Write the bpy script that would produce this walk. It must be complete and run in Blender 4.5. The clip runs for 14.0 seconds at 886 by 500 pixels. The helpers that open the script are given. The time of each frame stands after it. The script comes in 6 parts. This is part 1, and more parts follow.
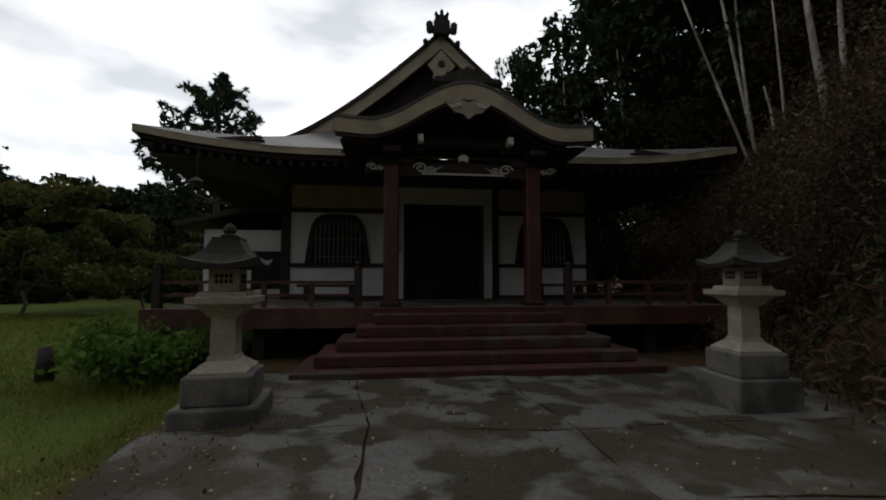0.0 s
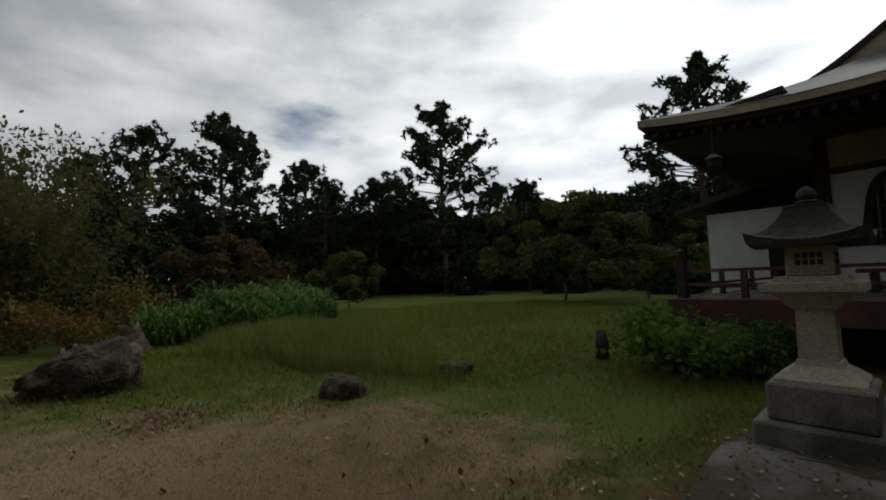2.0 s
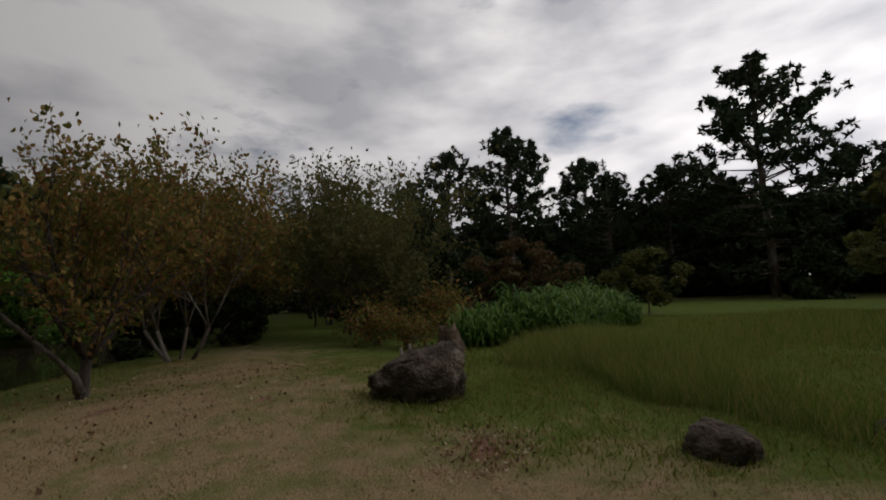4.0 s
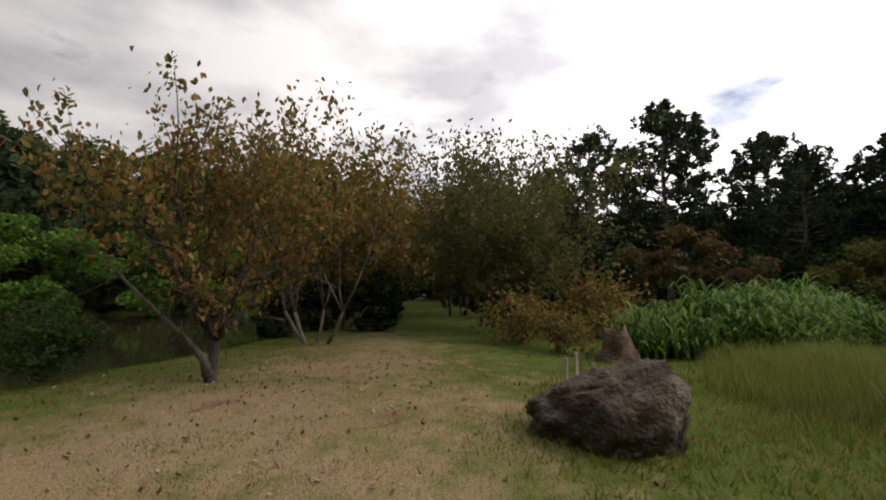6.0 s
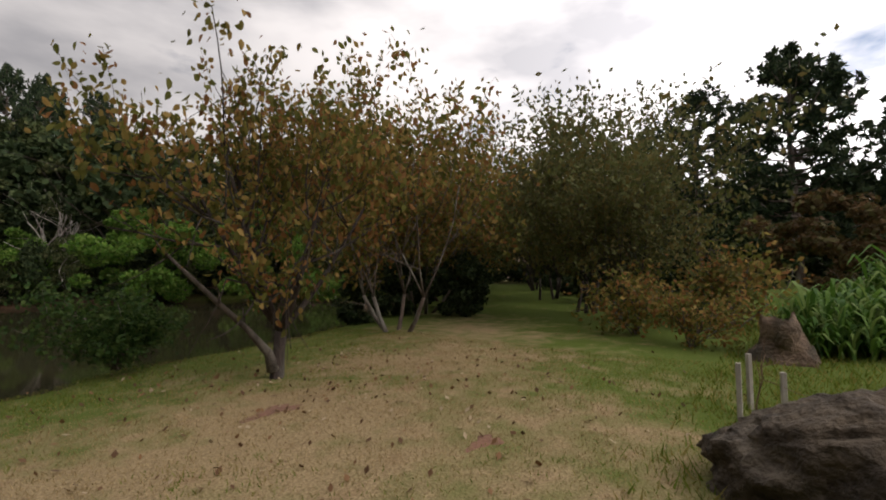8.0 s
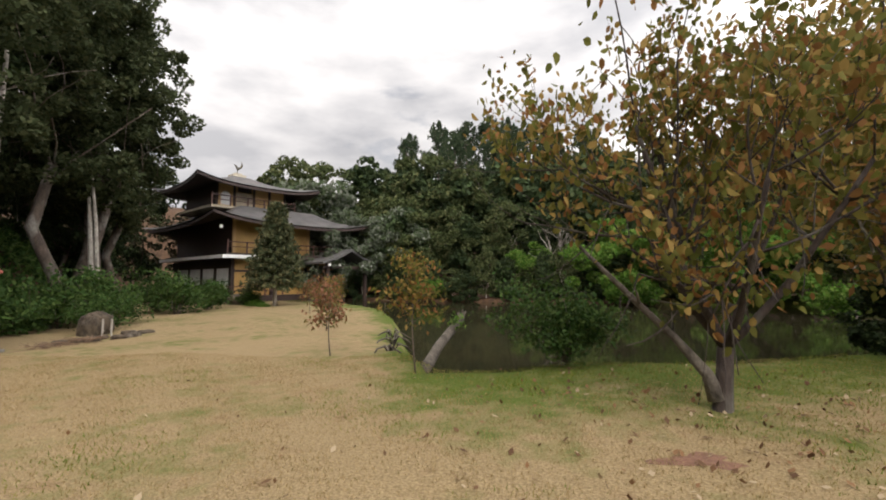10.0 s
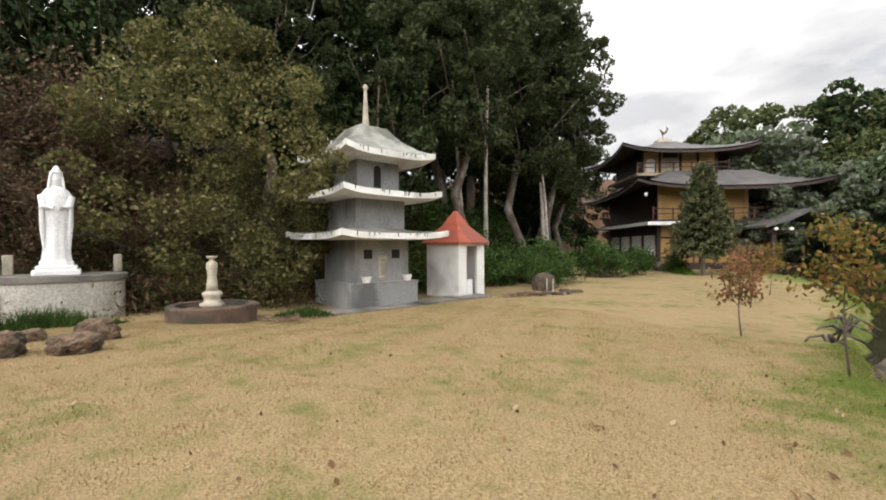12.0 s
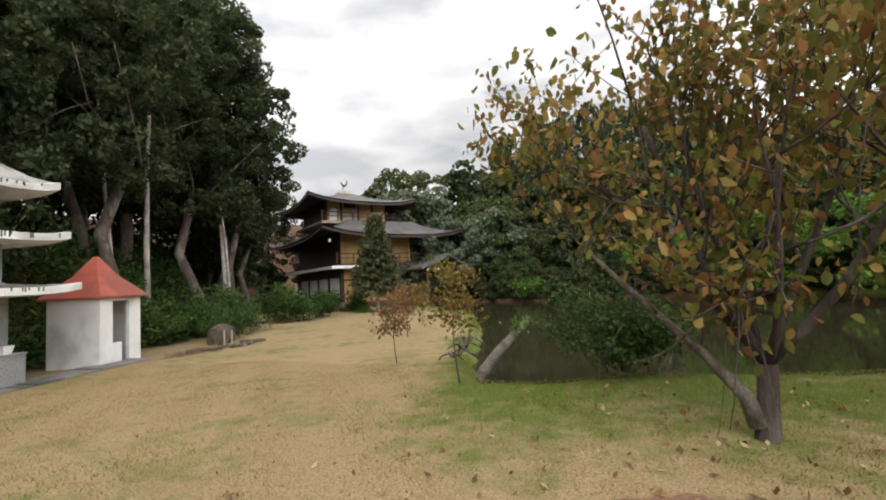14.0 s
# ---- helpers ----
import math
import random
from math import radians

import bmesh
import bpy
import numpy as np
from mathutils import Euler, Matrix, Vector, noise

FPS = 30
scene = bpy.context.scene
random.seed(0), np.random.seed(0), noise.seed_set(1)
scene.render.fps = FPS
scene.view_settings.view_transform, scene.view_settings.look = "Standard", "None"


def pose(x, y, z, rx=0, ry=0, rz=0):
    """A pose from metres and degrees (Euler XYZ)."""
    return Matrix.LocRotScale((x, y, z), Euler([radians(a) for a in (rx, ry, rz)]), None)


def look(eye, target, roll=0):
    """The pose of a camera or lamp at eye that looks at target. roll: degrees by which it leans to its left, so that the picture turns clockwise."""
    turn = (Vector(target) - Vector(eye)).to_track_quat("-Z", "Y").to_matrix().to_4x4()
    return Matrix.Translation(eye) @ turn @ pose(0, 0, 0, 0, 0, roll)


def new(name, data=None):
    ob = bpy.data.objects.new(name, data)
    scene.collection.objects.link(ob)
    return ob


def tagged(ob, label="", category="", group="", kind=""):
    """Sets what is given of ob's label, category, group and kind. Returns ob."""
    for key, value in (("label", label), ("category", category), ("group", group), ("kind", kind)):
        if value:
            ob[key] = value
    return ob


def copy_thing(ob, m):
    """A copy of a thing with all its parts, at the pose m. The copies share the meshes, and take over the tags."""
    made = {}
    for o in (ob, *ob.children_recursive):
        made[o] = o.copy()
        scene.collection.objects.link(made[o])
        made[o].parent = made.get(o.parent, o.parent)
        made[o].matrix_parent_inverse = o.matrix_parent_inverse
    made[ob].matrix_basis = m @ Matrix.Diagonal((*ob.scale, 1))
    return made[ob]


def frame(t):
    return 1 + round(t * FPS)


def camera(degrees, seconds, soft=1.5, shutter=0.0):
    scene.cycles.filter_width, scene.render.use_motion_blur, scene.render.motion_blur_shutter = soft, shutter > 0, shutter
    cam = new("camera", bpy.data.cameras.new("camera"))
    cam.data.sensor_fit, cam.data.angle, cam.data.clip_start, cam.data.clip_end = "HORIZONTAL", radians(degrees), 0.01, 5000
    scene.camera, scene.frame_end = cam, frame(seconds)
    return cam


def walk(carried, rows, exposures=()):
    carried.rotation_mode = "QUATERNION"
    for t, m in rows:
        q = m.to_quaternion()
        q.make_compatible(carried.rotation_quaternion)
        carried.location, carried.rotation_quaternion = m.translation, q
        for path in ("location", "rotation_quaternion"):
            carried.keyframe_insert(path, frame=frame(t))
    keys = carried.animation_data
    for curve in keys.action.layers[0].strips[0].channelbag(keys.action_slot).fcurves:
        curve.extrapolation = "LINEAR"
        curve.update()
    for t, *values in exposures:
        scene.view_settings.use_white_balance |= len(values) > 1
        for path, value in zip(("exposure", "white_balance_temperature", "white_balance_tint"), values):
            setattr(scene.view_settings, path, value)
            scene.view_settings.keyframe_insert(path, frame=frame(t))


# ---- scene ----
cam = camera(90.7, 14.0, soft=1.9)
PATH = [
    (0, (0.192, 0.806, 1.439), (-0.059, 2.786, 1.573), 0.0), 
    (0.5, (0.08, 0.835, 1.416), (-0.254, 2.801, 1.561), 0.4), 
    (1, (-0.113, 0.883, 1.376), (-1.101, 2.615, 1.522), -1.4), 
    (1.5, (-0.452, 0.998, 1.373), (-2.096, 2.131, 1.502), -3.2), 
    (2, (-0.752, 0.982, 1.378), (-2.562, 1.821, 1.514), -2.0), 
    (2.5, (-1.156, 0.94, 1.388), (-3.002, 1.697, 1.527), -0.7), 
    (3, (-1.461, 0.86, 1.361), (-3.409, 1.288, 1.506), -1.5), 
    (3.5, (-1.843, 0.755, 1.424), (-3.836, 0.741, 1.587), -2.4), 
    (6, (-3.947, -0.343, 1.389), (-5.713, -1.267, 1.555), 0.2), 
    (6.5, (-4.279, -0.522, 1.375), (-6.028, -1.487, 1.466), 0.4), 
    (7, (-4.577, -0.697, 1.403), (-6.318, -1.678, 1.473), -0.5), 
    (9.5, (-5.669, -1.822, 1.217), (-6.09, -3.773, 1.354), 0.3), 
    (10, (-5.947, -1.906, 1.235), (-5.745, -3.892, 1.368), -0.2), 
    (10.5, (-6.188, -1.974, 1.247), (-5.666, -3.901, 1.359), 0.2), 
    (11, (-6.352, -2.063, 1.265), (-5.306, -3.767, 1.305), 1.3), 
    (11.5, (-6.583, -2.008, 1.301), (-5.101, -3.351, 1.286), 0.1), 
    (12, (-6.739, -1.907, 1.342), (-5.027, -2.942, 1.323), -0.2), 
    (12.5, (-6.759, -1.949, 1.346), (-5.023, -2.942, 1.34), -0.6), 
    (13, (-6.792, -1.995, 1.354), (-5.2, -3.205, 1.393), -1.3), 
    (13.5, (-6.888, -2.087, 1.337), (-5.64, -3.648, 1.417), -2.9), 
    (14, (-7.029, -2.203, 1.354), (-6.341, -4.075, 1.498), -3.1), 
]
LIGHT = [(0.0, -1.48, 6450, 8), (1.0, -1.52, 6450, 8), (1.5, -1.48, 6450, 6), (2.5, -1.86, 6400, 8), (3.5, -1.82, 6600, 12), (5.8, -0.5, 6900, 16), (7.2, -0.44, 6900, 16), (9.3, -0.05, 6900, 15), (9.6, 0.12, 6900, 15), (10.0, 0.42, 6850, 13), (10.5, 0.55, 6800, 12), (11.5, 0.72, 6800, 11), (12.5, 0.72, 6800, 11), (13.1, 0.5, 6700, 11), (14.0, 0.5, 6700, 11)]
walk(cam, [(t, look(eye, target, roll)) for t, eye, target, roll in PATH], LIGHT)

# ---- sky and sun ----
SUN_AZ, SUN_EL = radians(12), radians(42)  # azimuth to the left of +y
world = bpy.data.worlds.new("sky")
scene.world = world
world.use_nodes = True
wn, wl = world.node_tree.nodes, world.node_tree.links
wn.clear()
w_out, w_bg = wn.new("ShaderNodeOutputWorld"), wn.new("ShaderNodeBackground")
w_sky, w_co = wn.new("ShaderNodeTexSky"), wn.new("ShaderNodeTexCoord")
w_sky.sky_type, w_sky.sun_disc = "NISHITA", False
w_sky.sun_elevation, w_sky.sun_rotation = SUN_EL, -SUN_AZ
w_map, w_n1, w_ramp, w_n2, w_ramp2 = (wn.new("ShaderNodeMapping"), wn.new("ShaderNodeTexNoise"), wn.new("ShaderNodeValToRGB"),
                                      wn.new("ShaderNodeTexNoise"), wn.new("ShaderNodeValToRGB"))
w_map.inputs["Scale"].default_value = (1.0, 1.0, 2.6)
w_map.inputs["Location"].default_value = (3.1, 0.4, 0.2)
w_n1.inputs["Scale"].default_value, w_n1.inputs["Detail"].default_value, w_n1.inputs["Roughness"].default_value = 2.3, 8, 0.55
w_ramp.color_ramp.elements[0].position, w_ramp.color_ramp.elements[1].position = 0.26, 0.40
w_n2.inputs["Scale"].default_value, w_n2.inputs["Detail"].default_value = 3.4, 6
w_ramp2.color_ramp.elements[0].position, w_ramp2.color_ramp.elements[1].position = 0.35, 0.62
w_ramp2.color_ramp.elements[0].color, w_ramp2.color_ramp.elements[1].color = (8.2, 8.5, 9.1, 1), (15.0, 15.1, 15.3, 1)
w_mix = wn.new("ShaderNodeMix")
w_mix.data_type = "RGBA"
wl.new(w_co.outputs["Generated"], w_map.inputs["Vector"])
wl.new(w_map.outputs["Vector"], w_n1.inputs["Vector"])
wl.new(w_map.outputs["Vector"], w_n2.inputs["Vector"])
wl.new(w_n1.outputs["Fac"], w_ramp.inputs["Fac"])
wl.new(w_n2.outputs["Fac"], w_ramp2.inputs["Fac"])
wl.new(w_ramp.outputs["Color"], w_mix.inputs["Factor"])
wl.new(w_sky.outputs["Color"], w_mix.inputs["A"])
wl.new(w_ramp2.outputs["Color"], w_mix.inputs["B"])
wl.new(w_mix.outputs["Result"], w_bg.inputs["Color"])
wl.new(w_bg.outputs["Background"], w_out.inputs["Surface"])
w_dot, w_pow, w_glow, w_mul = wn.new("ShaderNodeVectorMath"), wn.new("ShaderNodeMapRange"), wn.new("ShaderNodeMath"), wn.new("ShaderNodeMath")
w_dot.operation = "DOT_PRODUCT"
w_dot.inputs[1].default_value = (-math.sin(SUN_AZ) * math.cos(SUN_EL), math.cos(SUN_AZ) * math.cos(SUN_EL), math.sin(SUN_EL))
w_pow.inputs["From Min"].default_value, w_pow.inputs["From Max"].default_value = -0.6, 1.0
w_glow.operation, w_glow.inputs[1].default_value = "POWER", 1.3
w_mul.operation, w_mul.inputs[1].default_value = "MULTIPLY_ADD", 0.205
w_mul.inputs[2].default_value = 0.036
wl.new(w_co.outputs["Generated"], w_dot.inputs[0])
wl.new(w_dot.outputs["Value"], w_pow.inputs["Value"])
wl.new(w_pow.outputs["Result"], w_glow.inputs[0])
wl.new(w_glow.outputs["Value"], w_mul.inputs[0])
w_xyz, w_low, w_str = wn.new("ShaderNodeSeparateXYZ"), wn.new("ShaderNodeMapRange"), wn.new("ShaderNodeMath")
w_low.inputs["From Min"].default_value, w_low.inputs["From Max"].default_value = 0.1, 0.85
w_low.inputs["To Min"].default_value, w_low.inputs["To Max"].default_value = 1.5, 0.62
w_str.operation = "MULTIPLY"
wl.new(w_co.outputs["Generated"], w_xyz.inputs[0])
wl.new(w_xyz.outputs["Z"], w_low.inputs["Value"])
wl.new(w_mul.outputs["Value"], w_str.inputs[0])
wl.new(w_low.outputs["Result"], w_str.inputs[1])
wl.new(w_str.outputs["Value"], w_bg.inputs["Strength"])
sun = new("sun", bpy.data.lights.new("sun", "SUN"))
sun.data.energy, sun.data.angle, sun.data.color = 1.0, radians(14), (1.0, 0.95, 0.87)
sun.matrix_world = look((0, 0, 0), (math.sin(SUN_AZ) * math.cos(SUN_EL), -math.cos(SUN_AZ) * math.cos(SUN_EL), -math.sin(SUN_EL)))


# ---- materials ----
def mat(name, c1, c2, scale=3.0, rough=0.85, bump=0.3, fine=40.0, metal=0.0, c3=None, stretch=(1, 1, 1), edge=(0.4, 0.62), piece=0.0, dist=0.01, stain=(0.50, 0.62)):
    """Two tones mixed by a large noise, a fine grain, an optional third stain tone, bump, and a random shift for each object."""
    m = bpy.data.materials.new(name)
    m.use_nodes = True
    n, l = m.node_tree.nodes, m.node_tree.links
    b = n["Principled BSDF"]
    b.inputs["Roughness"].default_value, b.inputs["Metallic"].default_value = rough, metal
    co, mp = n.new("ShaderNodeTexCoord"), n.new("ShaderNodeMapping")
    mp.inputs["Scale"].default_value = stretch
    l.new(co.outputs["Object"], mp.inputs["Vector"])

    def tex(s, detail, lo, hi):
        t, r = n.new("ShaderNodeTexNoise"), n.new("ShaderNodeMapRange")
        t.inputs["Scale"].default_value, t.inputs["Detail"].default_value = s, detail
        r.inputs["From Min"].default_value, r.inputs["From Max"].default_value = lo, hi
        l.new(mp.outputs["Vector"], t.inputs["Vector"])
        l.new(t.outputs["Fac"], r.inputs["Value"])
        return t, r

    def mix(f, a, c, kind="MIX"):
        x = n.new("ShaderNodeMix")
        x.data_type, x.blend_type = "RGBA", kind
        for key, v in (("Factor", f), ("A", a), ("B", c)):
            if hasattr(v, "is_linked"):
                l.new(v, x.inputs[key])
            else:
                x.inputs[key].default_value = v if key == "Factor" else (*v, 1)
        return x.outputs["Result"]

    _, r1 = tex(scale, 11, *edge)
    tf, rf = tex(fine, 4, 0.3, 0.7)
    col = mix(r1.outputs["Result"], c1, c2)
    if c3:
        _, r3 = tex(scale * 0.37 + 0.21, 8, *stain)
        col = mix(r3.outputs["Result"], col, c3)
    g = n.new("ShaderNodeMapRange")
    g.inputs["To Min"].default_value, g.inputs["To Max"].default_value = 0.72, 1.22
    l.new(rf.outputs["Result"], g.inputs["Value"])
    cg = n.new("ShaderNodeCombineColor")
    for k in ("Red", "Green", "Blue"):
        l.new(g.outputs["Result"], cg.inputs[k])
    col = mix(1.0, col, cg.outputs["Color"], "MULTIPLY")
    if piece:
        oi, hs, mr = n.new("ShaderNodeObjectInfo"), n.new("ShaderNodeHueSaturation"), n.new("ShaderNodeMapRange")
        mr.inputs["To Min"].default_value, mr.inputs["To Max"].default_value = 1 - piece, 1 + piece
        l.new(oi.outputs["Random"], mr.inputs["Value"])
        l.new(mr.outputs["Result"], hs.inputs["Value"])
        l.new(col, hs.inputs["Color"])
        col = hs.outputs["Color"]
    l.new(col, b.inputs["Base Color"])
    bp = n.new("ShaderNodeBump")
    bp.inputs["Strength"].default_value, bp.inputs["Distance"].default_value = bump, dist
    l.new(tf.outputs["Fac"], bp.inputs["Height"])
    l.new(bp.outputs["Normal"], b.inputs["Normal"])
    return m


def leaf_mat(name, tones, rough=0.7, through_light=0.35):
    """Foliage: the tone of each leaf is drawn by its island, with light passing through."""
    m = bpy.data.materials.new(name)
    m.use_nodes = True
    n, l = m.node_tree.nodes, m.node_tree.links
    b, out = n["Principled BSDF"], n["Material Output"]
    b.inputs["Roughness"].default_value = rough
    b.inputs["Specular IOR Level"].default_value = 0.12
    ge, ra, tr, mx = n.new("ShaderNodeNewGeometry"), n.new("ShaderNodeValToRGB"), n.new("ShaderNodeBsdfTranslucent"), n.new("ShaderNodeMixShader")
    e = ra.color_ramp.elements
    while len(e) < len(tones):
        e.new(0.5)
    for i, t in enumerate(tones):
        e[i].position, e[i].color = i / len(tones), (*t, 1)
    ra.color_ramp.interpolation = "CONSTANT"
    l.new(ge.outputs["Random Per Island"], ra.inputs["Fac"])
    l.new(ra.outputs["Color"], b.inputs["Base Color"])
    l.new(ra.outputs["Color"], tr.inputs["Color"])
    mx.inputs["Fac"].default_value = through_light
    l.new(b.outputs["BSDF"], mx.inputs[1])
    l.new(tr.outputs["BSDF"], mx.inputs[2])
    l.new(mx.outputs["Shader"], out.inputs["Surface"])
    return m


M = dict(
    plaster=mat("white_plaster", (0.78, 0.78, 0.76), (0.70, 0.70, 0.68), 1.5, 0.9, 0.15, 60),
    brown=mat("red_brown_painted_wood", (0.085, 0.030, 0.022), (0.055, 0.020, 0.016), 2, 0.6, 0.25, 30, c3=(0.11, 0.05, 0.035)),
    dark=mat("dark_brown_wood", (0.035, 0.018, 0.013), (0.022, 0.012, 0.010), 3, 0.7, 0.3, 40, stretch=(1, 1, 4)),
    # near-black: the shade of interiors and recesses put into the base colour
    black=mat("interior_shade_black", (0.008, 0.008, 0.009), (0.005, 0.005, 0.005), 2, 0.8, 0.1, 10),
    cream=mat("cream_painted_board", (0.46, 0.39, 0.28), (0.38, 0.32, 0.23), 2, 0.75, 0.25, 50, c3=(0.30, 0.25, 0.18)),
    carved=mat("white_painted_carving", (0.72, 0.70, 0.64), (0.60, 0.58, 0.52), 4, 0.8, 0.2, 60),
    roof=mat("grey_metal_roof", (0.085, 0.080, 0.078), (0.055, 0.052, 0.050), 1.2, 0.6, 0.2, 30, c3=(0.11, 0.10, 0.095)),
    steps=mat("worn_red_steps", (0.088, 0.026, 0.018), (0.045, 0.017, 0.013), 2.6, 0.8, 0.6, 45, c3=(0.075, 0.058, 0.047), stain=(0.56, 0.62)),
    stone=mat("lichen_stone", (0.46, 0.41, 0.32), (0.35, 0.31, 0.245), 2.5, 0.9, 0.7, 45, c3=(0.22, 0.205, 0.165)),
    roughcast=mat("rough_cast_plaster", (0.50, 0.48, 0.43), (0.40, 0.38, 0.33), 2.0, 0.95, 1.0, 18, c3=(0.28, 0.27, 0.23), dist=0.03),
    stone_dark=mat("mossy_dark_stone", (0.034, 0.032, 0.028), (0.062, 0.058, 0.050), 4, 0.95, 0.8, 45, c3=(0.03, 0.033, 0.024)),
    pedestal=mat("weathered_concrete_block", (0.20, 0.185, 0.165), (0.14, 0.13, 0.12), 2, 0.95, 0.6, 45, c3=(0.075, 0.075, 0.065)),
    slab=mat("stained_concrete", (0.150, 0.143, 0.132), (0.040, 0.034, 0.017), 1.5, 0.9, 0.9, 24, c3=(0.060, 0.046, 0.027), edge=(0.47, 0.54), dist=0.02, stain=(0.47, 0.60)),
    rock=mat("boulder_rock", (0.098, 0.074, 0.050), (0.042, 0.031, 0.021), 4.0, 0.95, 1.0, 21, c3=(0.20, 0.165, 0.125), dist=0.07, stain=(0.58, 0.68)),
    rock_tan=mat("tan_rock", (0.17, 0.115, 0.075), (0.10, 0.066, 0.044), 4.0, 0.95, 1.0, 21, c3=(0.055, 0.045, 0.03), dist=0.05),
    grey=mat("bare_cement_render", (0.27, 0.27, 0.27), (0.19, 0.19, 0.19), 1.4, 0.9, 0.3, 40, c3=(0.12, 0.12, 0.12), stretch=(1, 1, 0.45)),
    whitewash=mat("peeling_white_paint", (0.80, 0.80, 0.78), (0.72, 0.71, 0.68), 1.6, 0.85, 0.25, 50, c3=(0.50, 0.49, 0.46)),
    tiers=mat("cement_tile_roof", (0.30, 0.30, 0.27), (0.20, 0.20, 0.18), 2.5, 0.9, 0.5, 35, c3=(0.12, 0.12, 0.10)),
    redroof=mat("red_painted_roof", (0.42, 0.095, 0.055), (0.33, 0.075, 0.045), 2, 0.7, 0.25, 40, c3=(0.26, 0.075, 0.05)),
    marble=mat("white_painted_statue", (0.82, 0.82, 0.82), (0.75, 0.75, 0.76), 3, 0.6, 0.1, 50),
    gold=mat("ochre_yellow_wall", (0.42, 0.25, 0.072), (0.33, 0.19, 0.058), 0.8, 0.6, 0.15, 20),
    gold2=mat("pale_gold_wall", (0.50, 0.31, 0.13), (0.41, 0.25, 0.10), 0.8, 0.6, 0.15, 20),
    bark=mat("grey_bark", (0.115, 0.085, 0.065), (0.065, 0.048, 0.038), 6, 0.95, 0.9, 25, c3=(0.20, 0.18, 0.155), stretch=(1, 1, 0.35), dist=0.02),
    palebark=mat("pale_bark", (0.42, 0.38, 0.33), (0.24, 0.21, 0.18), 4, 0.9, 0.6, 25, c3=(0.14, 0.11, 0.09), stretch=(1, 1, 0.4), dist=0.02),
    deadwood=mat("weathered_dead_wood", (0.135, 0.115, 0.092), (0.055, 0.044, 0.034), 6, 0.95, 0.8, 30, c3=(0.09, 0.075, 0.06), dist=0.02),
    twig=mat("dry_twigs", (0.19, 0.12, 0.075), (0.12, 0.075, 0.05), 5, 0.95, 0.4, 30),
    bare=mat("red_earth", (0.19, 0.095, 0.058), (0.13, 0.07, 0.045), 3, 0.95, 0.6, 30),
    bronze=mat("aged_bronze", (0.10, 0.085, 0.05), (0.06, 0.05, 0.035), 5, 0.5, 0.2, 30, metal=0.7),
    lf_cherry=leaf_mat("cherry_leaves", [(0.10, 0.110, 0.024), (0.22, 0.145, 0.040), (0.14, 0.135, 0.034), (0.26, 0.125, 0.045), (0.17, 0.15, 0.038), (0.085, 0.085, 0.02), (0.36, 0.24, 0.08), (0.20, 0.10, 0.035), (0.15, 0.15, 0.035), (0.25, 0.185, 0.055)], through_light=0.52),
    darkbark=mat("dark_rough_bark", (0.050, 0.036, 0.029), (0.028, 0.020, 0.017), 7, 0.95, 1.0, 22, c3=(0.085, 0.075, 0.062), stretch=(1, 1, 0.4), dist=0.03),
    lf_cherry2=leaf_mat("late_cherry_leaves", [(0.10, 0.11, 0.035), (0.13, 0.13, 0.05), (0.085, 0.095, 0.03), (0.14, 0.11, 0.035)]),
    lf_spread=leaf_mat("pale_olive_leaves", [(0.115, 0.112, 0.042), (0.165, 0.155, 0.062), (0.072, 0.078, 0.027), (0.22, 0.195, 0.09), (0.09, 0.092, 0.032)], through_light=0.4),
    lf_feather=leaf_mat("feathery_grey_green_leaves", [(0.056, 0.072, 0.031), (0.092, 0.104, 0.048), (0.036, 0.048, 0.021), (0.065, 0.080, 0.035)], through_light=0.35),
    lf_corn=leaf_mat("broad_reed_leaves", [(0.070, 0.150, 0.022), (0.11, 0.20, 0.035), (0.045, 0.105, 0.018), (0.15, 0.22, 0.055)], 0.5, 0.4),
    lattice=mat("weathered_pale_lattice", (0.21, 0.19, 0.165), (0.15, 0.135, 0.115), 3, 0.8, 0.2, 40),
    planter=mat("stained_red_masonry", (0.13, 0.080, 0.058), (0.075, 0.050, 0.038), 2.4, 0.95, 0.6, 30, c3=(0.05, 0.045, 0.032)),
    lf_bank=leaf_mat("grey_green_leaves", [(0.050, 0.068, 0.024), (0.078, 0.094, 0.034), (0.036, 0.050, 0.018), (0.105, 0.112, 0.046)], through_light=0.25),
    lf_olive=leaf_mat("olive_leaves", [(0.075, 0.085, 0.022), (0.11, 0.11, 0.03), (0.06, 0.075, 0.02), (0.14, 0.125, 0.035)]),
    lf_green=leaf_mat("green_leaves", [(0.035, 0.075, 0.018), (0.055, 0.10, 0.022), (0.03, 0.06, 0.016), (0.075, 0.115, 0.03)]),
    lf_dark=leaf_mat("dark_leaves", [(0.026, 0.044, 0.017), (0.042, 0.064, 0.023), (0.020, 0.034, 0.014), (0.060, 0.078, 0.030), (0.028, 0.042, 0.017)], through_light=0.15),
    lf_pine=leaf_mat("pine_needles", [(0.022, 0.038, 0.018), (0.034, 0.055, 0.022), (0.018, 0.030, 0.016), (0.05, 0.065, 0.03)], through_light=0.15),
    lf_conifer=leaf_mat("conifer_needles", [(0.055, 0.068, 0.030), (0.085, 0.092, 0.042), (0.036, 0.048, 0.022), (0.12, 0.115, 0.055)], through_light=0.2),
    lf_silver=leaf_mat("silvery_leaves", [(0.14, 0.16, 0.115), (0.09, 0.12, 0.065), (0.19, 0.20, 0.16), (0.07, 0.10, 0.045)]),
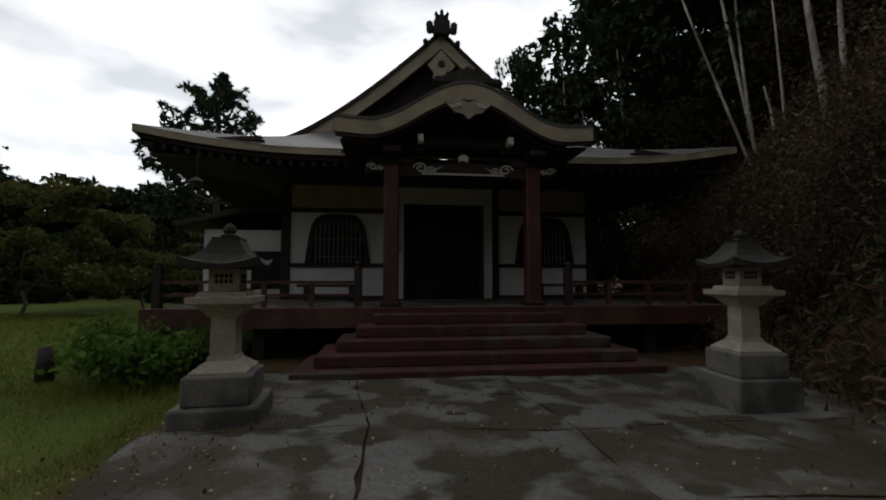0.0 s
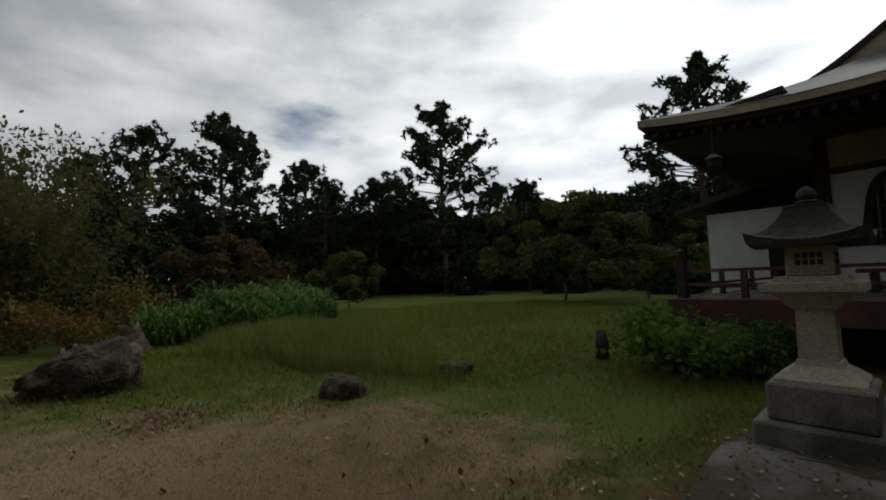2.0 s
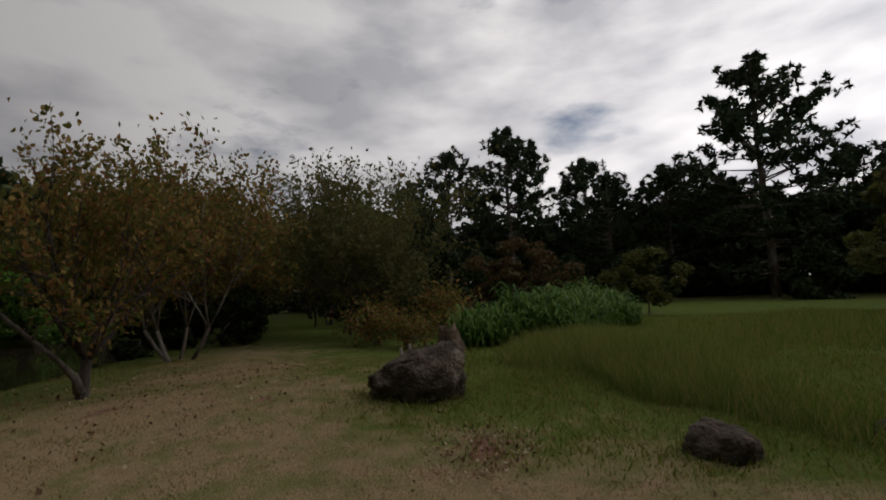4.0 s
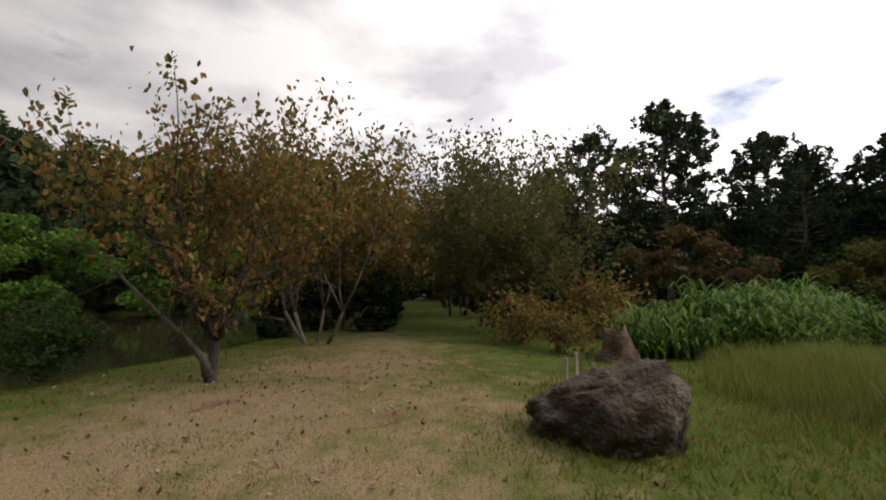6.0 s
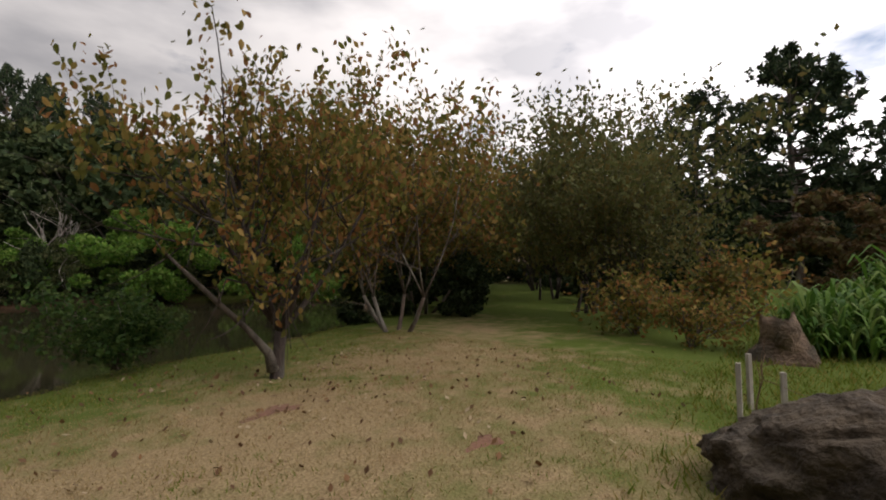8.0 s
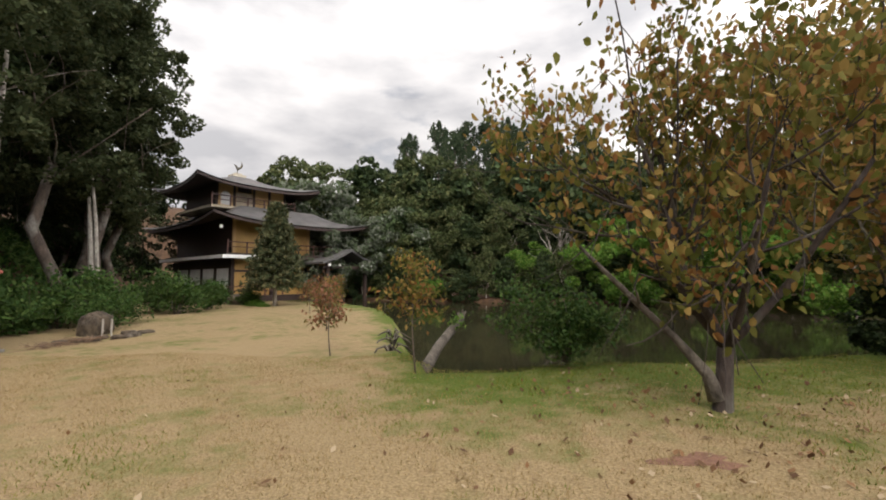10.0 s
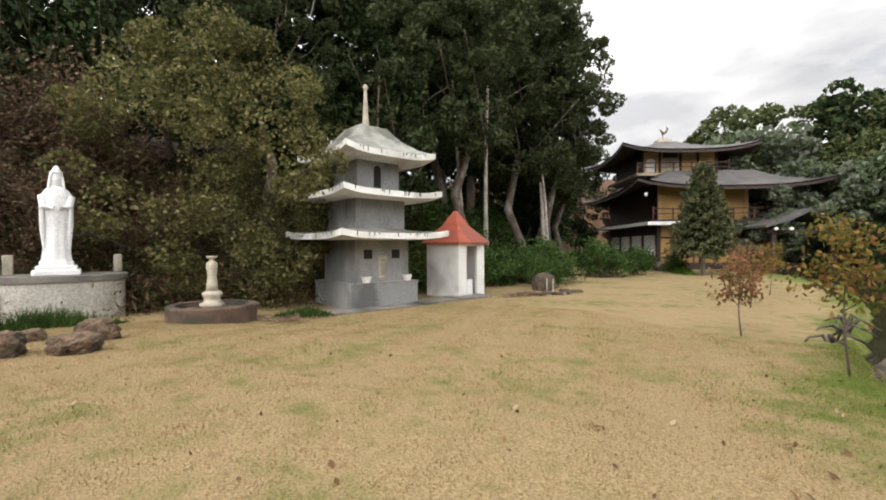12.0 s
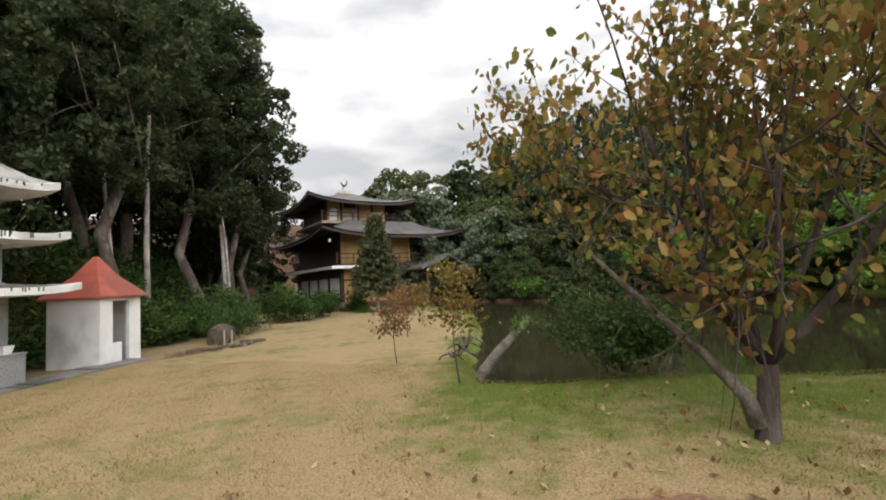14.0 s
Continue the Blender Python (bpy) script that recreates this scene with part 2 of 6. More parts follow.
    lf_bright=leaf_mat("bright_leaves", [(0.075, 0.16, 0.022), (0.11, 0.20, 0.03), (0.055, 0.12, 0.02), (0.14, 0.21, 0.045)]),
    lf_rust=leaf_mat("rust_leaves", [(0.085, 0.050, 0.022), (0.11, 0.066, 0.026), (0.065, 0.045, 0.02), (0.085, 0.075, 0.028)]),
    lf_red=leaf_mat("reddish_sapling_leaves", [(0.22, 0.10, 0.055), (0.16, 0.11, 0.04), (0.26, 0.12, 0.075), (0.12, 0.10, 0.035)]),
    lf_dry=leaf_mat("fallen_leaves", [(0.13, 0.070, 0.036), (0.10, 0.055, 0.030), (0.20, 0.11, 0.055), (0.36, 0.28, 0.18)], through_light=0.1),
    lf_brush=leaf_mat("dry_brush", [(0.12, 0.075, 0.045), (0.075, 0.046, 0.03), (0.17, 0.115, 0.07), (0.05, 0.055, 0.022), (0.10, 0.062, 0.038)], through_light=0.2),
    gr_dry=leaf_mat("dry_grass_blades", [(0.34, 0.242, 0.118), (0.255, 0.178, 0.080), (0.21, 0.160, 0.062), (0.38, 0.28, 0.148)], 0.7, 0.3),
    gr_green=leaf_mat("green_grass_blades", [(0.118, 0.165, 0.020), (0.172, 0.192, 0.032), (0.100, 0.135, 0.016), (0.25, 0.21, 0.062)], 0.6, 0.4),
    gr_long=leaf_mat("long_grass_blades", [(0.14, 0.20, 0.032), (0.22, 0.24, 0.055), (0.10, 0.165, 0.026), (0.30, 0.26, 0.09)], 0.6, 0.4),
)


def water_mat():
    m = bpy.data.materials.new("pond_water")
    m.use_nodes = True
    n, l = m.node_tree.nodes, m.node_tree.links
    b = n["Principled BSDF"]
    b.inputs["Base Color"].default_value = (0.030, 0.026, 0.014, 1)
    b.inputs["Roughness"].default_value = 0.06
    t, bp = n.new("ShaderNodeTexNoise"), n.new("ShaderNodeBump")
    t.inputs["Scale"].default_value = 5.0
    bp.inputs["Strength"].default_value, bp.inputs["Distance"].default_value = 0.12, 0.02
    l.new(t.outputs["Fac"], bp.inputs["Height"])
    l.new(bp.outputs["Normal"], b.inputs["Normal"])
    return m


def ground_mat():
    """Turf between dry straw and green, by the sheet's own 'dry' and 'bank' attributes and noise."""
    m = bpy.data.materials.new("turf")
    m.use_nodes = True
    n, l = m.node_tree.nodes, m.node_tree.links
    b = n["Principled BSDF"]
    b.inputs["Roughness"].default_value = 0.95
    b.inputs["Specular IOR Level"].default_value = 0.1
    co = n.new("ShaderNodeTexCoord")

    def noise_of(s, d=6):
        t = n.new("ShaderNodeTexNoise")
        t.inputs["Scale"].default_value, t.inputs["Detail"].default_value = s, d
        l.new(co.outputs["Object"], t.inputs["Vector"])
        return t.outputs["Fac"]

    def math_of(op, a, c):
        t = n.new("ShaderNodeMath")
        t.operation = op
        for i, v in enumerate((a, c)):
            if hasattr(v, "is_linked"):
                l.new(v, t.inputs[i])
            else:
                t.inputs[i].default_value = v
        return t.outputs["Value"]

    def mix(f, a, c):
        x = n.new("ShaderNodeMix")
        x.data_type = "RGBA"
        for key, v in (("Factor", f), ("A", a), ("B", c)):
            if hasattr(v, "is_linked"):
                l.new(v, x.inputs[key])
            else:
                x.inputs[key].default_value = v if key == "Factor" else (*v, 1)
        return x.outputs["Result"]

    def clamp01(v, lo, hi):
        r = n.new("ShaderNodeMapRange")
        r.inputs["From Min"].default_value, r.inputs["From Max"].default_value = lo, hi
        l.new(v, r.inputs["Value"])
        return r.outputs["Result"]

    dry, bank = n.new("ShaderNodeAttribute"), n.new("ShaderNodeAttribute")
    dry.attribute_name, bank.attribute_name = "dry", "bank"
    big, mid, fin = noise_of(0.55), noise_of(3.0), noise_of(55, 3)
    green = mix(clamp01(fin, 0.3, 0.7), (0.052, 0.085, 0.014), (0.115, 0.145, 0.030))
    straw = mix(clamp01(fin, 0.3, 0.7), (0.18, 0.128, 0.066), (0.36, 0.272, 0.152))
    f = math_of("ADD", math_of("MULTIPLY", dry.outputs["Fac"], 1.0), math_of("MULTIPLY", math_of("SUBTRACT", math_of("ADD", big, mid), 1.0), 1.15))
    turf = mix(clamp01(f, 0.25, 0.75), green, straw)
    earth = mix(clamp01(fin, 0.3, 0.7), (0.12, 0.062, 0.036), (0.21, 0.115, 0.062))
    turf = mix(math_of("MULTIPLY", clamp01(mid, 0.60, 0.72), clamp01(dry.outputs["Fac"], 0.3, 0.8)), turf, mix(0.5, straw, earth))
    litter = mix(clamp01(mid, 0.4, 0.6), (0.055, 0.034, 0.022), (0.10, 0.058, 0.034))
    col = mix(bank.outputs["Fac"], turf, litter)
    l.new(col, b.inputs["Base Color"])
    bp = n.new("ShaderNodeBump")
    bp.inputs["Strength"].default_value, bp.inputs["Distance"].default_value = 0.8, 0.02
    l.new(math_of("ADD", fin, math_of("MULTIPLY", mid, 0.8)), bp.inputs["Height"])
    l.new(bp.outputs["Normal"], b.inputs["Normal"])
    return m


# ---- mesh helpers ----
def link(name, bm, material, parent=None, label="", smooth=False):
    me = bpy.data.meshes.new(name)
    bmesh.ops.recalc_face_normals(bm, faces=bm.faces)
    bm.to_mesh(me)
    bm.free()
    me.materials.append(material)
    if smooth:
        me.polygons.foreach_set("use_smooth", [True] * len(me.polygons))
    ob = new(name, me)
    if parent:
        ob.parent = parent
    return tagged(ob, label)


def part(name, bm, material, parent, label="", smooth=False):
    return link(name, bm, material, parent, label, smooth)


def thing(name, label, category, x=0, y=0, z=0, rz=0, group="", kind=""):
    ob = new(name)
    ob.empty_display_size = 0.2
    ob.matrix_basis = pose(x, y, z, 0, 0, rz)
    return tagged(ob, label, category, group, kind)


def box(bm, x0, x1, y0, y1, z0, z1, bevel=0.0, m=None):
    r = bmesh.ops.create_cube(bm, size=1.0)
    vs = r["verts"]
    for v in vs:
        v.co = Vector(((x0 + x1) / 2 + v.co.x * (x1 - x0), (y0 + y1) / 2 + v.co.y * (y1 - y0), (z0 + z1) / 2 + v.co.z * (z1 - z0)))
        if m:
            v.co = m @ v.co
    if bevel:
        es = list({e for v in vs for e in v.link_edges})
        bmesh.ops.bevel(bm, geom=es, offset=bevel, segments=1, affect="EDGES")
    return bm


def boxes(*rows, bevel=0.0):
    bm = bmesh.new()
    for r in rows:
        box(bm, *r, bevel=bevel)
    return bm


def tube(bm, pts, radii, n=8):
    """A tapered tube along points."""
    rings = []
    for i, p in enumerate(pts):
        p = Vector(p)
        d = (Vector(pts[min(i + 1, len(pts) - 1)]) - Vector(pts[max(i - 1, 0)])).normalized()
        a = d.orthogonal().normalized()
        c = d.cross(a)
        rings.append([bm.verts.new(p + (a * math.cos(k * math.tau / n) + c * math.sin(k * math.tau / n)) * radii[i]) for k in range(n)])
    for q, r in zip(rings, rings[1:]):
        for k in range(n):
            bm.faces.new((q[k], q[(k + 1) % n], r[(k + 1) % n], r[k]))
    for ring in (rings[0], rings[-1]):
        bm.faces.new(ring)
    return bm


def lathe(bm, profile, n=24, m=None, square=0.0):
    """A turned shape from (radius, z) rows."""
    rings = []
    for r, z in profile:
        ring = []
        for k in range(n):
            a = (k + 0.5) * math.tau / n
            v = Vector((r * math.cos(a), r * math.sin(a), z))
            ring.append(bm.verts.new(m @ v if m else v))
        rings.append(ring)
    for q, r in zip(rings, rings[1:]):
        for k in range(n):
            bm.faces.new((q[k], q[(k + 1) % n], r[(k + 1) % n], r[k]))
    bm.faces.new(rings[0])
    bm.faces.new(rings[-1])
    return bm


def ribbon(bm, curve, y0, y1, up):
    """A board that follows a curve of (x, z) points, from y0 to y1, with its thickness up from the curve."""
    rows = [[bm.verts.new((x, y, z + d)) for y, d in ((y0, 0), (y1, 0), (y1, up), (y0, up))] for x, z in curve]
    for a, b in zip(rows, rows[1:]):
        for k in range(4):
            bm.faces.new((a[k], a[(k + 1) % 4], b[(k + 1) % 4], b[k]))
    bm.faces.new(rows[0])
    bm.faces.new(rows[-1])
    return bm


def from_arrays(name, verts, faces, material, parent=None, label=""):
    me = bpy.data.meshes.new(name)
    verts, faces = np.asarray(verts, dtype=np.float32), np.asarray(faces, dtype=np.int32)
    k = faces.shape[1]
    me.vertices.add(len(verts))
    me.vertices.foreach_set("co", verts.ravel())
    me.loops.add(faces.size)
    me.loops.foreach_set("vertex_index", faces.ravel())
    me.polygons.add(len(faces))
    me.polygons.foreach_set("loop_start", np.arange(0, faces.size, k, dtype=np.int32))
    me.update(calc_edges=True)
    me.validate()
    me.materials.append(material)
    ob = new(name, me)
    if parent:
        ob.parent = parent
    return tagged(ob, label)


def leaf_quads(centres, size, rng, long=1.7, droop=0.0, up=0.3):
    """Small folded leaves at the centres, turned at random."""
    n = len(centres)
    d = rng.normal(size=(n, 3))
    d[:, 2] -= droop
    d /= np.linalg.norm(d, axis=1, keepdims=True)
    nrm = rng.normal(size=(n, 3)) + np.array((0, 0, up * 3))
    s = np.cross(d, nrm)
    s /= np.linalg.norm(s, axis=1, keepdims=True) + 1e-9
    sz = (size * rng.uniform(0.65, 1.3, n))[:, None]
    a, b = d * sz * long / 2, s * sz / 2
    v = np.stack((centres - a, centres + b, centres + a, centres - b), 1).reshape(-1, 3)
    return v, np.arange(4 * n).reshape(n, 4)


def folded_leaves(centres, size, rng, long=1.6, droop=0.8):
    """Broad pointed leaves, folded a little along the midrib and hanging."""
    n = len(centres)
    d = rng.normal(size=(n, 3))
    d[:, 2] -= droop
    d /= np.linalg.norm(d, axis=1, keepdims=True)
    s = np.cross(d, rng.normal(size=(n, 3)))
    s /= np.linalg.norm(s, axis=1, keepdims=True) + 1e-9
    up = np.cross(s, d)
    sz = (size * rng.uniform(0.6, 1.35, n))[:, None]
    rows = []
    for along, side, lift in ((-0.5, 0, 0), (-0.22, -0.46, 0.16), (0.16, -0.40, 0.14), (0.5, 0, -0.06), (0.16, 0.40, 0.14), (-0.22, 0.46, 0.16)):
        rows.append(centres + d * sz * long * along + s * sz * side + up * sz * lift)
    v = np.stack(rows, 1).reshape(-1, 3)
    o = 6 * np.arange(n)[:, None]
    return v, np.concatenate((o + np.array((0, 1, 2, 3)), o + np.array((0, 3, 4, 5))))


def blades(xy, z, h, w, rng, lean=0.5):
    """Grass blades, a triangle each."""
    n = len(xy)
    a = rng.uniform(0, math.tau, n)
    hh = h * rng.uniform(0.3, 1.35, n)
    base = np.column_stack((xy, z))
    side = np.column_stack((np.cos(a), np.sin(a), np.zeros(n))) * (w / 2)
    tip = base + np.column_stack((rng.normal(size=n) * lean * hh, rng.normal(size=n) * lean * hh, hh))
    v = np.stack((base - side, base + side, tip), 1).reshape(-1, 3)
    return v, np.arange(3 * n).reshape(n, 3)


# ---- the lie of the land ----
SHORE_X = np.array([-90, -40, -16, -13, -10, -8.7, -7.2, -6.3, -5.2, -4.7, -4.3, -3.6, -2.5, -0.5, 3.5, 9])
SHORE_Y = np.array([-28, -24, -12.4, -10.8, -9.3, -8.9, -9.3, -8.7, -8.8, -9.6, -11.0, -14, -18, -24, -30, -36])
FOOT_Y = np.array([-80, -45, -30, -20, -14, -9, -4, 1, 6, 11, 20, 60])
FOOT_X = np.array([34, 30, 22, 13, 8.6, 8.4, 7.6, 7.4, 5.9, 6.2, 5.9, 12])
SPOTS = np.array([(0, 0.5, 0.0), (-3, 4.8, -0.08), (-3, 8, -0.22), (3, 8, -0.25), (-6.6, 2, -0.08), (-7.7, -2.9, 0.15), (-8.3, -6.7, 0.02), (-4.8, -8.5, -0.15),
                  (-2.6, -10.9, -0.33), (5.5, -10, -0.40), (5, -6, -0.42), (6, 0.5, -0.30), (-6.8, -2, 0.0), (11, -30, -0.35), (-14, 0, 0.0), (-20, 5, -0.1), (-30, -15, 0.1)])


def lake_depth(x, y):
    d = np.minimum(np.interp(x, SHORE_X, SHORE_Y) - y, np.minimum(y + 37 + 1.5 * np.sin(x * 0.21) - 0.55 * np.clip(-x - 9, 0, 22), x + 60))
    return d


def land(x, y):
    x, y = np.asarray(x, dtype=float), np.asarray(y, dtype=float)
    num, den = np.zeros_like(x), np.zeros_like(x) + 1e-6
    for px, py, pz in SPOTS:
        w = 1.0 / ((x - px) ** 2 + (y - py) ** 2 + 2.0) ** 1.5
        num, den = num + w * pz, den + w
    z = num / den
    s = x - np.interp(y, FOOT_Y, FOOT_X)
    s = s + 0.5 * np.sin(y * 0.9) + 0.3 * np.sin(y * 2.3 + x)
    z = z + np.clip(s, 0, 5) * (0.85 + 0.70 * np.clip((y - 3) / 4, 0, 1)) + np.clip(s - 5, 0, 60) * 0.32
    z = z + np.clip(-y - 39, 0, 40) * 0.22
    z = z - 0.75 * np.clip(lake_depth(x, y) / 0.6 + 0.25, 0, 1)
    return z + 0.025 * np.sin(x * 1.3 + 1) * np.sin(y * 1.1) + 0.012 * np.sin(x * 3.7) * np.sin(y * 4.1 + x)


def gz(x, y):
    return float(land(np.array([x]), np.array([y]))[0])


def build_ground():
    def axis(lo, hi, step):
        fine = np.arange(lo, hi, step)
        far = np.array([2, 5, 10, 18, 30, 50, 85, 140, 230, 400, 700, 1200])
        return np.concatenate((lo - far[::-1], fine, hi + far))

    xs, ys = axis(-34, 26, 0.4), axis(-48, 24, 0.4)
    gx, gy = np.meshgrid(xs, ys)
    z = land(gx, gy)
    z = np.minimum(z, 14)
    v = np.column_stack((gx.ravel(), gy.ravel(), z.ravel()))
    w, h = len(xs), len(ys)
    i = (np.arange(h - 1)[:, None] * w + np.arange(w - 1)[None, :]).ravel()
    ob = from_arrays("ground", v, np.column_stack((i, i + 1, i + w + 1, i + w)), ground_mat())
    ob.data.polygons.foreach_set("use_smooth", [True] * len(ob.data.polygons))
    for key, val in (("dry", dryness(v[:, 0], v[:, 1])), ("bank", bankness(v[:, 0], v[:, 1]))):
        at = ob.data.attributes.new(key, "FLOAT", "POINT")
        at.data.foreach_set("value", val.astype(np.float32))
    tagged(ob, "mown lawn of patchy dry and green grass", "ground", kind="structure")
    bm = bmesh.new()
    box(bm, -75, 14, -42, -7, -1.4, WATER)
    tagged(link("water", bm, water_mat()), "still dark brown pond water", "pond", kind="structure")


WATER = -0.52


def dryness(x, y):
    """1 on the worn straw-coloured lawn, 0 on the lush meadow."""
    m = np.clip((x * 0.55 - y * 0.9 + 5.8) / 5.0, 0, 1)
    m = m * np.clip((lake_depth(x, y) * -1 - 0.1) / 3.6, 0.3, 1)
    m = m * np.clip(1.3 - np.clip(-x - 9, 0, 20) / 9, 0.25, 1)
    near = np.exp(-((x + 4.0) ** 2 + (y - 0.4) ** 2) / 9.0)
    return np.clip(np.maximum(m * 0.74, near), 0, 1)


def bankness(x, y):
    s = x - np.interp(y, FOOT_Y, FOOT_X)
    far = np.clip((-y - 32) / 1.5, 0, 1) * (x < 8)
    s = s + np.where(y < -2, 0.9, 0.0)
    yard = 0.55 * np.exp(-((x + 3.4) ** 2 + (y - 1.6) ** 2) / 3.5)
    a = radians(-14.0)
    u = (x + 0.463) * math.cos(a) - (y - 10.12) * math.sin(a)
    w = (x + 0.463) * math.sin(a) + (y - 10.12) * math.cos(a)
    court = np.clip(np.minimum(np.minimum(u + 4.3, 6.6 - u), np.minimum(w + 8.6, 12.0 - w)) / 0.5, 0, 0.95)
    far = np.maximum(np.maximum(far, yard), court)
    return np.clip(np.maximum(np.clip(s + 0.6, 0, 1), np.maximum(far, np.clip((np.hypot(x + 5, y) - 34) / 8, 0, 1) * 0.6)), 0, 1)


build_ground()


# ---- temple ----
TEMPLE = dict(x=-0.463, y=10.12, rz=14.0)
DECK, EAVE, Y_WALL = 0.85, 4.30, 4.2


def temple():
    base = gz(-0.5, 9.0)
    T = thing("temple", "white plaster temple with dark timber frame and curved grey roofs", "temple", TEMPLE["x"], TEMPLE["y"], 0, TEMPLE["rz"])
    deck = part("deck", boxes((-6.35, 6.35, 0.10, 15.5, DECK - 0.10, DECK)), M["slab"], T, "grey worn veranda floor")
    for x0, x1, y0, y1 in ((-6.45, -1.95, -0.06, 0.10), (1.95, 6.45, -0.06, 0.10), (-1.95, 1.95, 0.0, 0.10), (-6.45, -6.35, 0.10, 15.5), (6.35, 6.45, 0.10, 15.5)):
        part("edge_beam", boxes((x0, x1, y0, y1, DECK - 0.40, DECK + 0.015), bevel=0.012), M["brown"], deck)
    for x in (-6.1, -4.3, -2.4, 2.4, 4.3, 6.1):
        for y in (0.35, 3.0, 6.0):
            part("deck_post", boxes((x - 0.11, x + 0.11, y - 0.11, y + 0.11, -0.7, DECK - 0.10)), M["dark"], deck)
    # steps, each a block narrower than the one below
    n = 5
    rise = (DECK - 0.10 + 0.26) / n
    for i in range(n):
        w = 3.22 - 0.32 * i
        bm = boxes((-w, w, -1.92 + 0.37 * i, -0.065 - 0.004 * i, -0.7 if i == 0 else -0.26 + rise * i, -0.26 + rise * (i + 1)), bevel=0.02)
        part("step", bm, M["steps"], T, "worn red-brown painted step")
    # front pillars with bases
    for x in (-1.62, 1.62):
        p = part("pillar", boxes((x - 0.17, x + 0.17, 0.40, 0.74, DECK + 0.05, 4.0), bevel=0.03), M["brown"], T)
        part("pillar_base", boxes((x - 0.23, x + 0.23, 0.34, 0.80, DECK, DECK + 0.10), bevel=0.02), M["dark"], p)
        part("bracket", boxes((x - 0.55, x + 0.55, 0.45, 0.69, 4.0, 4.16), (x - 0.2, x + 0.2, 0.0, 1.3, 4.16, 4.30), (x - 0.75, x + 0.75, 0.46, 0.68, 4.30, 4.44), bevel=0.02), M["dark"], p)
        for s in (-1, 1):
            part("beam_end", boxes((x + s * 0.62 - 0.06, x + s * 0.62 + 0.06, 0.06, 0.3, 4.42, 4.58)), M["carved"], p, "white painted beam end")
    beam = part("rainbow_beam", ribbon(bmesh.new(), [(-1.45 + 2.9 * i / 12, 3.72 + 0.10 * math.sin(math.pi * i / 12)) for i in range(13)], 0.48, 0.66, 0.26), M["dark"], T)
    part("white_line", boxes((-0.95, 0.95, 0.468, 0.476, 3.79, 3.83)), M["carved"], beam, "thin white painted line")
    for s in (-1, 1):
        scroll(beam, s * 0.98, 0.455, 3.93, s, 0.16)
        scroll(T, s * 2.05, 0.455, 3.93, s, 0.11)
        part("beam_nose", boxes((min(s * 1.79, s * 2.2), max(s * 1.79, s * 2.2), 0.48, 0.66, 3.80, 4.05), bevel=0.03), M["dark"], T)
    part("frog_strut", ribbon(bmesh.new(), [(-0.11 + 0.22 * i / 8, 4.08 + 0.05 * math.sin(math.pi * i / 8)) for i in range(9)], 0.47, 0.60, 0.14), M["carved"], T, "white carved strut")
    # walls
    z0, z1 = DECK, 4.28
    part("wall", wall_bm([(-4.72, 4.72)], Y_WALL, z0, z1, [(-1.12, 1.12, z0, 3.62)]), M["plaster"], T, "white plaster wall")
    for s in (-1, 1):
        part("side_wall", boxes((s * 4.64 - 0.08, s * 4.64 + 0.08, Y_WALL + 0.165, 14, z0, z1)), M["plaster"], T)
    part("back_wall", boxes((-4.72, 4.72, 14, 14.16, z0, z1)), M["plaster"], T)
    part("inner_ceiling", boxes((-4.5, 4.5, 4.5, 13.9, 4.1, 4.2)), M["dark"], T)
    for x, w in ((-4.72, 0.13), (-1.62, 0.10), (1.62, 0.10), (4.72, 0.13)):
        part("post", boxes((x - w, x + w, Y_WALL - 0.07, Y_WALL + 0.10, z0, z1), bevel=0.01), M["dark"], T)
    for x0, x1 in ((-4.59, -1.72), (1.72, 4.59)):
        part("sill_beam", boxes((x0, x1, Y_WALL - 0.045, Y_WALL + 0.05, 1.80, 1.92)), M["dark"], T)
        part("head_beam", boxes((x0, x1, Y_WALL - 0.045, Y_WALL + 0.05, 3.44, 3.58)), M["dark"], T)
        part("base_beam", boxes((x0, x1, Y_WALL - 0.045, Y_WALL + 0.05, z0 + 0.01, z0 + 0.10)), M["dark"], T)
        part("frieze", boxes((x0, x1, Y_WALL - 0.012, Y_WALL - 0.004, 3.585, 4.27)), M["cream"], T)
    # sheet and leaves in near-black, the unlit interior painted on
    d = part("door_opening", boxes((-1.12, 1.12, Y_WALL + 0.06, Y_WALL + 0.12, z0, 3.60)), M["black"], T, "wooden double door, near-black with interior shade in its colour")
    part("door_frame", boxes((-1.24, -1.12, Y_WALL - 0.05, Y_WALL + 0.12, z0, 3.74), (1.12, 1.24, Y_WALL - 0.05, Y_WALL + 0.12, z0, 3.74), (-1.12, 1.12, Y_WALL - 0.05, Y_WALL + 0.12, 3.62, 3.74)), M["dark"], d)
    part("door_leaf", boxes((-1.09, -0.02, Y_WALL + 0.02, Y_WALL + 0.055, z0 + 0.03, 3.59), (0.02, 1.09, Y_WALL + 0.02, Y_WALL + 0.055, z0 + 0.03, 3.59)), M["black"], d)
    part("notice", boxes((-1.46, -1.30, Y_WALL - 0.02, Y_WALL - 0.005, 2.25, 2.60)), M["cream"], T, "small framed notice by the door")
    for s in (-1, 1):
        bell_window(T, s * 3.2)
    railing(T)
    temple_roof(T)
    return T


def wall_bm(spans, y, z0, z1, holes):
    bm = bmesh.new()
    for x0, x1 in spans:
        for hx0, hx1, hz0, hz1 in holes:
            box(bm, x0, hx0, y, y + 0.16, z0, z1)
            box(bm, hx1, x1, y, y + 0.16, z0, z1)
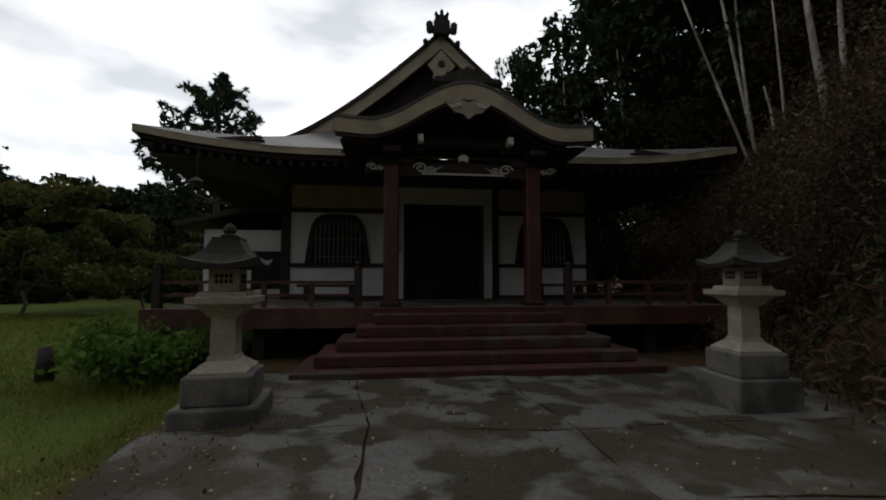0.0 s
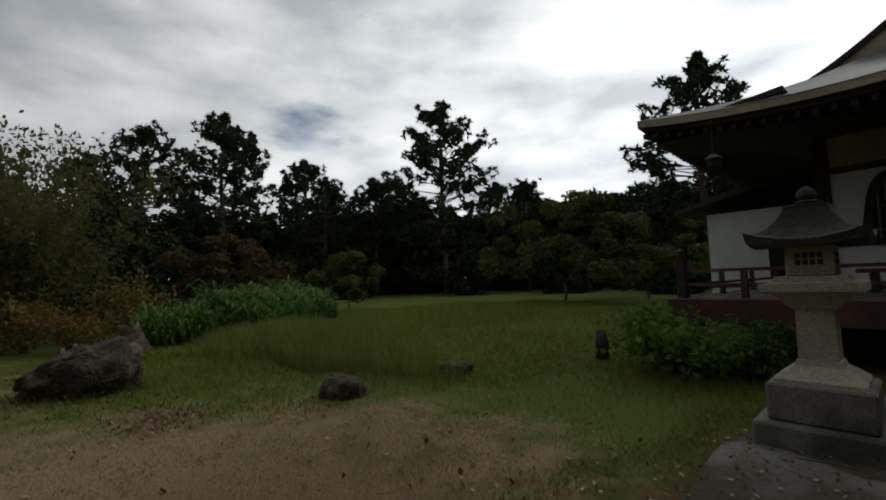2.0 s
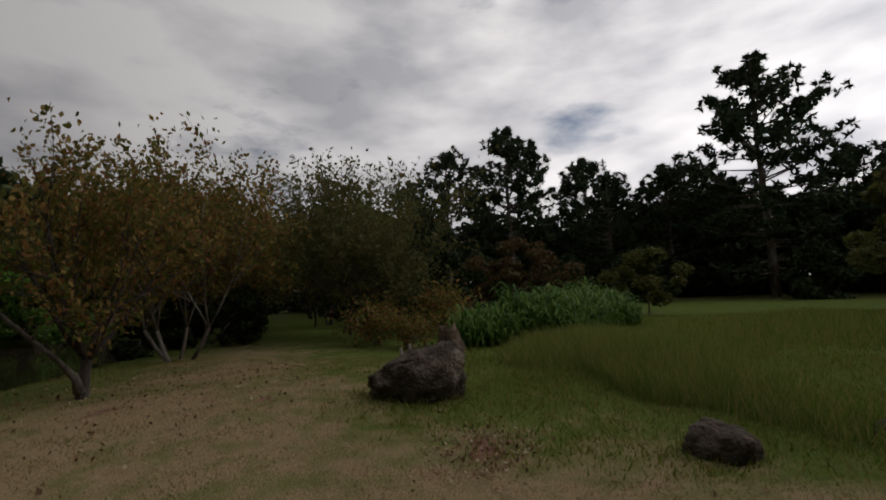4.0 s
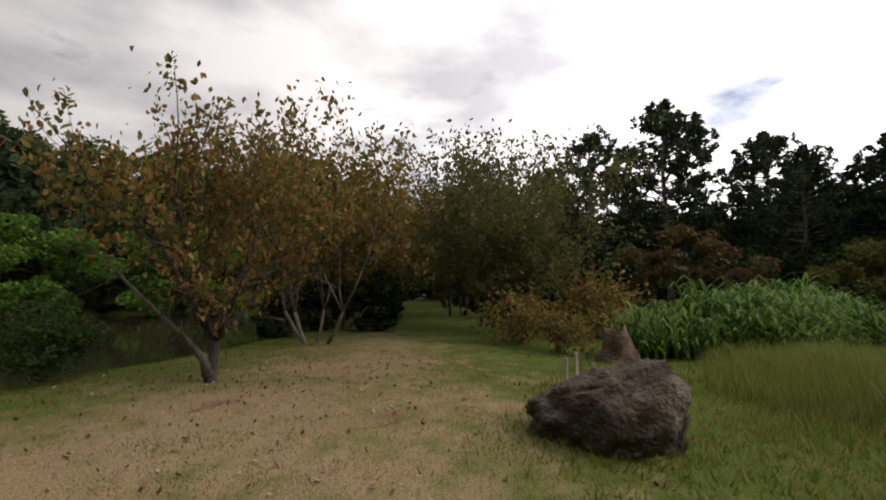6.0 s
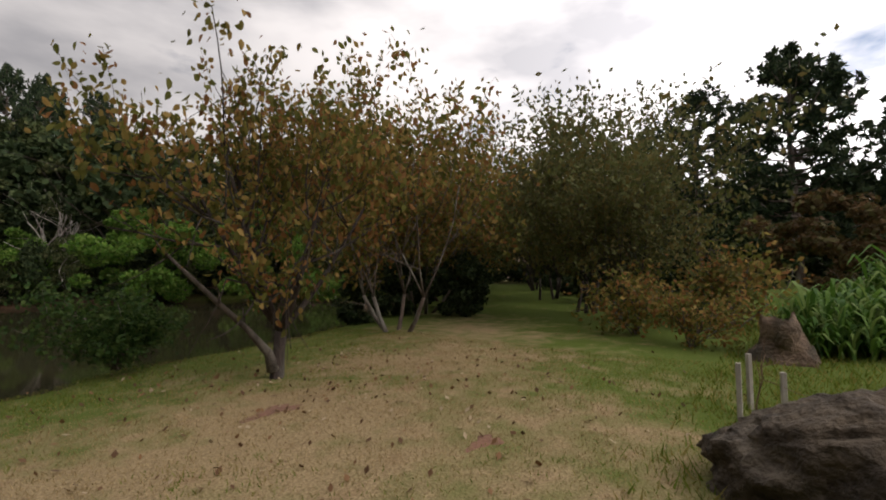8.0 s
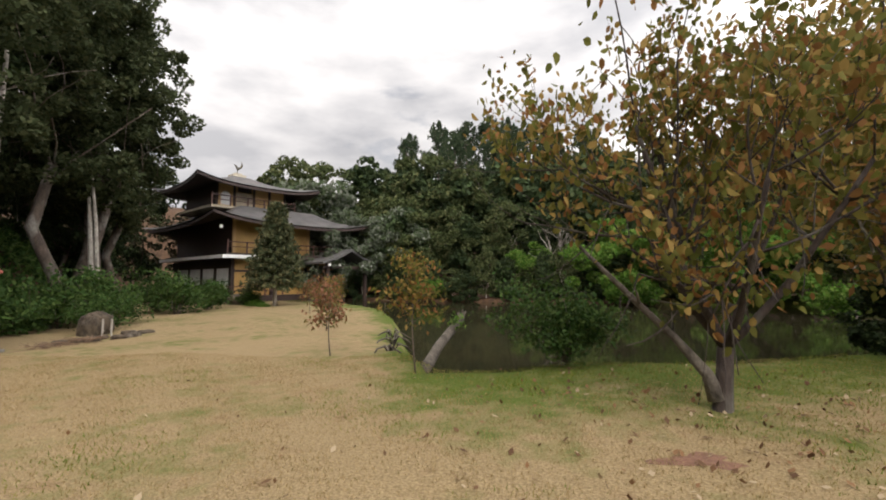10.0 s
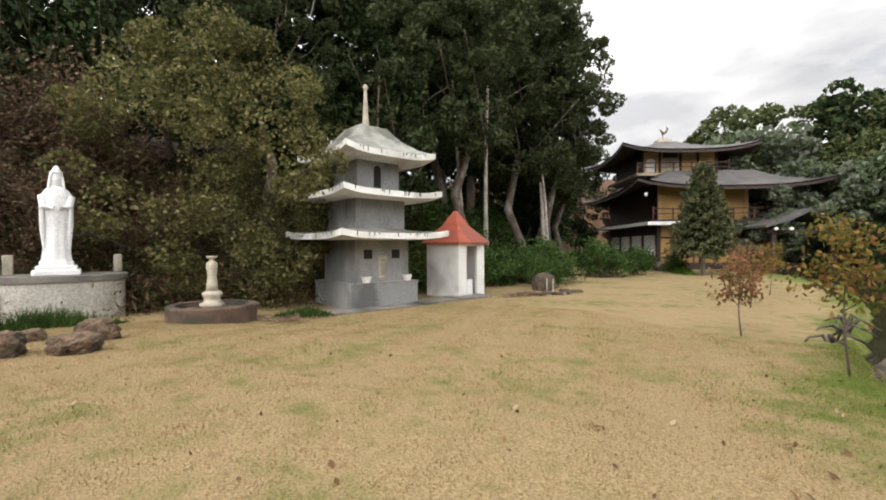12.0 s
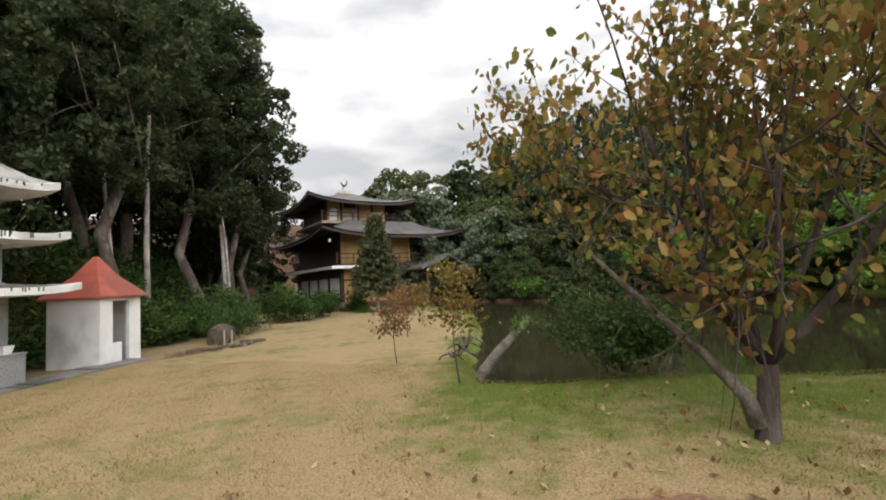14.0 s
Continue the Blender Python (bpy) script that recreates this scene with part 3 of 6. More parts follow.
            box(bm, hx0, hx1, y, y + 0.16, hz1, z1)
    return bm


def scroll(parent, x, y, z, s, r):
    """A white carved cloud scroll on a beam end."""
    bm = bmesh.new()
    for k, (cx, q) in enumerate(((0.0, 1.0), (-1.6, 0.75))):
        pts = []
        for i in range(22):
            a = i / 21 * math.tau * 1.35
            rr = r * q * (1 - 0.75 * i / 21)
            pts.append((x + s * (cx * r + rr * math.cos(a)), y, z + rr * 0.75 * math.sin(a) - 0.3 * r * k))
        tube(bm, pts, [0.013 * q + 0.004] * len(pts), 5)
    tube(bm, [(x - s * r * 0.4, y, z - r * 0.55), (x - s * r * 1.8, y, z - r * 0.3), (x - s * r * 3.2, y, z + r * 0.35)], [0.016, 0.014, 0.006], 5)
    part("scroll", bm, M["carved"], parent, "white carved scroll")


def bell_window(parent, cx):
    # flat near-black panel paints the dark room behind the lattice
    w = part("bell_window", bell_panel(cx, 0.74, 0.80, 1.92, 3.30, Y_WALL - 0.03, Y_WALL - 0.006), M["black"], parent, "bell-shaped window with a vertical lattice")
    bm = bmesh.new()
    outer, inner = bell_line(cx, 0.86, 0.96, 1.92, 3.40), bell_line(cx, 0.72, 0.80, 1.92, 3.28)
    y0, y1 = Y_WALL - 0.09, Y_WALL - 0.02
    rows = [[bm.verts.new((px, yy, pz)) for px, pz, yy in ((*o, y0), (*i, y0), (*i, y1), (*o, y1))] for o, i in zip(outer, inner)]
    for a, b in zip(rows, rows[1:]):
        for k in range(4):
            bm.faces.new((a[k], a[(k + 1) % 4], b[(k + 1) % 4], b[k]))
    part("window_frame", bm, M["dark"], w)
    for i in range(11):
        x = cx - 0.65 + 0.13 * i
        top = 3.24 - 0.30 * (abs(x - cx) / 0.7) ** 4
        part("lattice_bar", boxes((x - 0.018, x + 0.018, Y_WALL - 0.075, Y_WALL - 0.045, 1.93, top)), M["lattice"], w)
    for z in (2.10, 2.62, 3.02):
        part("lattice_rail", boxes((cx - 0.70, cx + 0.70, Y_WALL - 0.045, Y_WALL - 0.034, z, z + 0.03)), M["lattice"], w)


def bell_line(cx, top_w, low_w, z0, z1):
    pts = []
    for i in range(25):
        a = math.pi * i / 24
        c, s = math.cos(a), math.sin(a)
        x = math.copysign(abs(c) ** 0.5, c)
        k = 1 - s ** 0.75
        pts.append((cx - x * (top_w + (low_w - top_w) * k ** 4), z0 + (z1 - z0) * min(1, s ** 0.55)))
    return pts


def bell_panel(cx, top_w, low_w, z0, z1, y0, y1):
    bm = bmesh.new()
    line = bell_line(cx, top_w, low_w, z0, z1)
    a, b = [bm.verts.new((x, y0, z)) for x, z in line], [bm.verts.new((x, y1, z)) for x, z in line]
    bm.faces.new(a), bm.faces.new(b)
    for i in range(len(a) - 1):
        bm.faces.new((a[i], a[i + 1], b[i + 1], b[i]))
    return bm


def railing(parent):
    r = part("railing", boxes((-6.25, -2.3, 0.16, 0.22, DECK + 0.50, DECK + 0.56)), M["brown"], parent)
    part("rail", boxes((2.3, 6.25, 0.16, 0.22, DECK + 0.50, DECK + 0.56)), M["brown"], r)
    for x0, x1 in ((-6.25, -2.3), (2.3, 6.25)):
        part("rail", boxes((x0, x1, 0.17, 0.21, DECK + 0.24, DECK + 0.29)), M["brown"], r)
    part("side_rail", boxes((-6.27, -6.21, 0.22, 12, DECK + 0.50, DECK + 0.56), (-6.26, -6.22, 0.22, 12, DECK + 0.24, DECK + 0.29)), M["brown"], r)
    part("side_rail", boxes((6.21, 6.27, 0.22, 12, DECK + 0.50, DECK + 0.56), (6.22, 6.26, 0.22, 12, DECK + 0.24, DECK + 0.29)), M["brown"], r)
    for x in (-6.24, -2.3, 2.3, 6.24):
        bm = boxes((x - 0.08, x + 0.08, 0.11, 0.27, DECK, DECK + 0.80), bevel=0.01)
        lathe(bm, [(0.09, DECK + 0.80), (0.09, DECK + 0.85), (0.05, DECK + 0.87), (0.08, DECK + 0.92), (0.01, DECK + 0.99)], 10, Matrix.Translation((x, 0.19, 0)))
        part("rail_post", bm, M["dark"], r, "capped corner post")
    for x in (-5.2, -4.2, -3.25, 3.25, 4.2, 5.2):
        part("baluster", boxes((x - 0.05, x + 0.05, 0.15, 0.23, DECK, DECK + 0.56)), M["brown"], r)
    for y in (2.2, 4.2, 6.2, 8.2, 10.2):
        for x in (-6.24, 6.24):
            part("baluster", boxes((x - 0.04, x + 0.04, y - 0.05, y + 0.05, DECK, DECK + 0.56)), M["brown"], r)


def skirt_z(d, along):
    """Height of the lower roof d metres in from the eave, with corners that turn up."""
    return EAVE + 0.20 + 0.33 * d + 0.030 * d * d + 0.42 * max(0.0, abs(along) - 0.45) ** 2 / 0.3025 * max(0, 1 - d / 2.5)


def temple_roof(parent):
    X, Y0, Y1 = 7.4, 1.10, 16.8
    cy, hy = (Y0 + Y1) / 2, (Y1 - Y0) / 2
    bm = bmesh.new()
    n, k = 24, 7
    rings = []
    for j in range(k):
        d = 4.2 * j / (k - 1)
        ring = []
        for side in range(4):
            for i in range(n):
                t = -1 + 2 * i / n
                hx, hh = X - d, hy - d
                x, y = ((t * hx, -hh), (hx, t * hh), (-t * hx, hh), (-hx, -t * hh))[side]
                ring.append((x, cy + y, skirt_z(d, t)))
        rings.append(ring)
    for lift in (0.0, -0.16):
        vs = [[bm.verts.new((x, y, z + lift)) for x, y, z in ring] for ring in rings]
        for a, b in zip(vs, vs[1:]):
            for i in range(4 * n):
                bm.faces.new((a[i], a[(i + 1) % (4 * n)], b[(i + 1) % (4 * n)], b[i]))
    skirt = part("lower_roof", bm, M["roof"], parent, "curved grey metal lower roof", smooth=True)
    # eave boards: a cream one and a dark one set back beneath it
    for name, m, drop, high, inset in (("eave_board", "cream", 0.16, 0.155, 0.015), ("eave_board", "dark", 0.27, 0.11, 0.10)):
        bm = bmesh.new()
        rows = []
        for side in range(4):
            for i in range(n):
                t = -1 + 2 * i / n
                hx, hh = X - inset, hy - inset
                z = skirt_z(0, t) - drop
                x, y = ((t * hx, -hh), (hx, t * hh), (-t * hx, hh), (-hx, -t * hh))[side]
                ix, iy = x * (1 - 0.06 / X), y * (1 - 0.06 / hy)
                rows.append([bm.verts.new(p) for p in ((x, cy + y, z), (x, cy + y, z + high), (ix, cy + iy, z + high), (ix, cy + iy, z))])
        for a, b in zip(rows, rows[1:] + rows[:1]):
            for q in range(4):
                bm.faces.new((a[q], a[(q + 1) % 4], b[(q + 1) % 4], b[q]))
        part(name, bm, M[m], skirt)
    # rafters under the front and side eaves
    for i in range(58):
        t = -0.985 + 1.97 * i / 57
        z = skirt_z(0, t) - 0.40
        me = rafter_mesh()
        r = new("rafter", me)
        r.parent = skirt
        r.matrix_basis = pose(t * X, Y0 + 0.16, z, 5, 0, 0)
    for i in range(40):
        for s in (-1, 1):
            t = -0.97 + 1.0 * i / 39
            r = new("rafter", rafter_mesh())
            r.parent = skirt
            r.matrix_basis = pose(s * (X - 0.16), cy + t * hy, skirt_z(0, t) - 0.40, 5, 0, 90 if s > 0 else -90)
    part("soffit", boxes((-X + 0.3, X - 0.3, Y0 + 0.3, Y1 - 0.3, EAVE - 0.03, EAVE + 0.03)), M["dark"], skirt)
    # upper gabled roof, ridge running back
    g0, g1, gw, zr, zb = 5.0, 15.0, 5.2, 9.68, 5.75

    def prof(x, lift=0.0):
        return zb + (zr - zb) * max(0.0, 1 - abs(x) / gw) ** 1.3 + lift

    curve = [(-gw + 2 * gw * i / 40, prof(-gw + 2 * gw * i / 40)) for i in range(41)]
    up = part("upper_roof", ribbon(bmesh.new(), curve, g0, g1, 0.16), M["roof"], parent, "steep concave grey gable roof", smooth=False)
    part("bargeboard", ribbon(bmesh.new(), [(x, z - 0.50 + 0.12 * abs(x) / gw) for x, z in curve], g0 - 0.06, g0 + 0.04, 0.47), M["cream"], up, "curved cream bargeboard")
    part("barge_trim", ribbon(bmesh.new(), [(x, z + 0.005) for x, z in curve], g0 - 0.12, g0 - 0.003, 0.15), M["dark"], up)
    bm = bmesh.new()
    low = [bm.verts.new((x, g0 + 0.5, 5.6)) for x, z in curve]
    high = [bm.verts.new((x, g0 + 0.5, max(5.61, z - 0.05))) for x, z in curve]
    for i in range(40):
        bm.faces.new((low[i], low[i + 1], high[i + 1], high[i]))
    part("gable_wall", bm, M["dark"], up)
    # pendant with a hexagon boss
    bm = bmesh.new()
    shape = [(x, z + 0.48) for x, z in ((0, 8.62), (0.46, 8.08), (0.25, 7.83), (0.30, 7.60), (0.09, 7.56), (0.0, 7.40), (-0.09, 7.56), (-0.30, 7.60), (-0.25, 7.83), (-0.46, 8.08))]
    extrude_shape(bm, shape, g0 - 0.14, g0 - 0.065)
    pen = part("gable_pendant", bm, M["cream"], up, "cream carved gable pendant")
    bm = bmesh.new()
    extrude_shape(bm, [(0.13 * math.cos(math.radians(60 * k + 30)), 8.60 + 0.13 * math.sin(math.radians(60 * k + 30))) for k in range(6)], g0 - 0.18, g0 - 0.141)
    part("boss", bm, M["dark"], pen, "dark hexagonal boss")
    # ridge and end ornament
    part("ridge", boxes((-0.22, 0.22, g0 - 0.15, g1, zr + 0.06, zr + 0.42), bevel=0.03), M["roof"], up)
    bm = boxes((-0.27, 0.27, g0 - 0.32, g0 - 0.152, zr - 0.12, zr + 0.38), (-0.22, 0.22, g0 - 0.30, g0 - 0.16, zr + 0.38, zr + 0.56), bevel=0.03)
    for s in (-1, 1):
        lathe(bm, [(0.08, 0), (0.10, 0.05), (0.09, 0.24), (0.02, 0.30)], 10, pose(s * 0.38, g0 - 0.24, zr - 0.06, 0, s * 6, 0) @ Matrix.Diagonal((1.3, 1.3, 1.35, 1)))
        tube(bm, [(s * 0.13, g0 - 0.23, zr + 0.50), (s * 0.20, g0 - 0.23, zr + 0.60), (s * 0.19, g0 - 0.23, zr + 0.68)], [0.07, 0.06, 0.03], 6)
        lathe(bm, [(0.08, 0), (0.10, 0.04), (0.08, 0.16), (0.02, 0.20)], 8, pose(s * 0.52, g0 - 0.2, zr - 0.46, 0, s * 12, 0))
    tube(bm, [(0, g0 - 0.23, zr + 0.50), (0, g0 - 0.23, zr + 0.74)], [0.08, 0.05], 6)
    part("ridge_ornament", bm, M["stone_dark"], up, "weathered ridge-end ornament")
    # undulating porch gable
    kw = 2.78

    def kara(x):
        a = abs(x)
        return 4.42 + 0.88 * 0.5 * (1 + math.cos(math.pi * min(a / 2.15, 1.0))) + 0.06 * max(0, a - 2.2)

    kc = [(-kw + 2 * kw * i / 48, kara(-kw + 2 * kw * i / 48)) for i in range(49)]
    kr = part("porch_roof", ribbon(bmesh.new(), [(x, z + 0.33) for x, z in kc], -0.22, 4.2, 0.06), M["roof"], parent, "undulating porch roof")
    part("porch_bargeboard", ribbon(bmesh.new(), [(x, z - 0.02 + 0.05 * (abs(x) / kw)) for x, z in kc], -0.20, -0.06, 0.34 ), M["cream"], kr, "curved cream porch bargeboard")
    part("porch_trim", ribbon(bmesh.new(), [(x, z - 0.09 + 0.05 * (abs(x) / kw)) for x, z in kc], -0.17, -0.08, 0.065), M["dark"], kr)
    part("porch_ceiling", ribbon(bmesh.new(), [(x * 0.97, z - 0.12) for x, z in kc], -0.05, 4.0, 0.05), M["dark"], kr)
    bm = bmesh.new()
    extrude_shape(bm, [(x, z - 0.20) for x, z in ((0, 5.40), (0.20, 5.46), (0.52, 5.42), (0.40, 5.30), (0.30, 5.18), (0.14, 5.16), (0, 5.04), (-0.14, 5.16), (-0.30, 5.18), (-0.40, 5.30), (-0.52, 5.42), (-0.20, 5.46))], -0.235, -0.175)
    pd = part("porch_pendant", bm, M["cream"], kr, "cream carved porch pendant")
    for s in (-1, 1):
        scroll(pd, s * 0.24, -0.245, 5.12, -s, 0.07)
    zk = kara(0) + 0.38
    part("porch_ridge", boxes((-0.16, 0.16, 0.1, 3.0, zk, zk + 0.20), bevel=0.03), M["stone_dark"], kr)
    bm = bmesh.new()
    wing = [(0.78, 0.0), (0.70, 0.10), (0.52, 0.12), (0.44, 0.22), (0.28, 0.21), (0.20, 0.32), (0.10, 0.28), (0.0, 0.36)]
    extrude_shape(bm, [(x, zk + z) for x, z in wing] + [(-x, zk + z) for x, z in wing[-2::-1]], -0.16, 0.06)
    part("porch_ornament", bm, M["stone_dark"], kr, "weathered scrolled porch ridge ornament")
    part("porch_back", boxes((-2.6, 2.6, 3.9, 4.0, 4.29, 5.0)), M["dark"], kr)
    bm = bmesh.new()
    a = [bm.verts.new((x, 0.95, 4.35)) for x, z in kc]
    b = [bm.verts.new((x, 0.95, max(4.36, z - 0.02))) for x, z in kc]
    for i in range(48):
        bm.faces.new((a[i], a[i + 1], b[i + 1], b[i]))
    part("porch_tympanum", bm, M["dark"], kr)
    part("tie_beam", boxes((-2.2, 2.2, 0.50, 0.66, 4.44, 4.66), (-0.1, 0.1, 0.5, 0.64, 4.66, 5.14), bevel=0.02), M["dark"], kr)


RAFTER = []


def rafter_mesh():
    if not RAFTER:
        me = bpy.data.meshes.new("rafter")
        bm = boxes((-0.045, 0.045, 0, 2.6, 0, 0.11))
        bm.to_mesh(me)
        bm.free()
        me.materials.append(M["dark"])
        RAFTER.append(me)
    return RAFTER[0]


def extrude_shape(bm, shape, y0, y1):
    a, b = [bm.verts.new((x, y0, z)) for x, z in shape], [bm.verts.new((x, y1, z)) for x, z in shape]
    bm.faces.new(a), bm.faces.new(b[::-1])
    for i in range(len(a)):
        j = (i + 1) % len(a)
        bm.faces.new((a[i], b[i], b[j], a[j]))
    return bm


temple()


def at_temple(x, y):
    """World place of a point given along the temple's front and depth."""
    a = radians(TEMPLE["rz"])
    return TEMPLE["x"] + x * math.cos(a) - y * math.sin(a), TEMPLE["y"] + x * math.sin(a) + y * math.cos(a)


def bench(x):
    wx, wy = at_temple(x, 3.2)
    b = thing("bench", "plain brown wooden bench on the veranda", "bench", wx, wy, DECK, TEMPLE["rz"], "benches on the veranda")
    part("seat", boxes((-0.85, 0.85, -0.18, 0.18, 0.38, 0.46), bevel=0.01), M["brown"], b)
    for s in (-0.6, 0.6):
        part("leg", boxes((s - 0.06, s + 0.06, -0.16, 0.16, 0, 0.38)), M["dark"], b)


bench(-3.3)
bench(3.3)


def annex():
    wx, wy = at_temple(-8.5, 7.9)
    a = thing("annex", "white annex building with a low dark roof behind the temple", "building", wx, wy, gz(wx, wy), TEMPLE["rz"])
    part("wall", boxes((0, 5, 0, 9, -0.4, 3.4)), M["plaster"], a)
    part("window", boxes((1.7, 3.2, -0.03, 0.02, 1.2, 2.6)), M["black"], a)
    bm = bmesh.new()
    extrude_shape(bm, [(-0.9, 3.45), (2.5, 4.25), (5.9, 3.45), (5.9, 3.62), (2.5, 4.45), (-0.9, 3.62)], -0.5, 9.5)
    part("roof", bm, M["dark"], a)
    part("band", boxes((-0.02, 5.02, -0.02, 0.0, 0.9, 1.0)), M["dark"], a)


annex()


def eave_lamp(x, y, z):
    L = thing("hanging_lamp", "small dark lamp hanging under the temple's eave", "lamp", x, y, z, TEMPLE["rz"])
    part("rod", tube(bmesh.new(), [(0, 0, 0.12), (0, 0, 0.75)], [0.012, 0.012], 6), M["dark"], L)
    part("housing", lathe(bmesh.new(), [(0.04, -0.14), (0.10, -0.10), (0.12, 0.02), (0.14, 0.04), (0.03, 0.13)], 6), M["dark"], L)


eave_lamp(-5.57, 8.48, 3.28)


def stone_lantern(x, y, rz, lift=0.0):
    z = gz(x, y) + lift
    L = thing("stone_lantern", "weathered stone lantern with a dark roof on a stepped block base", "lantern", x, y, z - 0.03, rz, "pair of stone lanterns")
    L.scale = (0.86, 0.86, 0.93)
    part("plinth", boxes((-0.50, 0.50, -0.50, 0.50, -0.3, 0.27), bevel=0.02), M["pedestal"], L)
    part("base", boxes((-0.39, 0.39, -0.39, 0.39, 0.27, 0.60), bevel=0.02), M["pedestal"], L)
    q = math.sqrt(2)
    part("foot", lathe(bmesh.new(), [(0.33 * q, 0.60), (0.33 * q, 0.63), (0.24 * q, 0.70), (0.18 * q, 0.74), (0.165 * q, 0.79)], 4), M["stone"], L)
    part("shaft", lathe(bmesh.new(), [(0.15 * q, 0.79), (0.145 * q, 1.24)], 4), M["stone"], L)
    for k in range(4):
        bm = boxes((-0.085, 0.085, -0.142, -0.1385, 0.84, 1.18))
        bmesh.ops.transform(bm, matrix=pose(0, 0, 0, 0, 0, 90 * k), verts=bm.verts)
        part("shaft_panel", bm, M["stone"], L)
    part("platform", lathe(bmesh.new(), [(0.17 * q, 1.24), (0.26 * q, 1.34), (0.28 * q, 1.36), (0.38 * q, 1.40), (0.38 * q, 1.47), (0.29 * q, 1.48), (0.27 * q, 1.53)], 4), M["stone"], L)
    box_ = part("fire_box", boxes((-0.185, 0.185, -0.185, 0.185, 1.53, 1.80), bevel=0.01), M["stone"], L)
    # openings are flat patches with the hollow's shade painted in
    for k in range(4):
        for i in range(4):
            for j in range(2):
                bm = boxes((-0.105 + 0.056 * i, -0.065 + 0.056 * i, -0.189, -0.183, 1.63 + 0.062 * j, 1.675 + 0.062 * j))
                bmesh.ops.transform(bm, matrix=pose(0, 0, 0, 0, 0, 90 * k), verts=bm.verts)
                part("opening", bm, M["black"], box_)
    bm = bmesh.new()
    rings = []
    for r, zz, c in ((0.44, 1.79, 0.05), (0.46, 1.85, 0.09), (0.38, 1.88, 0.04), (0.29, 1.96, 0.01), (0.22, 2.05, 0), (0.17, 2.14, 0), (0.17, 2.17, 0), (0.10, 2.18, 0)):
        ring = []
        for side in range(4):
            for i in range(6):
                t = -1 + 2 * i / 6
                px, py = ((t, -1), (1, t), (-t, 1), (-1, -t))[side]
                ring.append(bm.verts.new((px * r, py * r, zz + c * t * t)))
        rings.append(ring)
    for a, b in zip(rings, rings[1:]):
        for i in range(24):
            bm.faces.new((a[i], a[(i + 1) % 24], b[(i + 1) % 24], b[i]))
    bm.faces.new(rings[0]), bm.faces.new(rings[-1])
    part("roof", bm, M["stone_dark"], L, "dark moss-stained lantern roof")
    part("finial", lathe(bmesh.new(), [(0.10, 2.18), (0.12, 2.20), (0.06, 2.22), (0.085, 2.26), (0.075, 2.30), (0.02, 2.35)], 12), M["stone_dark"], L)


for u in (-3.42, 3.12):
    lx, ly = at_temple(u, -4.05 if u < 0 else -3.75)
    stone_lantern(lx, ly, TEMPLE["rz"] + (4 if u < 0 else -3), 0.0 if u < 0 else 0.22)


def concrete_yard():
    rng = np.random.default_rng(5)
    yard = thing("pavement", "cracked stained concrete forecourt", "pavement", TEMPLE["x"], TEMPLE["y"], 0, TEMPLE["rz"], kind="structure")
    xs, ys = [-3.95, -2.0, 0.25, 2.3, 3.8, 4.8], [-8.0, -6.3, -4.6, -3.0, -1.3]
    for i in range(len(xs) - 1):
        for j in range(len(ys) - 1):
            corners = []
            for cx, cy in ((xs[i], ys[j]), (xs[i + 1], ys[j]), (xs[i + 1], ys[j + 1]), (xs[i], ys[j + 1])):
                r2 = np.random.default_rng(int((cx + 9) * 100 + (cy + 20) * 7000))
                corners.append((cx + r2.uniform(-0.25, 0.25), cy + r2.uniform(-0.25, 0.25)))
            mx, my = sum(c[0] for c in corners) / 4, sum(c[1] for c in corners) / 4
            bm = bmesh.new()
            tops, lows = [], []
            n = 7
            for k in range(4):
                a, b = corners[k], corners[(k + 1) % 4]
                for q in range(n):
                    f = q / n
                    px, py = a[0] + (b[0] - a[0]) * f, a[1] + (b[1] - a[1]) * f
                    jag = 0.0 if q == 0 else rng.uniform(-0.025, 0.025)
                    px, py = px + (mx - px) * 0.012 + jag, py + (my - py) * 0.012 + jag
                    w = at_temple(px, py)
                    tops.append(bm.verts.new((px, py, gz(*w) + 0.035)))
                    lows.append(bm.verts.new((px, py, gz(*w) - 0.10)))
            bm.faces.new(tops)
            for k in range(len(tops)):
                k2 = (k + 1) % len(tops)
                bm.faces.new((tops[k], lows[k], lows[k2], tops[k2]))
            part("slab", bm, M["slab"], yard)


concrete_yard()


# ---- three-tiered monument, hut and statues ----
def tier_roof(h, z, lift, thick, inner, top):
    """A square roof slab with white upturned edges; returns edge and covering."""
    def ring(bm, r, zz, c, n=10):
        out = []
        for side in range(4):
            for i in range(n):
                t = -1 + 2 * i / n
                px, py = ((t, -1), (1, t), (-t, 1), (-1, -t))[side]
                out.append(bm.verts.new((px * r, py * r, zz + c * abs(t) ** 4)))
        return out

    def skin(bm, rings):
        for a, b in zip(rings, rings[1:]):
            for i in range(len(a)):
                bm.faces.new((a[i], a[(i + 1) % len(a)], b[(i + 1) % len(a)], b[i]))

    e = bmesh.new()
    rs = [ring(e, inner, z - 0.02, 0), ring(e, h, z, lift), ring(e, h, z + thick, lift), ring(e, h - 0.07, z + thick, lift)]
    skin(e, rs)
    c = bmesh.new()
    rs = [ring(c, h - 0.07, z + thick - 0.012, lift), ring(c, h * 0.75, z + thick + (top - z - thick) * 0.22, lift * 0.3), ring(c, h * 0.45 + inner * 0.1, z + thick + (top - z - thick) * 0.58, 0), ring(c, min(inner, h * 0.3) if top - z > 0.5 else inner * 0.85, top, 0)]
    skin(c, rs)
    c.faces.new(rs[-1])
    return e, c


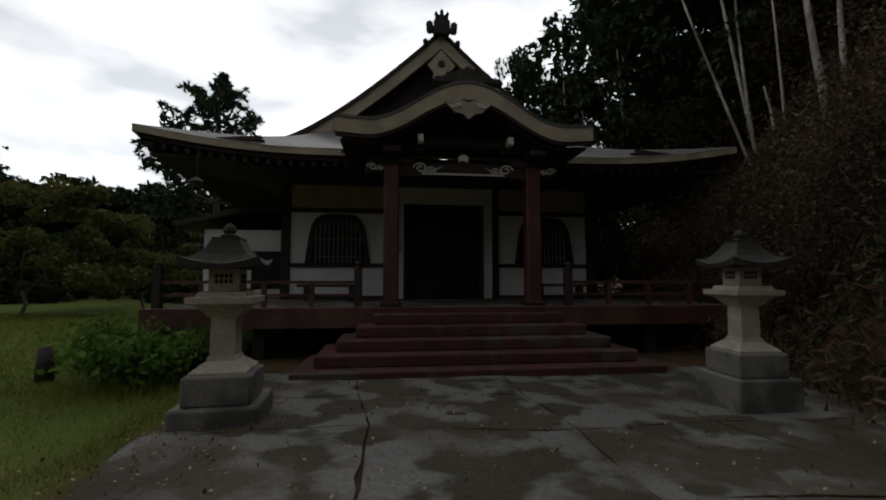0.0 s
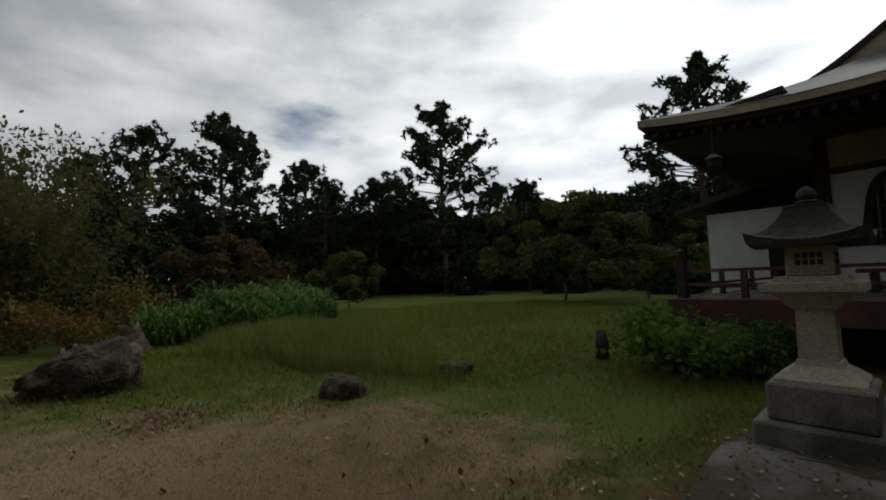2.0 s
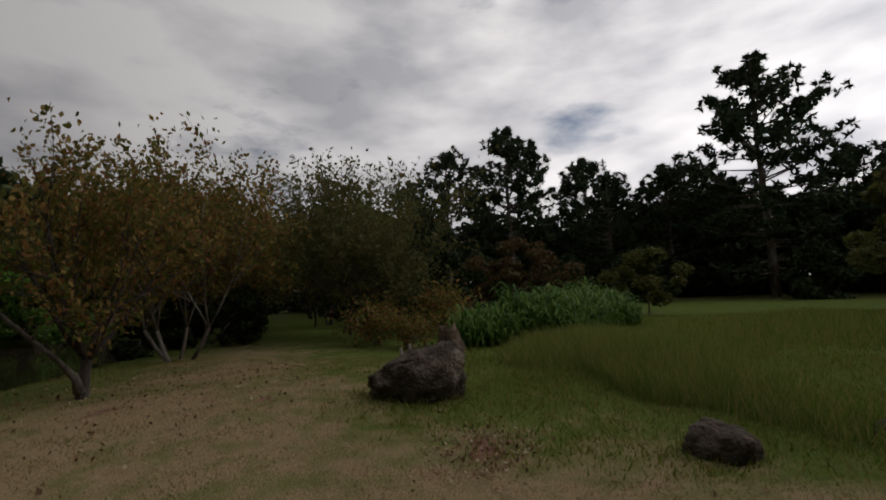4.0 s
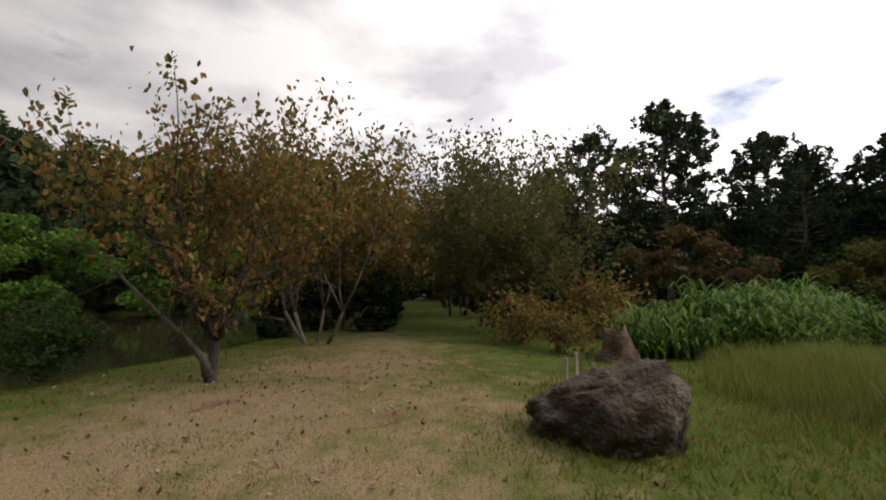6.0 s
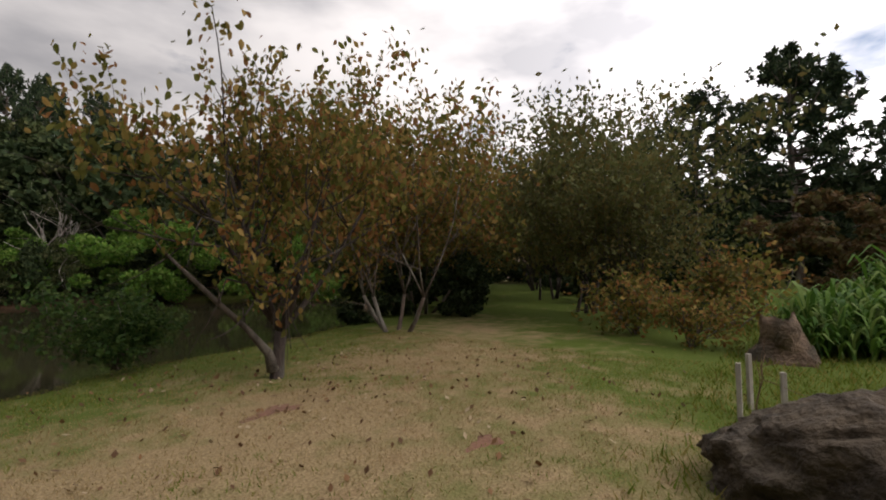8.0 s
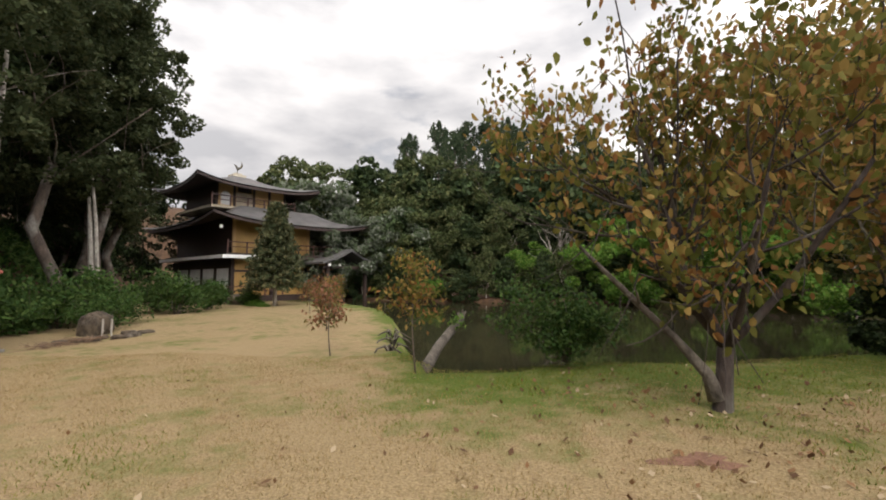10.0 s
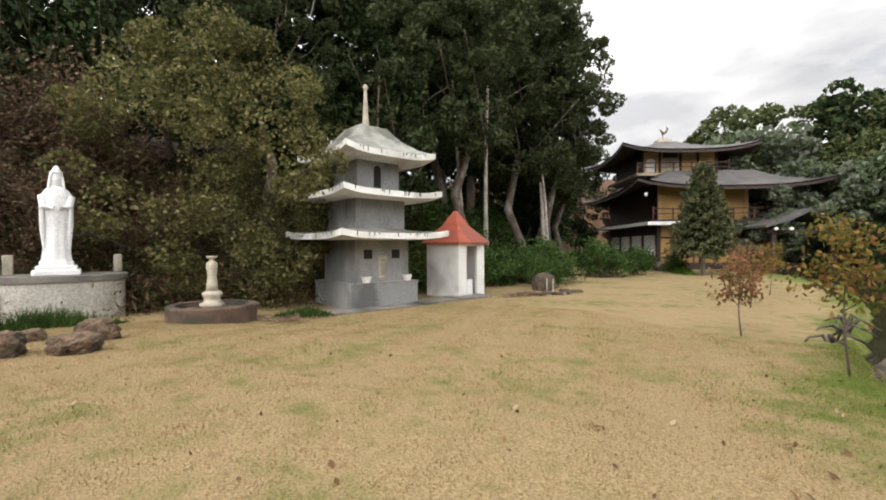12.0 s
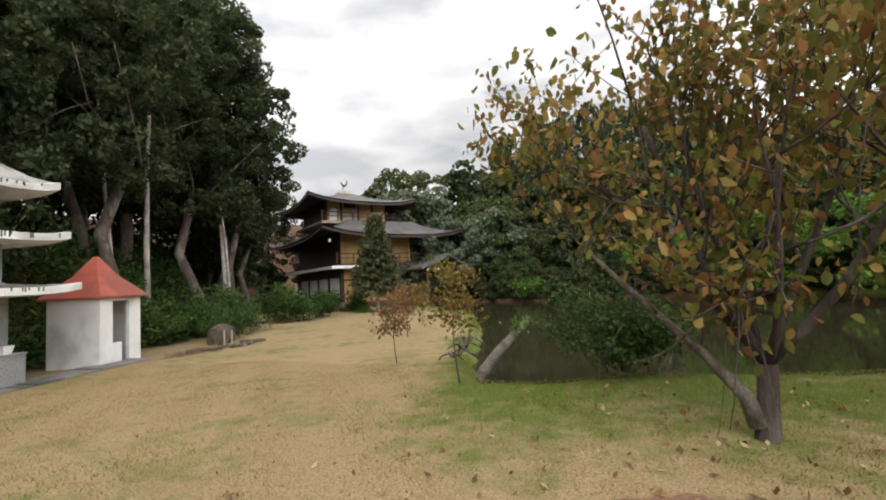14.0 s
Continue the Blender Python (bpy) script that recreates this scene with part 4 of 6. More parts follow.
def monument(x, y, rz):
    z = gz(x, y) - 0.02
    P = thing("pagoda_monument", "grey cement three-tiered monument with white-edged roofs", "monument", x, y, z, rz)
    part("base", boxes((-1.10, 1.10, -1.15, 1.15, -0.2, 0.70), bevel=0.01), M["grey"], P)
    part("base_ledge", boxes((-1.12, 1.12, -1.17, 1.17, 0.70, 0.745), bevel=0.008), M["grey"], P)
    b = part("first_body", boxes((-0.92, 0.92, -0.92, 0.92, 0.745, 2.05)), M["grey"], P)
    # vents are flat near-black squares, their inner shade painted on
    for yy in (-0.45, 0.5):
        part("vent", boxes((-0.927, -0.918, yy - 0.14, yy + 0.14, 1.42, 1.68)), M["black"], b, "dark square vent")
    part("inscription_panel", boxes((-0.933, -0.918, -0.14, 0.16, 0.86, 1.50)), M["stone"], b, "engraved panel with worn characters")
    for k in range(4):
        part("character", boxes((-0.938, -0.931, -0.05, 0.07, 0.94 + 0.13 * k, 1.02 + 0.13 * k)), M["grey"], b)
    for zz, h, inner, nxt, lf in ((1.95, 1.80, 0.92, 2.34, 0.10), (3.13, 1.66, 0.84, 3.48, 0.11), (4.25, 1.52, 0.72, 5.36, 0.14)):
        e, c = tier_roof(h, zz + 0.03, lf, 0.16, inner, nxt)
        r = part("tier_edge", e, M["whitewash"], P, "white painted roof edge, streaked with dark stains")
        part("tier_covering", c, M["tiers"], r, "grey cement tiled covering")
        rng = random.Random(int(zz * 10))
        for s in range(22):
            t = rng.uniform(-h * 0.9, h * 0.9)
            zt = zz + lf * (abs(t) / h) ** 4
            L = rng.uniform(0.05, 0.13)
            if s % 2:
                part("stain", boxes((-h - 0.003, -h + 0.002, t - 0.012, t + 0.018, zt + 0.19 - L, zt + 0.19)), M["stone_dark"], r)
            else:
                part("stain", boxes((t - 0.012, t + 0.018, h - 0.002, h + 0.003, zt + 0.19 - L, zt + 0.19)), M["stone_dark"], r)
    part("second_body", boxes((-0.84, 0.84, -0.84, 0.84, 2.28, 3.16)), M["grey"], P)
    t = part("third_body", boxes((-0.72, 0.72, -0.72, 0.72, 3.42, 4.28)), M["grey"], P)
    # niche has no depth: a flat arch whose shade is its colour
    bm = bmesh.new()
    arch = [(-0.12, 3.50), (0.12, 3.50)] + [(0.12 * math.cos(a * math.pi / 8), 4.02 + 0.12 * math.sin(a * math.pi / 8)) for a in range(9)]
    vs = [(-0.729, yy + 0.05, zz) for yy, zz in arch]
    extr = [bm.verts.new(v) for v in vs], [bm.verts.new((v[0] + 0.02, v[1], v[2])) for v in vs]
    bm.faces.new(extr[0]), bm.faces.new(extr[1][::-1])
    for i in range(len(vs)):
        j = (i + 1) % len(vs)
        bm.faces.new((extr[0][i], extr[1][i], extr[1][j], extr[0][j]))
    part("niche", bm, M["black"], t, "dark arched niche")
    part("spire", lathe(bmesh.new(), [(0.13, 5.33), (0.10, 5.50), (0.05, 6.48), (0.04, 6.56), (0.07, 6.59), (0.08, 6.66), (0.05, 6.72), (0.02, 6.74)], 14), M["stone"], P, "thin stone spire", True)
    for yy in (-0.62, 0.80):
        wx, wy = x + math.cos(radians(rz)) * -1.02 - math.sin(radians(rz)) * -yy, y + math.sin(radians(rz)) * -1.02 + math.cos(radians(rz)) * -yy
        pot = thing("flower_pot", "white square flower pot on the monument's ledge", "flower pot", wx, wy, z + 0.745, rz, "white pots on the ledge")
        bm = lathe(bmesh.new(), [(0.10, 0), (0.15, 0.17), (0.16, 0.18), (0.145, 0.18), (0.10, 0.04)], 4)
        part("pot", bm, M["whitewash"], pot)


def hut(x, y, rz):
    z = gz(x, y) - 0.02
    H = thing("hut", "small white hut with a red pyramid roof and an open doorway", "hut", x, y, z, rz)
    w, h = 0.72, 1.82
    for r in ((-w, w, -w, -w + 0.10, -0.2, h), (-w, w, w - 0.10, w, -0.2, h), (w - 0.10, w, -w + 0.10, w - 0.10, -0.2, h),
              (-w, -w + 0.10, -w + 0.10, -w + 0.42, -0.2, h), (-w, -w + 0.10, w - 0.42, w - 0.10, -0.2, h), (-w, -w + 0.10, -w + 0.42, w - 0.42, h - 0.08, h)):
        part("wall", boxes(r), M["whitewash"], H)
    part("floor", boxes((-w + 0.1, w - 0.1, -w + 0.1, w - 0.1, -0.1, 0.06)), M["pedestal"], H)
    part("half_door", boxes((-w - 0.02, -w + 0.04, w - 0.72, w - 0.42, 0.02, 0.62)), M["whitewash"], H, "low white board in the doorway")
    bm = bmesh.new()
    r = 0.86
    low = [bm.verts.new((sx * r, sy * r, h + 0.01)) for sx, sy in ((-1, -1), (1, -1), (1, 1), (-1, 1))]
    mid = [bm.verts.new((sx * r, sy * r, h + 0.06)) for sx, sy in ((-1, -1), (1, -1), (1, 1), (-1, 1))]
    cv = [bm.verts.new((sx * r * 0.42, sy * r * 0.42, h + 0.62)) for sx, sy in ((-1, -1), (1, -1), (1, 1), (-1, 1))]
    tip = [bm.verts.new((sx * 0.05, sy * 0.05, h + 1.16)) for sx, sy in ((-1, -1), (1, -1), (1, 1), (-1, 1))]
    for a, b in ((low, mid), (mid, cv), (cv, tip)):
        for k in range(4):
            bm.faces.new((a[k], a[(k + 1) % 4], b[(k + 1) % 4], b[k]))
    bm.faces.new(low), bm.faces.new(tip)
    part("roof", bm, M["redroof"], H, "red painted pyramid roof")


monument(6.0, -6.85, 10)
hut(6.25, -10.28, 18)


def apron(x, y, rz):
    """A low strip of worn concrete before the monument and the hut."""
    a = thing("pavement", "low worn concrete strip before the monument and hut", "pavement", x, y, 0, rz, kind="structure")
    for k in range(4):
        y0 = -2.9 + 1.45 * k
        wx, wy = x - math.sin(radians(rz)) * (y0 + 0.7), y + math.cos(radians(rz)) * (y0 + 0.7)
        part("slab", boxes((-0.42, 0.42, y0, y0 + 1.43, gz(wx, wy) - 0.15, gz(wx, wy) + 0.05), bevel=0.012), M["pedestal"], a)


apron(4.95, -8.0, 9)


def statue_figure(bm, H, w):
    """A robed standing figure with joined sleeves, as a plain shape."""
    rows = [(0.0, 0.52, 0.40), (0.03, 0.54, 0.42), (0.06, 0.47, 0.36), (0.20, 0.42, 0.30), (0.40, 0.39, 0.28), (0.55, 0.45, 0.32), (0.64, 0.50, 0.33), (0.70, 0.50, 0.31), (0.76, 0.36, 0.25), (0.79, 0.18, 0.18), (0.82, 0.17, 0.19), (0.86, 0.195, 0.22), (0.90, 0.19, 0.21), (0.93, 0.17, 0.19), (0.955, 0.14, 0.15), (0.985, 0.10, 0.10), (1.0, 0.03, 0.03)]
    n = 32
    rings = []
    for f, rx, ry in rows:
        ring = []
        for k in range(n):
            a = k * math.tau / n
            fold = 1 + (0.05 * math.sin(a * 9) if f < 0.6 else 0.012 * math.sin(a * 7))
            ring.append(bm.verts.new((ry * w * fold * math.cos(a), rx * w * fold * math.sin(a), f * H)))
        rings.append(ring)
    for a, b in zip(rings, rings[1:]):
        for k in range(n):
            bm.faces.new((a[k], a[(k + 1) % n], b[(k + 1) % n], b[k]))
    bm.faces.new(rings[0]), bm.faces.new(rings[-1])
    for s in (-1, 1):
        tube(bm, [(-0.10 * w, s * 0.46 * w, 0.69 * H), (-0.27 * w, s * 0.40 * w, 0.58 * H), (-0.38 * w, s * 0.06 * w, 0.57 * H)], [0.13 * w, 0.13 * w, 0.10 * w], 12)
        tube(bm, [(-0.22 * w, s * 0.46 * w, 0.60 * H), (-0.20 * w, s * 0.44 * w, 0.40 * H), (-0.14 * w, s * 0.38 * w, 0.14 * H)], [0.07 * w, 0.09 * w, 0.05 * w], 10)
        tube(bm, [(-0.14 * w, s * 0.16 * w, 0.92 * H), (-0.12 * w, s * 0.20 * w, 0.85 * H), (-0.17 * w, s * 0.24 * w, 0.76 * H)], [0.045 * w, 0.055 * w, 0.05 * w], 8)
    for k in range(6):
        zz = (0.48 - 0.06 * k) * H
        tube(bm, [(-0.24 * w, -0.14 * w, zz + 0.03 * H), (-0.31 * w, 0, zz), (-0.24 * w, 0.14 * w, zz + 0.03 * H)], [0.02 * w, 0.03 * w, 0.02 * w], 6)
    lathe(bm, [(0.19 * w, 0), (0.215 * w, 0.02 * H), (0.18 * w, 0.03 * H)], 16, Matrix.Translation((-0.03 * w, 0, 0.915 * H)))
    return bm


def statue_site(x, y, rz):
    z = gz(x, y) - 0.05
    P = thing("statue_pedestal", "rounded rough-plastered pedestal with a dark-stained rim", "pedestal", x, y, z, rz)

    def drum(r, z0, z1, back):
        bm = bmesh.new()
        line = [(-r * 0.62 * math.sin(math.pi * i / 20) - 0.15, -r * math.cos(math.pi * i / 20)) for i in range(21)] + [(back, r), (back, -r)]
        a, b = [bm.verts.new((px, py, z0)) for px, py in line], [bm.verts.new((px, py, z1)) for px, py in line]
        bm.faces.new(a), bm.faces.new(b)
        for i in range(len(line)):
            j = (i + 1) % len(line)
            bm.faces.new((a[i], b[i], b[j], a[j]))
        return bm

    part("drum", drum(1.12, -0.3, 0.93, 0.9), M["roughcast"], P, "rough cream plaster drum")
    part("rim", drum(1.18, 0.93, 1.06, 0.94), M["pedestal"], P, "dark-stained rim")
    for s in (-1, 1):
        part("side_slab", boxes((0.30, 0.42, s * 1.0 - 0.09, s * 1.0 + 0.09, 1.06, 1.52), bevel=0.02), M["stone"], P, "upright stone slab")
    wx, wy = x - 0.12 * math.cos(radians(rz)), y + 0.14 - 0.12 * math.sin(radians(rz))
    bm = boxes((-0.40, 0.40, -0.42, 0.42, 0, 0.13), (-0.34, 0.34, -0.36, 0.36, 0.13, 0.22), bevel=0.02)
    fig = bmesh.new()
    statue_figure(fig, 2.28, 0.56)
    me = bpy.data.meshes.new("tmp")
    bmesh.ops.translate(fig, vec=(0, 0, 0.22), verts=fig.verts)
    fig.to_mesh(me)
    fig.free()
    bm.from_mesh(me)
    bpy.data.meshes.remove(me)
    st = link("statue", bm, M["marble"], smooth=False)
    st.matrix_basis = pose(wx, wy, z + 1.06, 0, 0, rz)
    tagged(st, "white robed standing statue with folded sleeves", "statue")


def small_statue(x, y):
    z = gz(x, y)
    P = thing("round_planter", "low round earth-red masonry planter ring", "planter", x, y, z, 0)
    part("ring", lathe(bmesh.new(), [(0.90, -0.2), (0.91, 0.33), (0.89, 0.36), (0.74, 0.36), (0.72, 0.2)], 28), M["planter"], P)
    part("soil", lathe(bmesh.new(), [(0.73, 0.05), (0.73, 0.24), (0.3, 0.30)], 20), M["rock"], P)
    bm = lathe(bmesh.new(), [(0.30, 0.0), (0.32, 0.08), (0.22, 0.14), (0.20, 0.22), (0.26, 0.30), (0.24, 0.36), (0.15, 0.40)], 18)
    lathe(bm, [(0.15, 0.40), (0.14, 0.55), (0.115, 0.72), (0.125, 0.86), (0.145, 0.98), (0.135, 1.08), (0.07, 1.12), (0.06, 1.16), (0.14, 1.20), (0.14, 1.24)], 18, pose(0, 0, 0, 0, 3, 0))
    s = link("statue", bm, M["stone"], smooth=True)
    s.matrix_basis = pose(x + 0.15, y, z + 0.28) @ Matrix.Diagonal((0.82, 0.82, 0.92, 1))
    tagged(s, "small worn headless stone statue on a round foot", "statue")


statue_site(6.55, 0.35, 8)
small_statue(4.2, -2.55)


# ---- pavilion ----
def pavilion(x, y, rz):
    """Local x runs along the lit front, local y back along the shaded side; the near corner is the origin."""
    z = gz(x, y)
    P = thing("pavilion", "three-storeyed pavilion with ochre walls and curved dark roofs", "pavilion", x, y, z, rz)
    W, D = 8.6, 11.5
    part("floor", boxes((-0.6, W + 0.6, -0.6, D, -0.5, 0.45)), M["dark"], P)
    part("first_wall", boxes((0, W, 0, D, 0.45, 3.05)), M["gold"], P, "ochre yellow wall")
    for k in range(4):
        y0 = 0.5 + 2.55 * k
        part("side_panel", boxes((-0.06, -0.036, y0, y0 + 2.2, 0.85, 2.4)), M["plaster"], P, "white sliding panel")
    # dark sheet over the ochre side wall: the overhang's shade put into colour
    part("side_boarding", boxes((-0.034, -0.003, 0.1, D, 0.45, 2.4)), M["dark"], P)
    for yy in [0.0 + 2.55 * k for k in range(5)]:
        part("post", boxes((-0.12, 0.12, yy - 0.1, yy + 0.1, 0.45, 3.1)), M["dark"], P)
    for xx in (2.9, 5.7, 8.6):
        part("post", boxes((xx - 0.12, xx + 0.12, -0.12, 0.1, 0.45, 3.1)), M["dark"], P)
    part("side_beam", boxes((-0.1, 0.05, 0.1, D, 2.4, 3.05)), M["dark"], P)
    part("front_beam", boxes((0.12, W, -0.08, -0.004, 2.15, 2.28)), M["dark"], P)
    part("first_eave", boxes((-1.1, W + 0.4, -1.1, D, 3.10, 3.22)), M["dark"], P)
    part("eave_edge", boxes((-1.14, 4.0, -1.16, -1.10, 3.06, 3.30), (-1.16, -1.10, -1.10, D, 3.06, 3.30)), M["plaster"], P, "pale eave edge")
    part("second_floor", boxes((-0.7, W + 0.3, -0.7, D, 3.30, 3.45)), M["dark"], P)
    part("second_wall", boxes((0.1, W - 2.6, 0.1, D - 0.5, 3.45, 6.1)), M["gold"], P, "ochre yellow wall")
    # second storey's side shade, painted as a dark sheet over the ochre
    part("second_side", boxes((0.04, 0.096, 0.3, D - 0.5, 3.45, 6.1)), M["dark"], P)
    for xx in (0.1, 2.9, W - 2.6, W - 0.2):
        part("post", boxes((xx - 0.1, xx + 0.1, 0.0, 0.16, 3.45, 6.1)), M["gold2"], P)
    rail_at(P, -0.6, W + 0.2, -0.6, 3.45, 0.8)
    curved_roof(P, W / 2 - 0.2, D / 2, W / 2 + 2.0, D / 2 + 2.1, 5.62, 3.0, 7.1, 0.6)
    ux, uy = 2.8, 6.0
    part("third_floor", boxes((ux - 3.4, ux + 3.4, uy - 3.6, uy + 3.5, 7.0, 7.18)), M["cream"], P)
    part("third_wall", boxes((ux - 2.8, ux + 2.8, uy - 2.9, uy + 2.9, 7.18, 8.95)), M["gold2"], P, "pale gold wall")
    # same painted shade on the third storey's side
    part("third_side", boxes((ux - 2.86, ux - 2.804, uy - 2.85, uy + 2.9, 7.18, 8.95)), M["dark"], P)
    for xx in (-2.75, -1.45, 0.1, 1.4, 2.75):
        part("post", boxes((ux + xx - 0.08, ux + xx + 0.08, uy - 3.0, uy - 2.904, 7.18, 8.95)), M["dark"], P)
    part("arched_window", bell_at(ux - 2.1, 0.36, 7.35, 8.4, uy - 2.92), M["plaster"], P)
    part("door_panel", boxes((ux - 1.3, ux, uy - 2.93, uy - 2.905, 7.25, 8.4)), M["cream"], P)
    part("plaque", boxes((ux - 1.2, ux - 0.1, uy - 2.98, uy - 2.935, 8.45, 8.85)), M["dark"], P, "dark name plaque")
    rail_at(P, ux - 3.35, ux + 3.35, uy - 3.55, 7.18, 0.8)
    curved_roof(P, ux, uy, 4.9, 4.9, 8.72, 0.9, 10.2, 0.55)
    part("finial_base", boxes((ux - 0.55, ux + 0.55, uy - 0.5, uy + 0.5, 10.15, 10.45), (ux - 0.3, ux + 0.3, uy - 0.3, uy + 0.3, 10.45, 10.6)), M["stone"], P)
    bm = bmesh.new()
    tube(bm, [(ux, uy, 10.6), (ux, uy, 10.9), (ux + 0.05, uy, 11.05), (ux + 0.3, uy, 11.15)], [0.03, 0.04, 0.14, 0.05], 8)
    tube(bm, [(ux, uy, 11.05), (ux - 0.15, uy, 11.3), (ux - 0.3, uy, 11.4)], [0.11, 0.06, 0.03], 8)
    tube(bm, [(ux + 0.25, uy, 11.1), (ux + 0.4, uy, 11.4), (ux + 0.32, uy, 11.65)], [0.09, 0.07, 0.02], 8)
    part("bird_finial", bm, M["bronze"], P, "bronze bird finial")
    # projecting porch at the far end of the front
    bm = bmesh.new()
    extrude_shape(bm, [(W - 3.6, 2.75), (W - 2.2, 3.15), (W - 1.0, 3.75), (W + 0.2, 3.15), (W + 1.6, 2.75), (W + 1.6, 2.9), (W + 0.2, 3.32), (W - 1.0, 3.95), (W - 2.2, 3.32), (W - 3.6, 2.9)], -3.6, 0.5)
    part("porch_roof", bm, M["roof"], P, "small gabled porch roof")
    for xx in (W - 2.8, W + 0.8):
        part("porch_post", boxes((xx - 0.12, xx + 0.12, -3.1, -2.86, -0.4, 2.9)), M["dark"], P)
    part("porch_tie", boxes((W - 3.2, W + 1.2, -3.05, -2.9, 2.4, 2.62)), M["dark"], P)
    for xx in (W - 3.0, W - 2.1, W + 0.1, W + 1.0):
        part("beam_end", boxes((xx - 0.07, xx + 0.07, -3.66, -3.5, 2.6, 2.76)), M["plaster"], P)
    part("side_railing", boxes((-0.62, -0.58, 0, 8, 1.05, 1.13), (-0.62, -0.58, 0, 8, 0.75, 0.80), *[(-0.64, -0.56, 0.8 * k, 0.8 * k + 0.08, 0.45, 1.13) for k in range(11)]), M["dark"], P)
    rail_at(P, -0.6, 3.5, -0.62, 0.45, 0.7)
    part("corner_lantern", boxes((-1.50, -1.32, -1.50, -1.32, 5.0, 5.25), bevel=0.03), M["plaster"], P, "small white hanging lamp")


def bell_at(cx, w, z0, z1, y):
    bm = bmesh.new()
    extrude_shape(bm, [(cx - w, z0)] + [(cx - w * math.cos(math.pi * i / 10), z1 - 0.35 + 0.35 * math.sin(math.pi * i / 10)) for i in range(11)] + [(cx + w, z0)], y, y + 0.02)
    return bm


def rail_at(parent, x0, x1, y, z, h):
    rows = [(x0, x1, y - 0.03, y + 0.03, z + h - 0.07, z + h), (x0, x1, y - 0.025, y + 0.025, z + h * 0.5, z + h * 0.5 + 0.05)]
    n = max(2, int((x1 - x0) / 1.2))
    for k in range(n + 1):
        xx = x0 + (x1 - x0) * k / n
        rows.append((xx - 0.04, xx + 0.04, y - 0.04, y + 0.04, z, z + h + (0.12 if k in (0, n) else 0)))
    part("railing", boxes(*rows), M["brown"], parent)


def curved_roof(parent, cx, cy, hx, hy, z, inset, top, lift):
    """A hipped roof with sweeping corners."""
    def rings(bm, dz):
        out = []
        n, k = 16, 6
        for j in range(k):
            f = j / (k - 1)
            ring = []
            for side in range(4):
                for i in range(n):
                    t = -1 + 2 * i / n
                    ax = hx + (min(hx, hy) * 0.06 - hx + inset * 0.5) * f if inset < 2 else hx - (inset + 0.2) * f
                    ay = hy + (min(hx, hy) * 0.06 - hy + inset * 0.5) * f if inset < 2 else hy - (inset + 0.2) * f
                    px, py = ((t * ax, -ay), (ax, t * ay), (-t * ax, ay), (-ax, -t * ay))[side]
                    ring.append(bm.verts.new((cx + px, cy + py, z + dz + (top - z) * (0.45 * f + 0.55 * f ** 2.2) + lift * abs(t) ** 3 * (1 - f) ** 2)))
            out.append(ring)
        return out

    bm = bmesh.new()
    r = rings(bm, 0)
    for a, b in zip(r, r[1:]):
        for i in range(len(a)):
            bm.faces.new((a[i], a[(i + 1) % len(a)], b[(i + 1) % len(a)], b[i]))
    bm.faces.new(r[-1])
    roof = part("roof", bm, M["roof"], parent, "sweeping grey shingle roof", smooth=True)
    bm = bmesh.new()
    r = rings(bm, -0.10)
    r2 = rings(bm, -0.28)
    loops = [r[0], r2[0], r2[1], r2[2], r2[3]]
    for a, b in zip(loops, loops[1:]):
        for i in range(len(a)):
            bm.faces.new((a[i], a[(i + 1) % len(a)], b[(i + 1) % len(a)], b[i]))
    bmesh.ops.delete(bm, geom=[v for v in bm.verts if not v.link_faces], context="VERTS")
    part("eave", bm, M["dark"], roof)


pavilion(11.9, -31.0, -125.0)


# ---- plants ----
def limb(rng, p, d, length, r, depth, out, tips, bend=0.25, kids=4, up=0.15, taper=0.45):
    p, d = np.array(p, float), np.array(d, float)
    n = 5
    pts, rad = [p.copy()], [r]
    for i in range(n):
        d = d + rng.normal(size=3) * bend * 0.5 + np.array((0, 0, up * 0.4))
        d /= np.linalg.norm(d)
        p = p + d * length / n
        pts.append(p.copy())
        rad.append(r * (1 - (1 - taper) * (i + 1) / n))
    out.append((pts, rad))
    if depth == 0:
        tips.extend(pts[2:])
        return
    for k in range(kids):
        f = rng.uniform(0.35, 1.0) if k else 1.0
        i = min(int(f * n), n)
        side = rng.normal(size=3)
        nd = d * 0.75 + side / np.linalg.norm(side) * 0.85
        limb(rng, pts[i], nd / np.linalg.norm(nd), length * rng.uniform(0.5, 0.75), rad[i] * 0.62, depth - 1, out, tips, bend, kids, up, taper)
    tips.extend(pts[4:])


def wood(name, out, material, parent, sides=7, least=0.0):
    bm = bmesh.new()
    for pts, rad in out:
        if rad[0] >= least:
            tube(bm, [tuple(q) for q in pts], [max(x, 0.003) for x in rad], sides if rad[0] > 0.03 else 4)
    return part(name, bm, material, parent, smooth=True)


def plant(name, label, category, group=""):
    return thing(name, label, category, 0, 0, 0, 0, group)


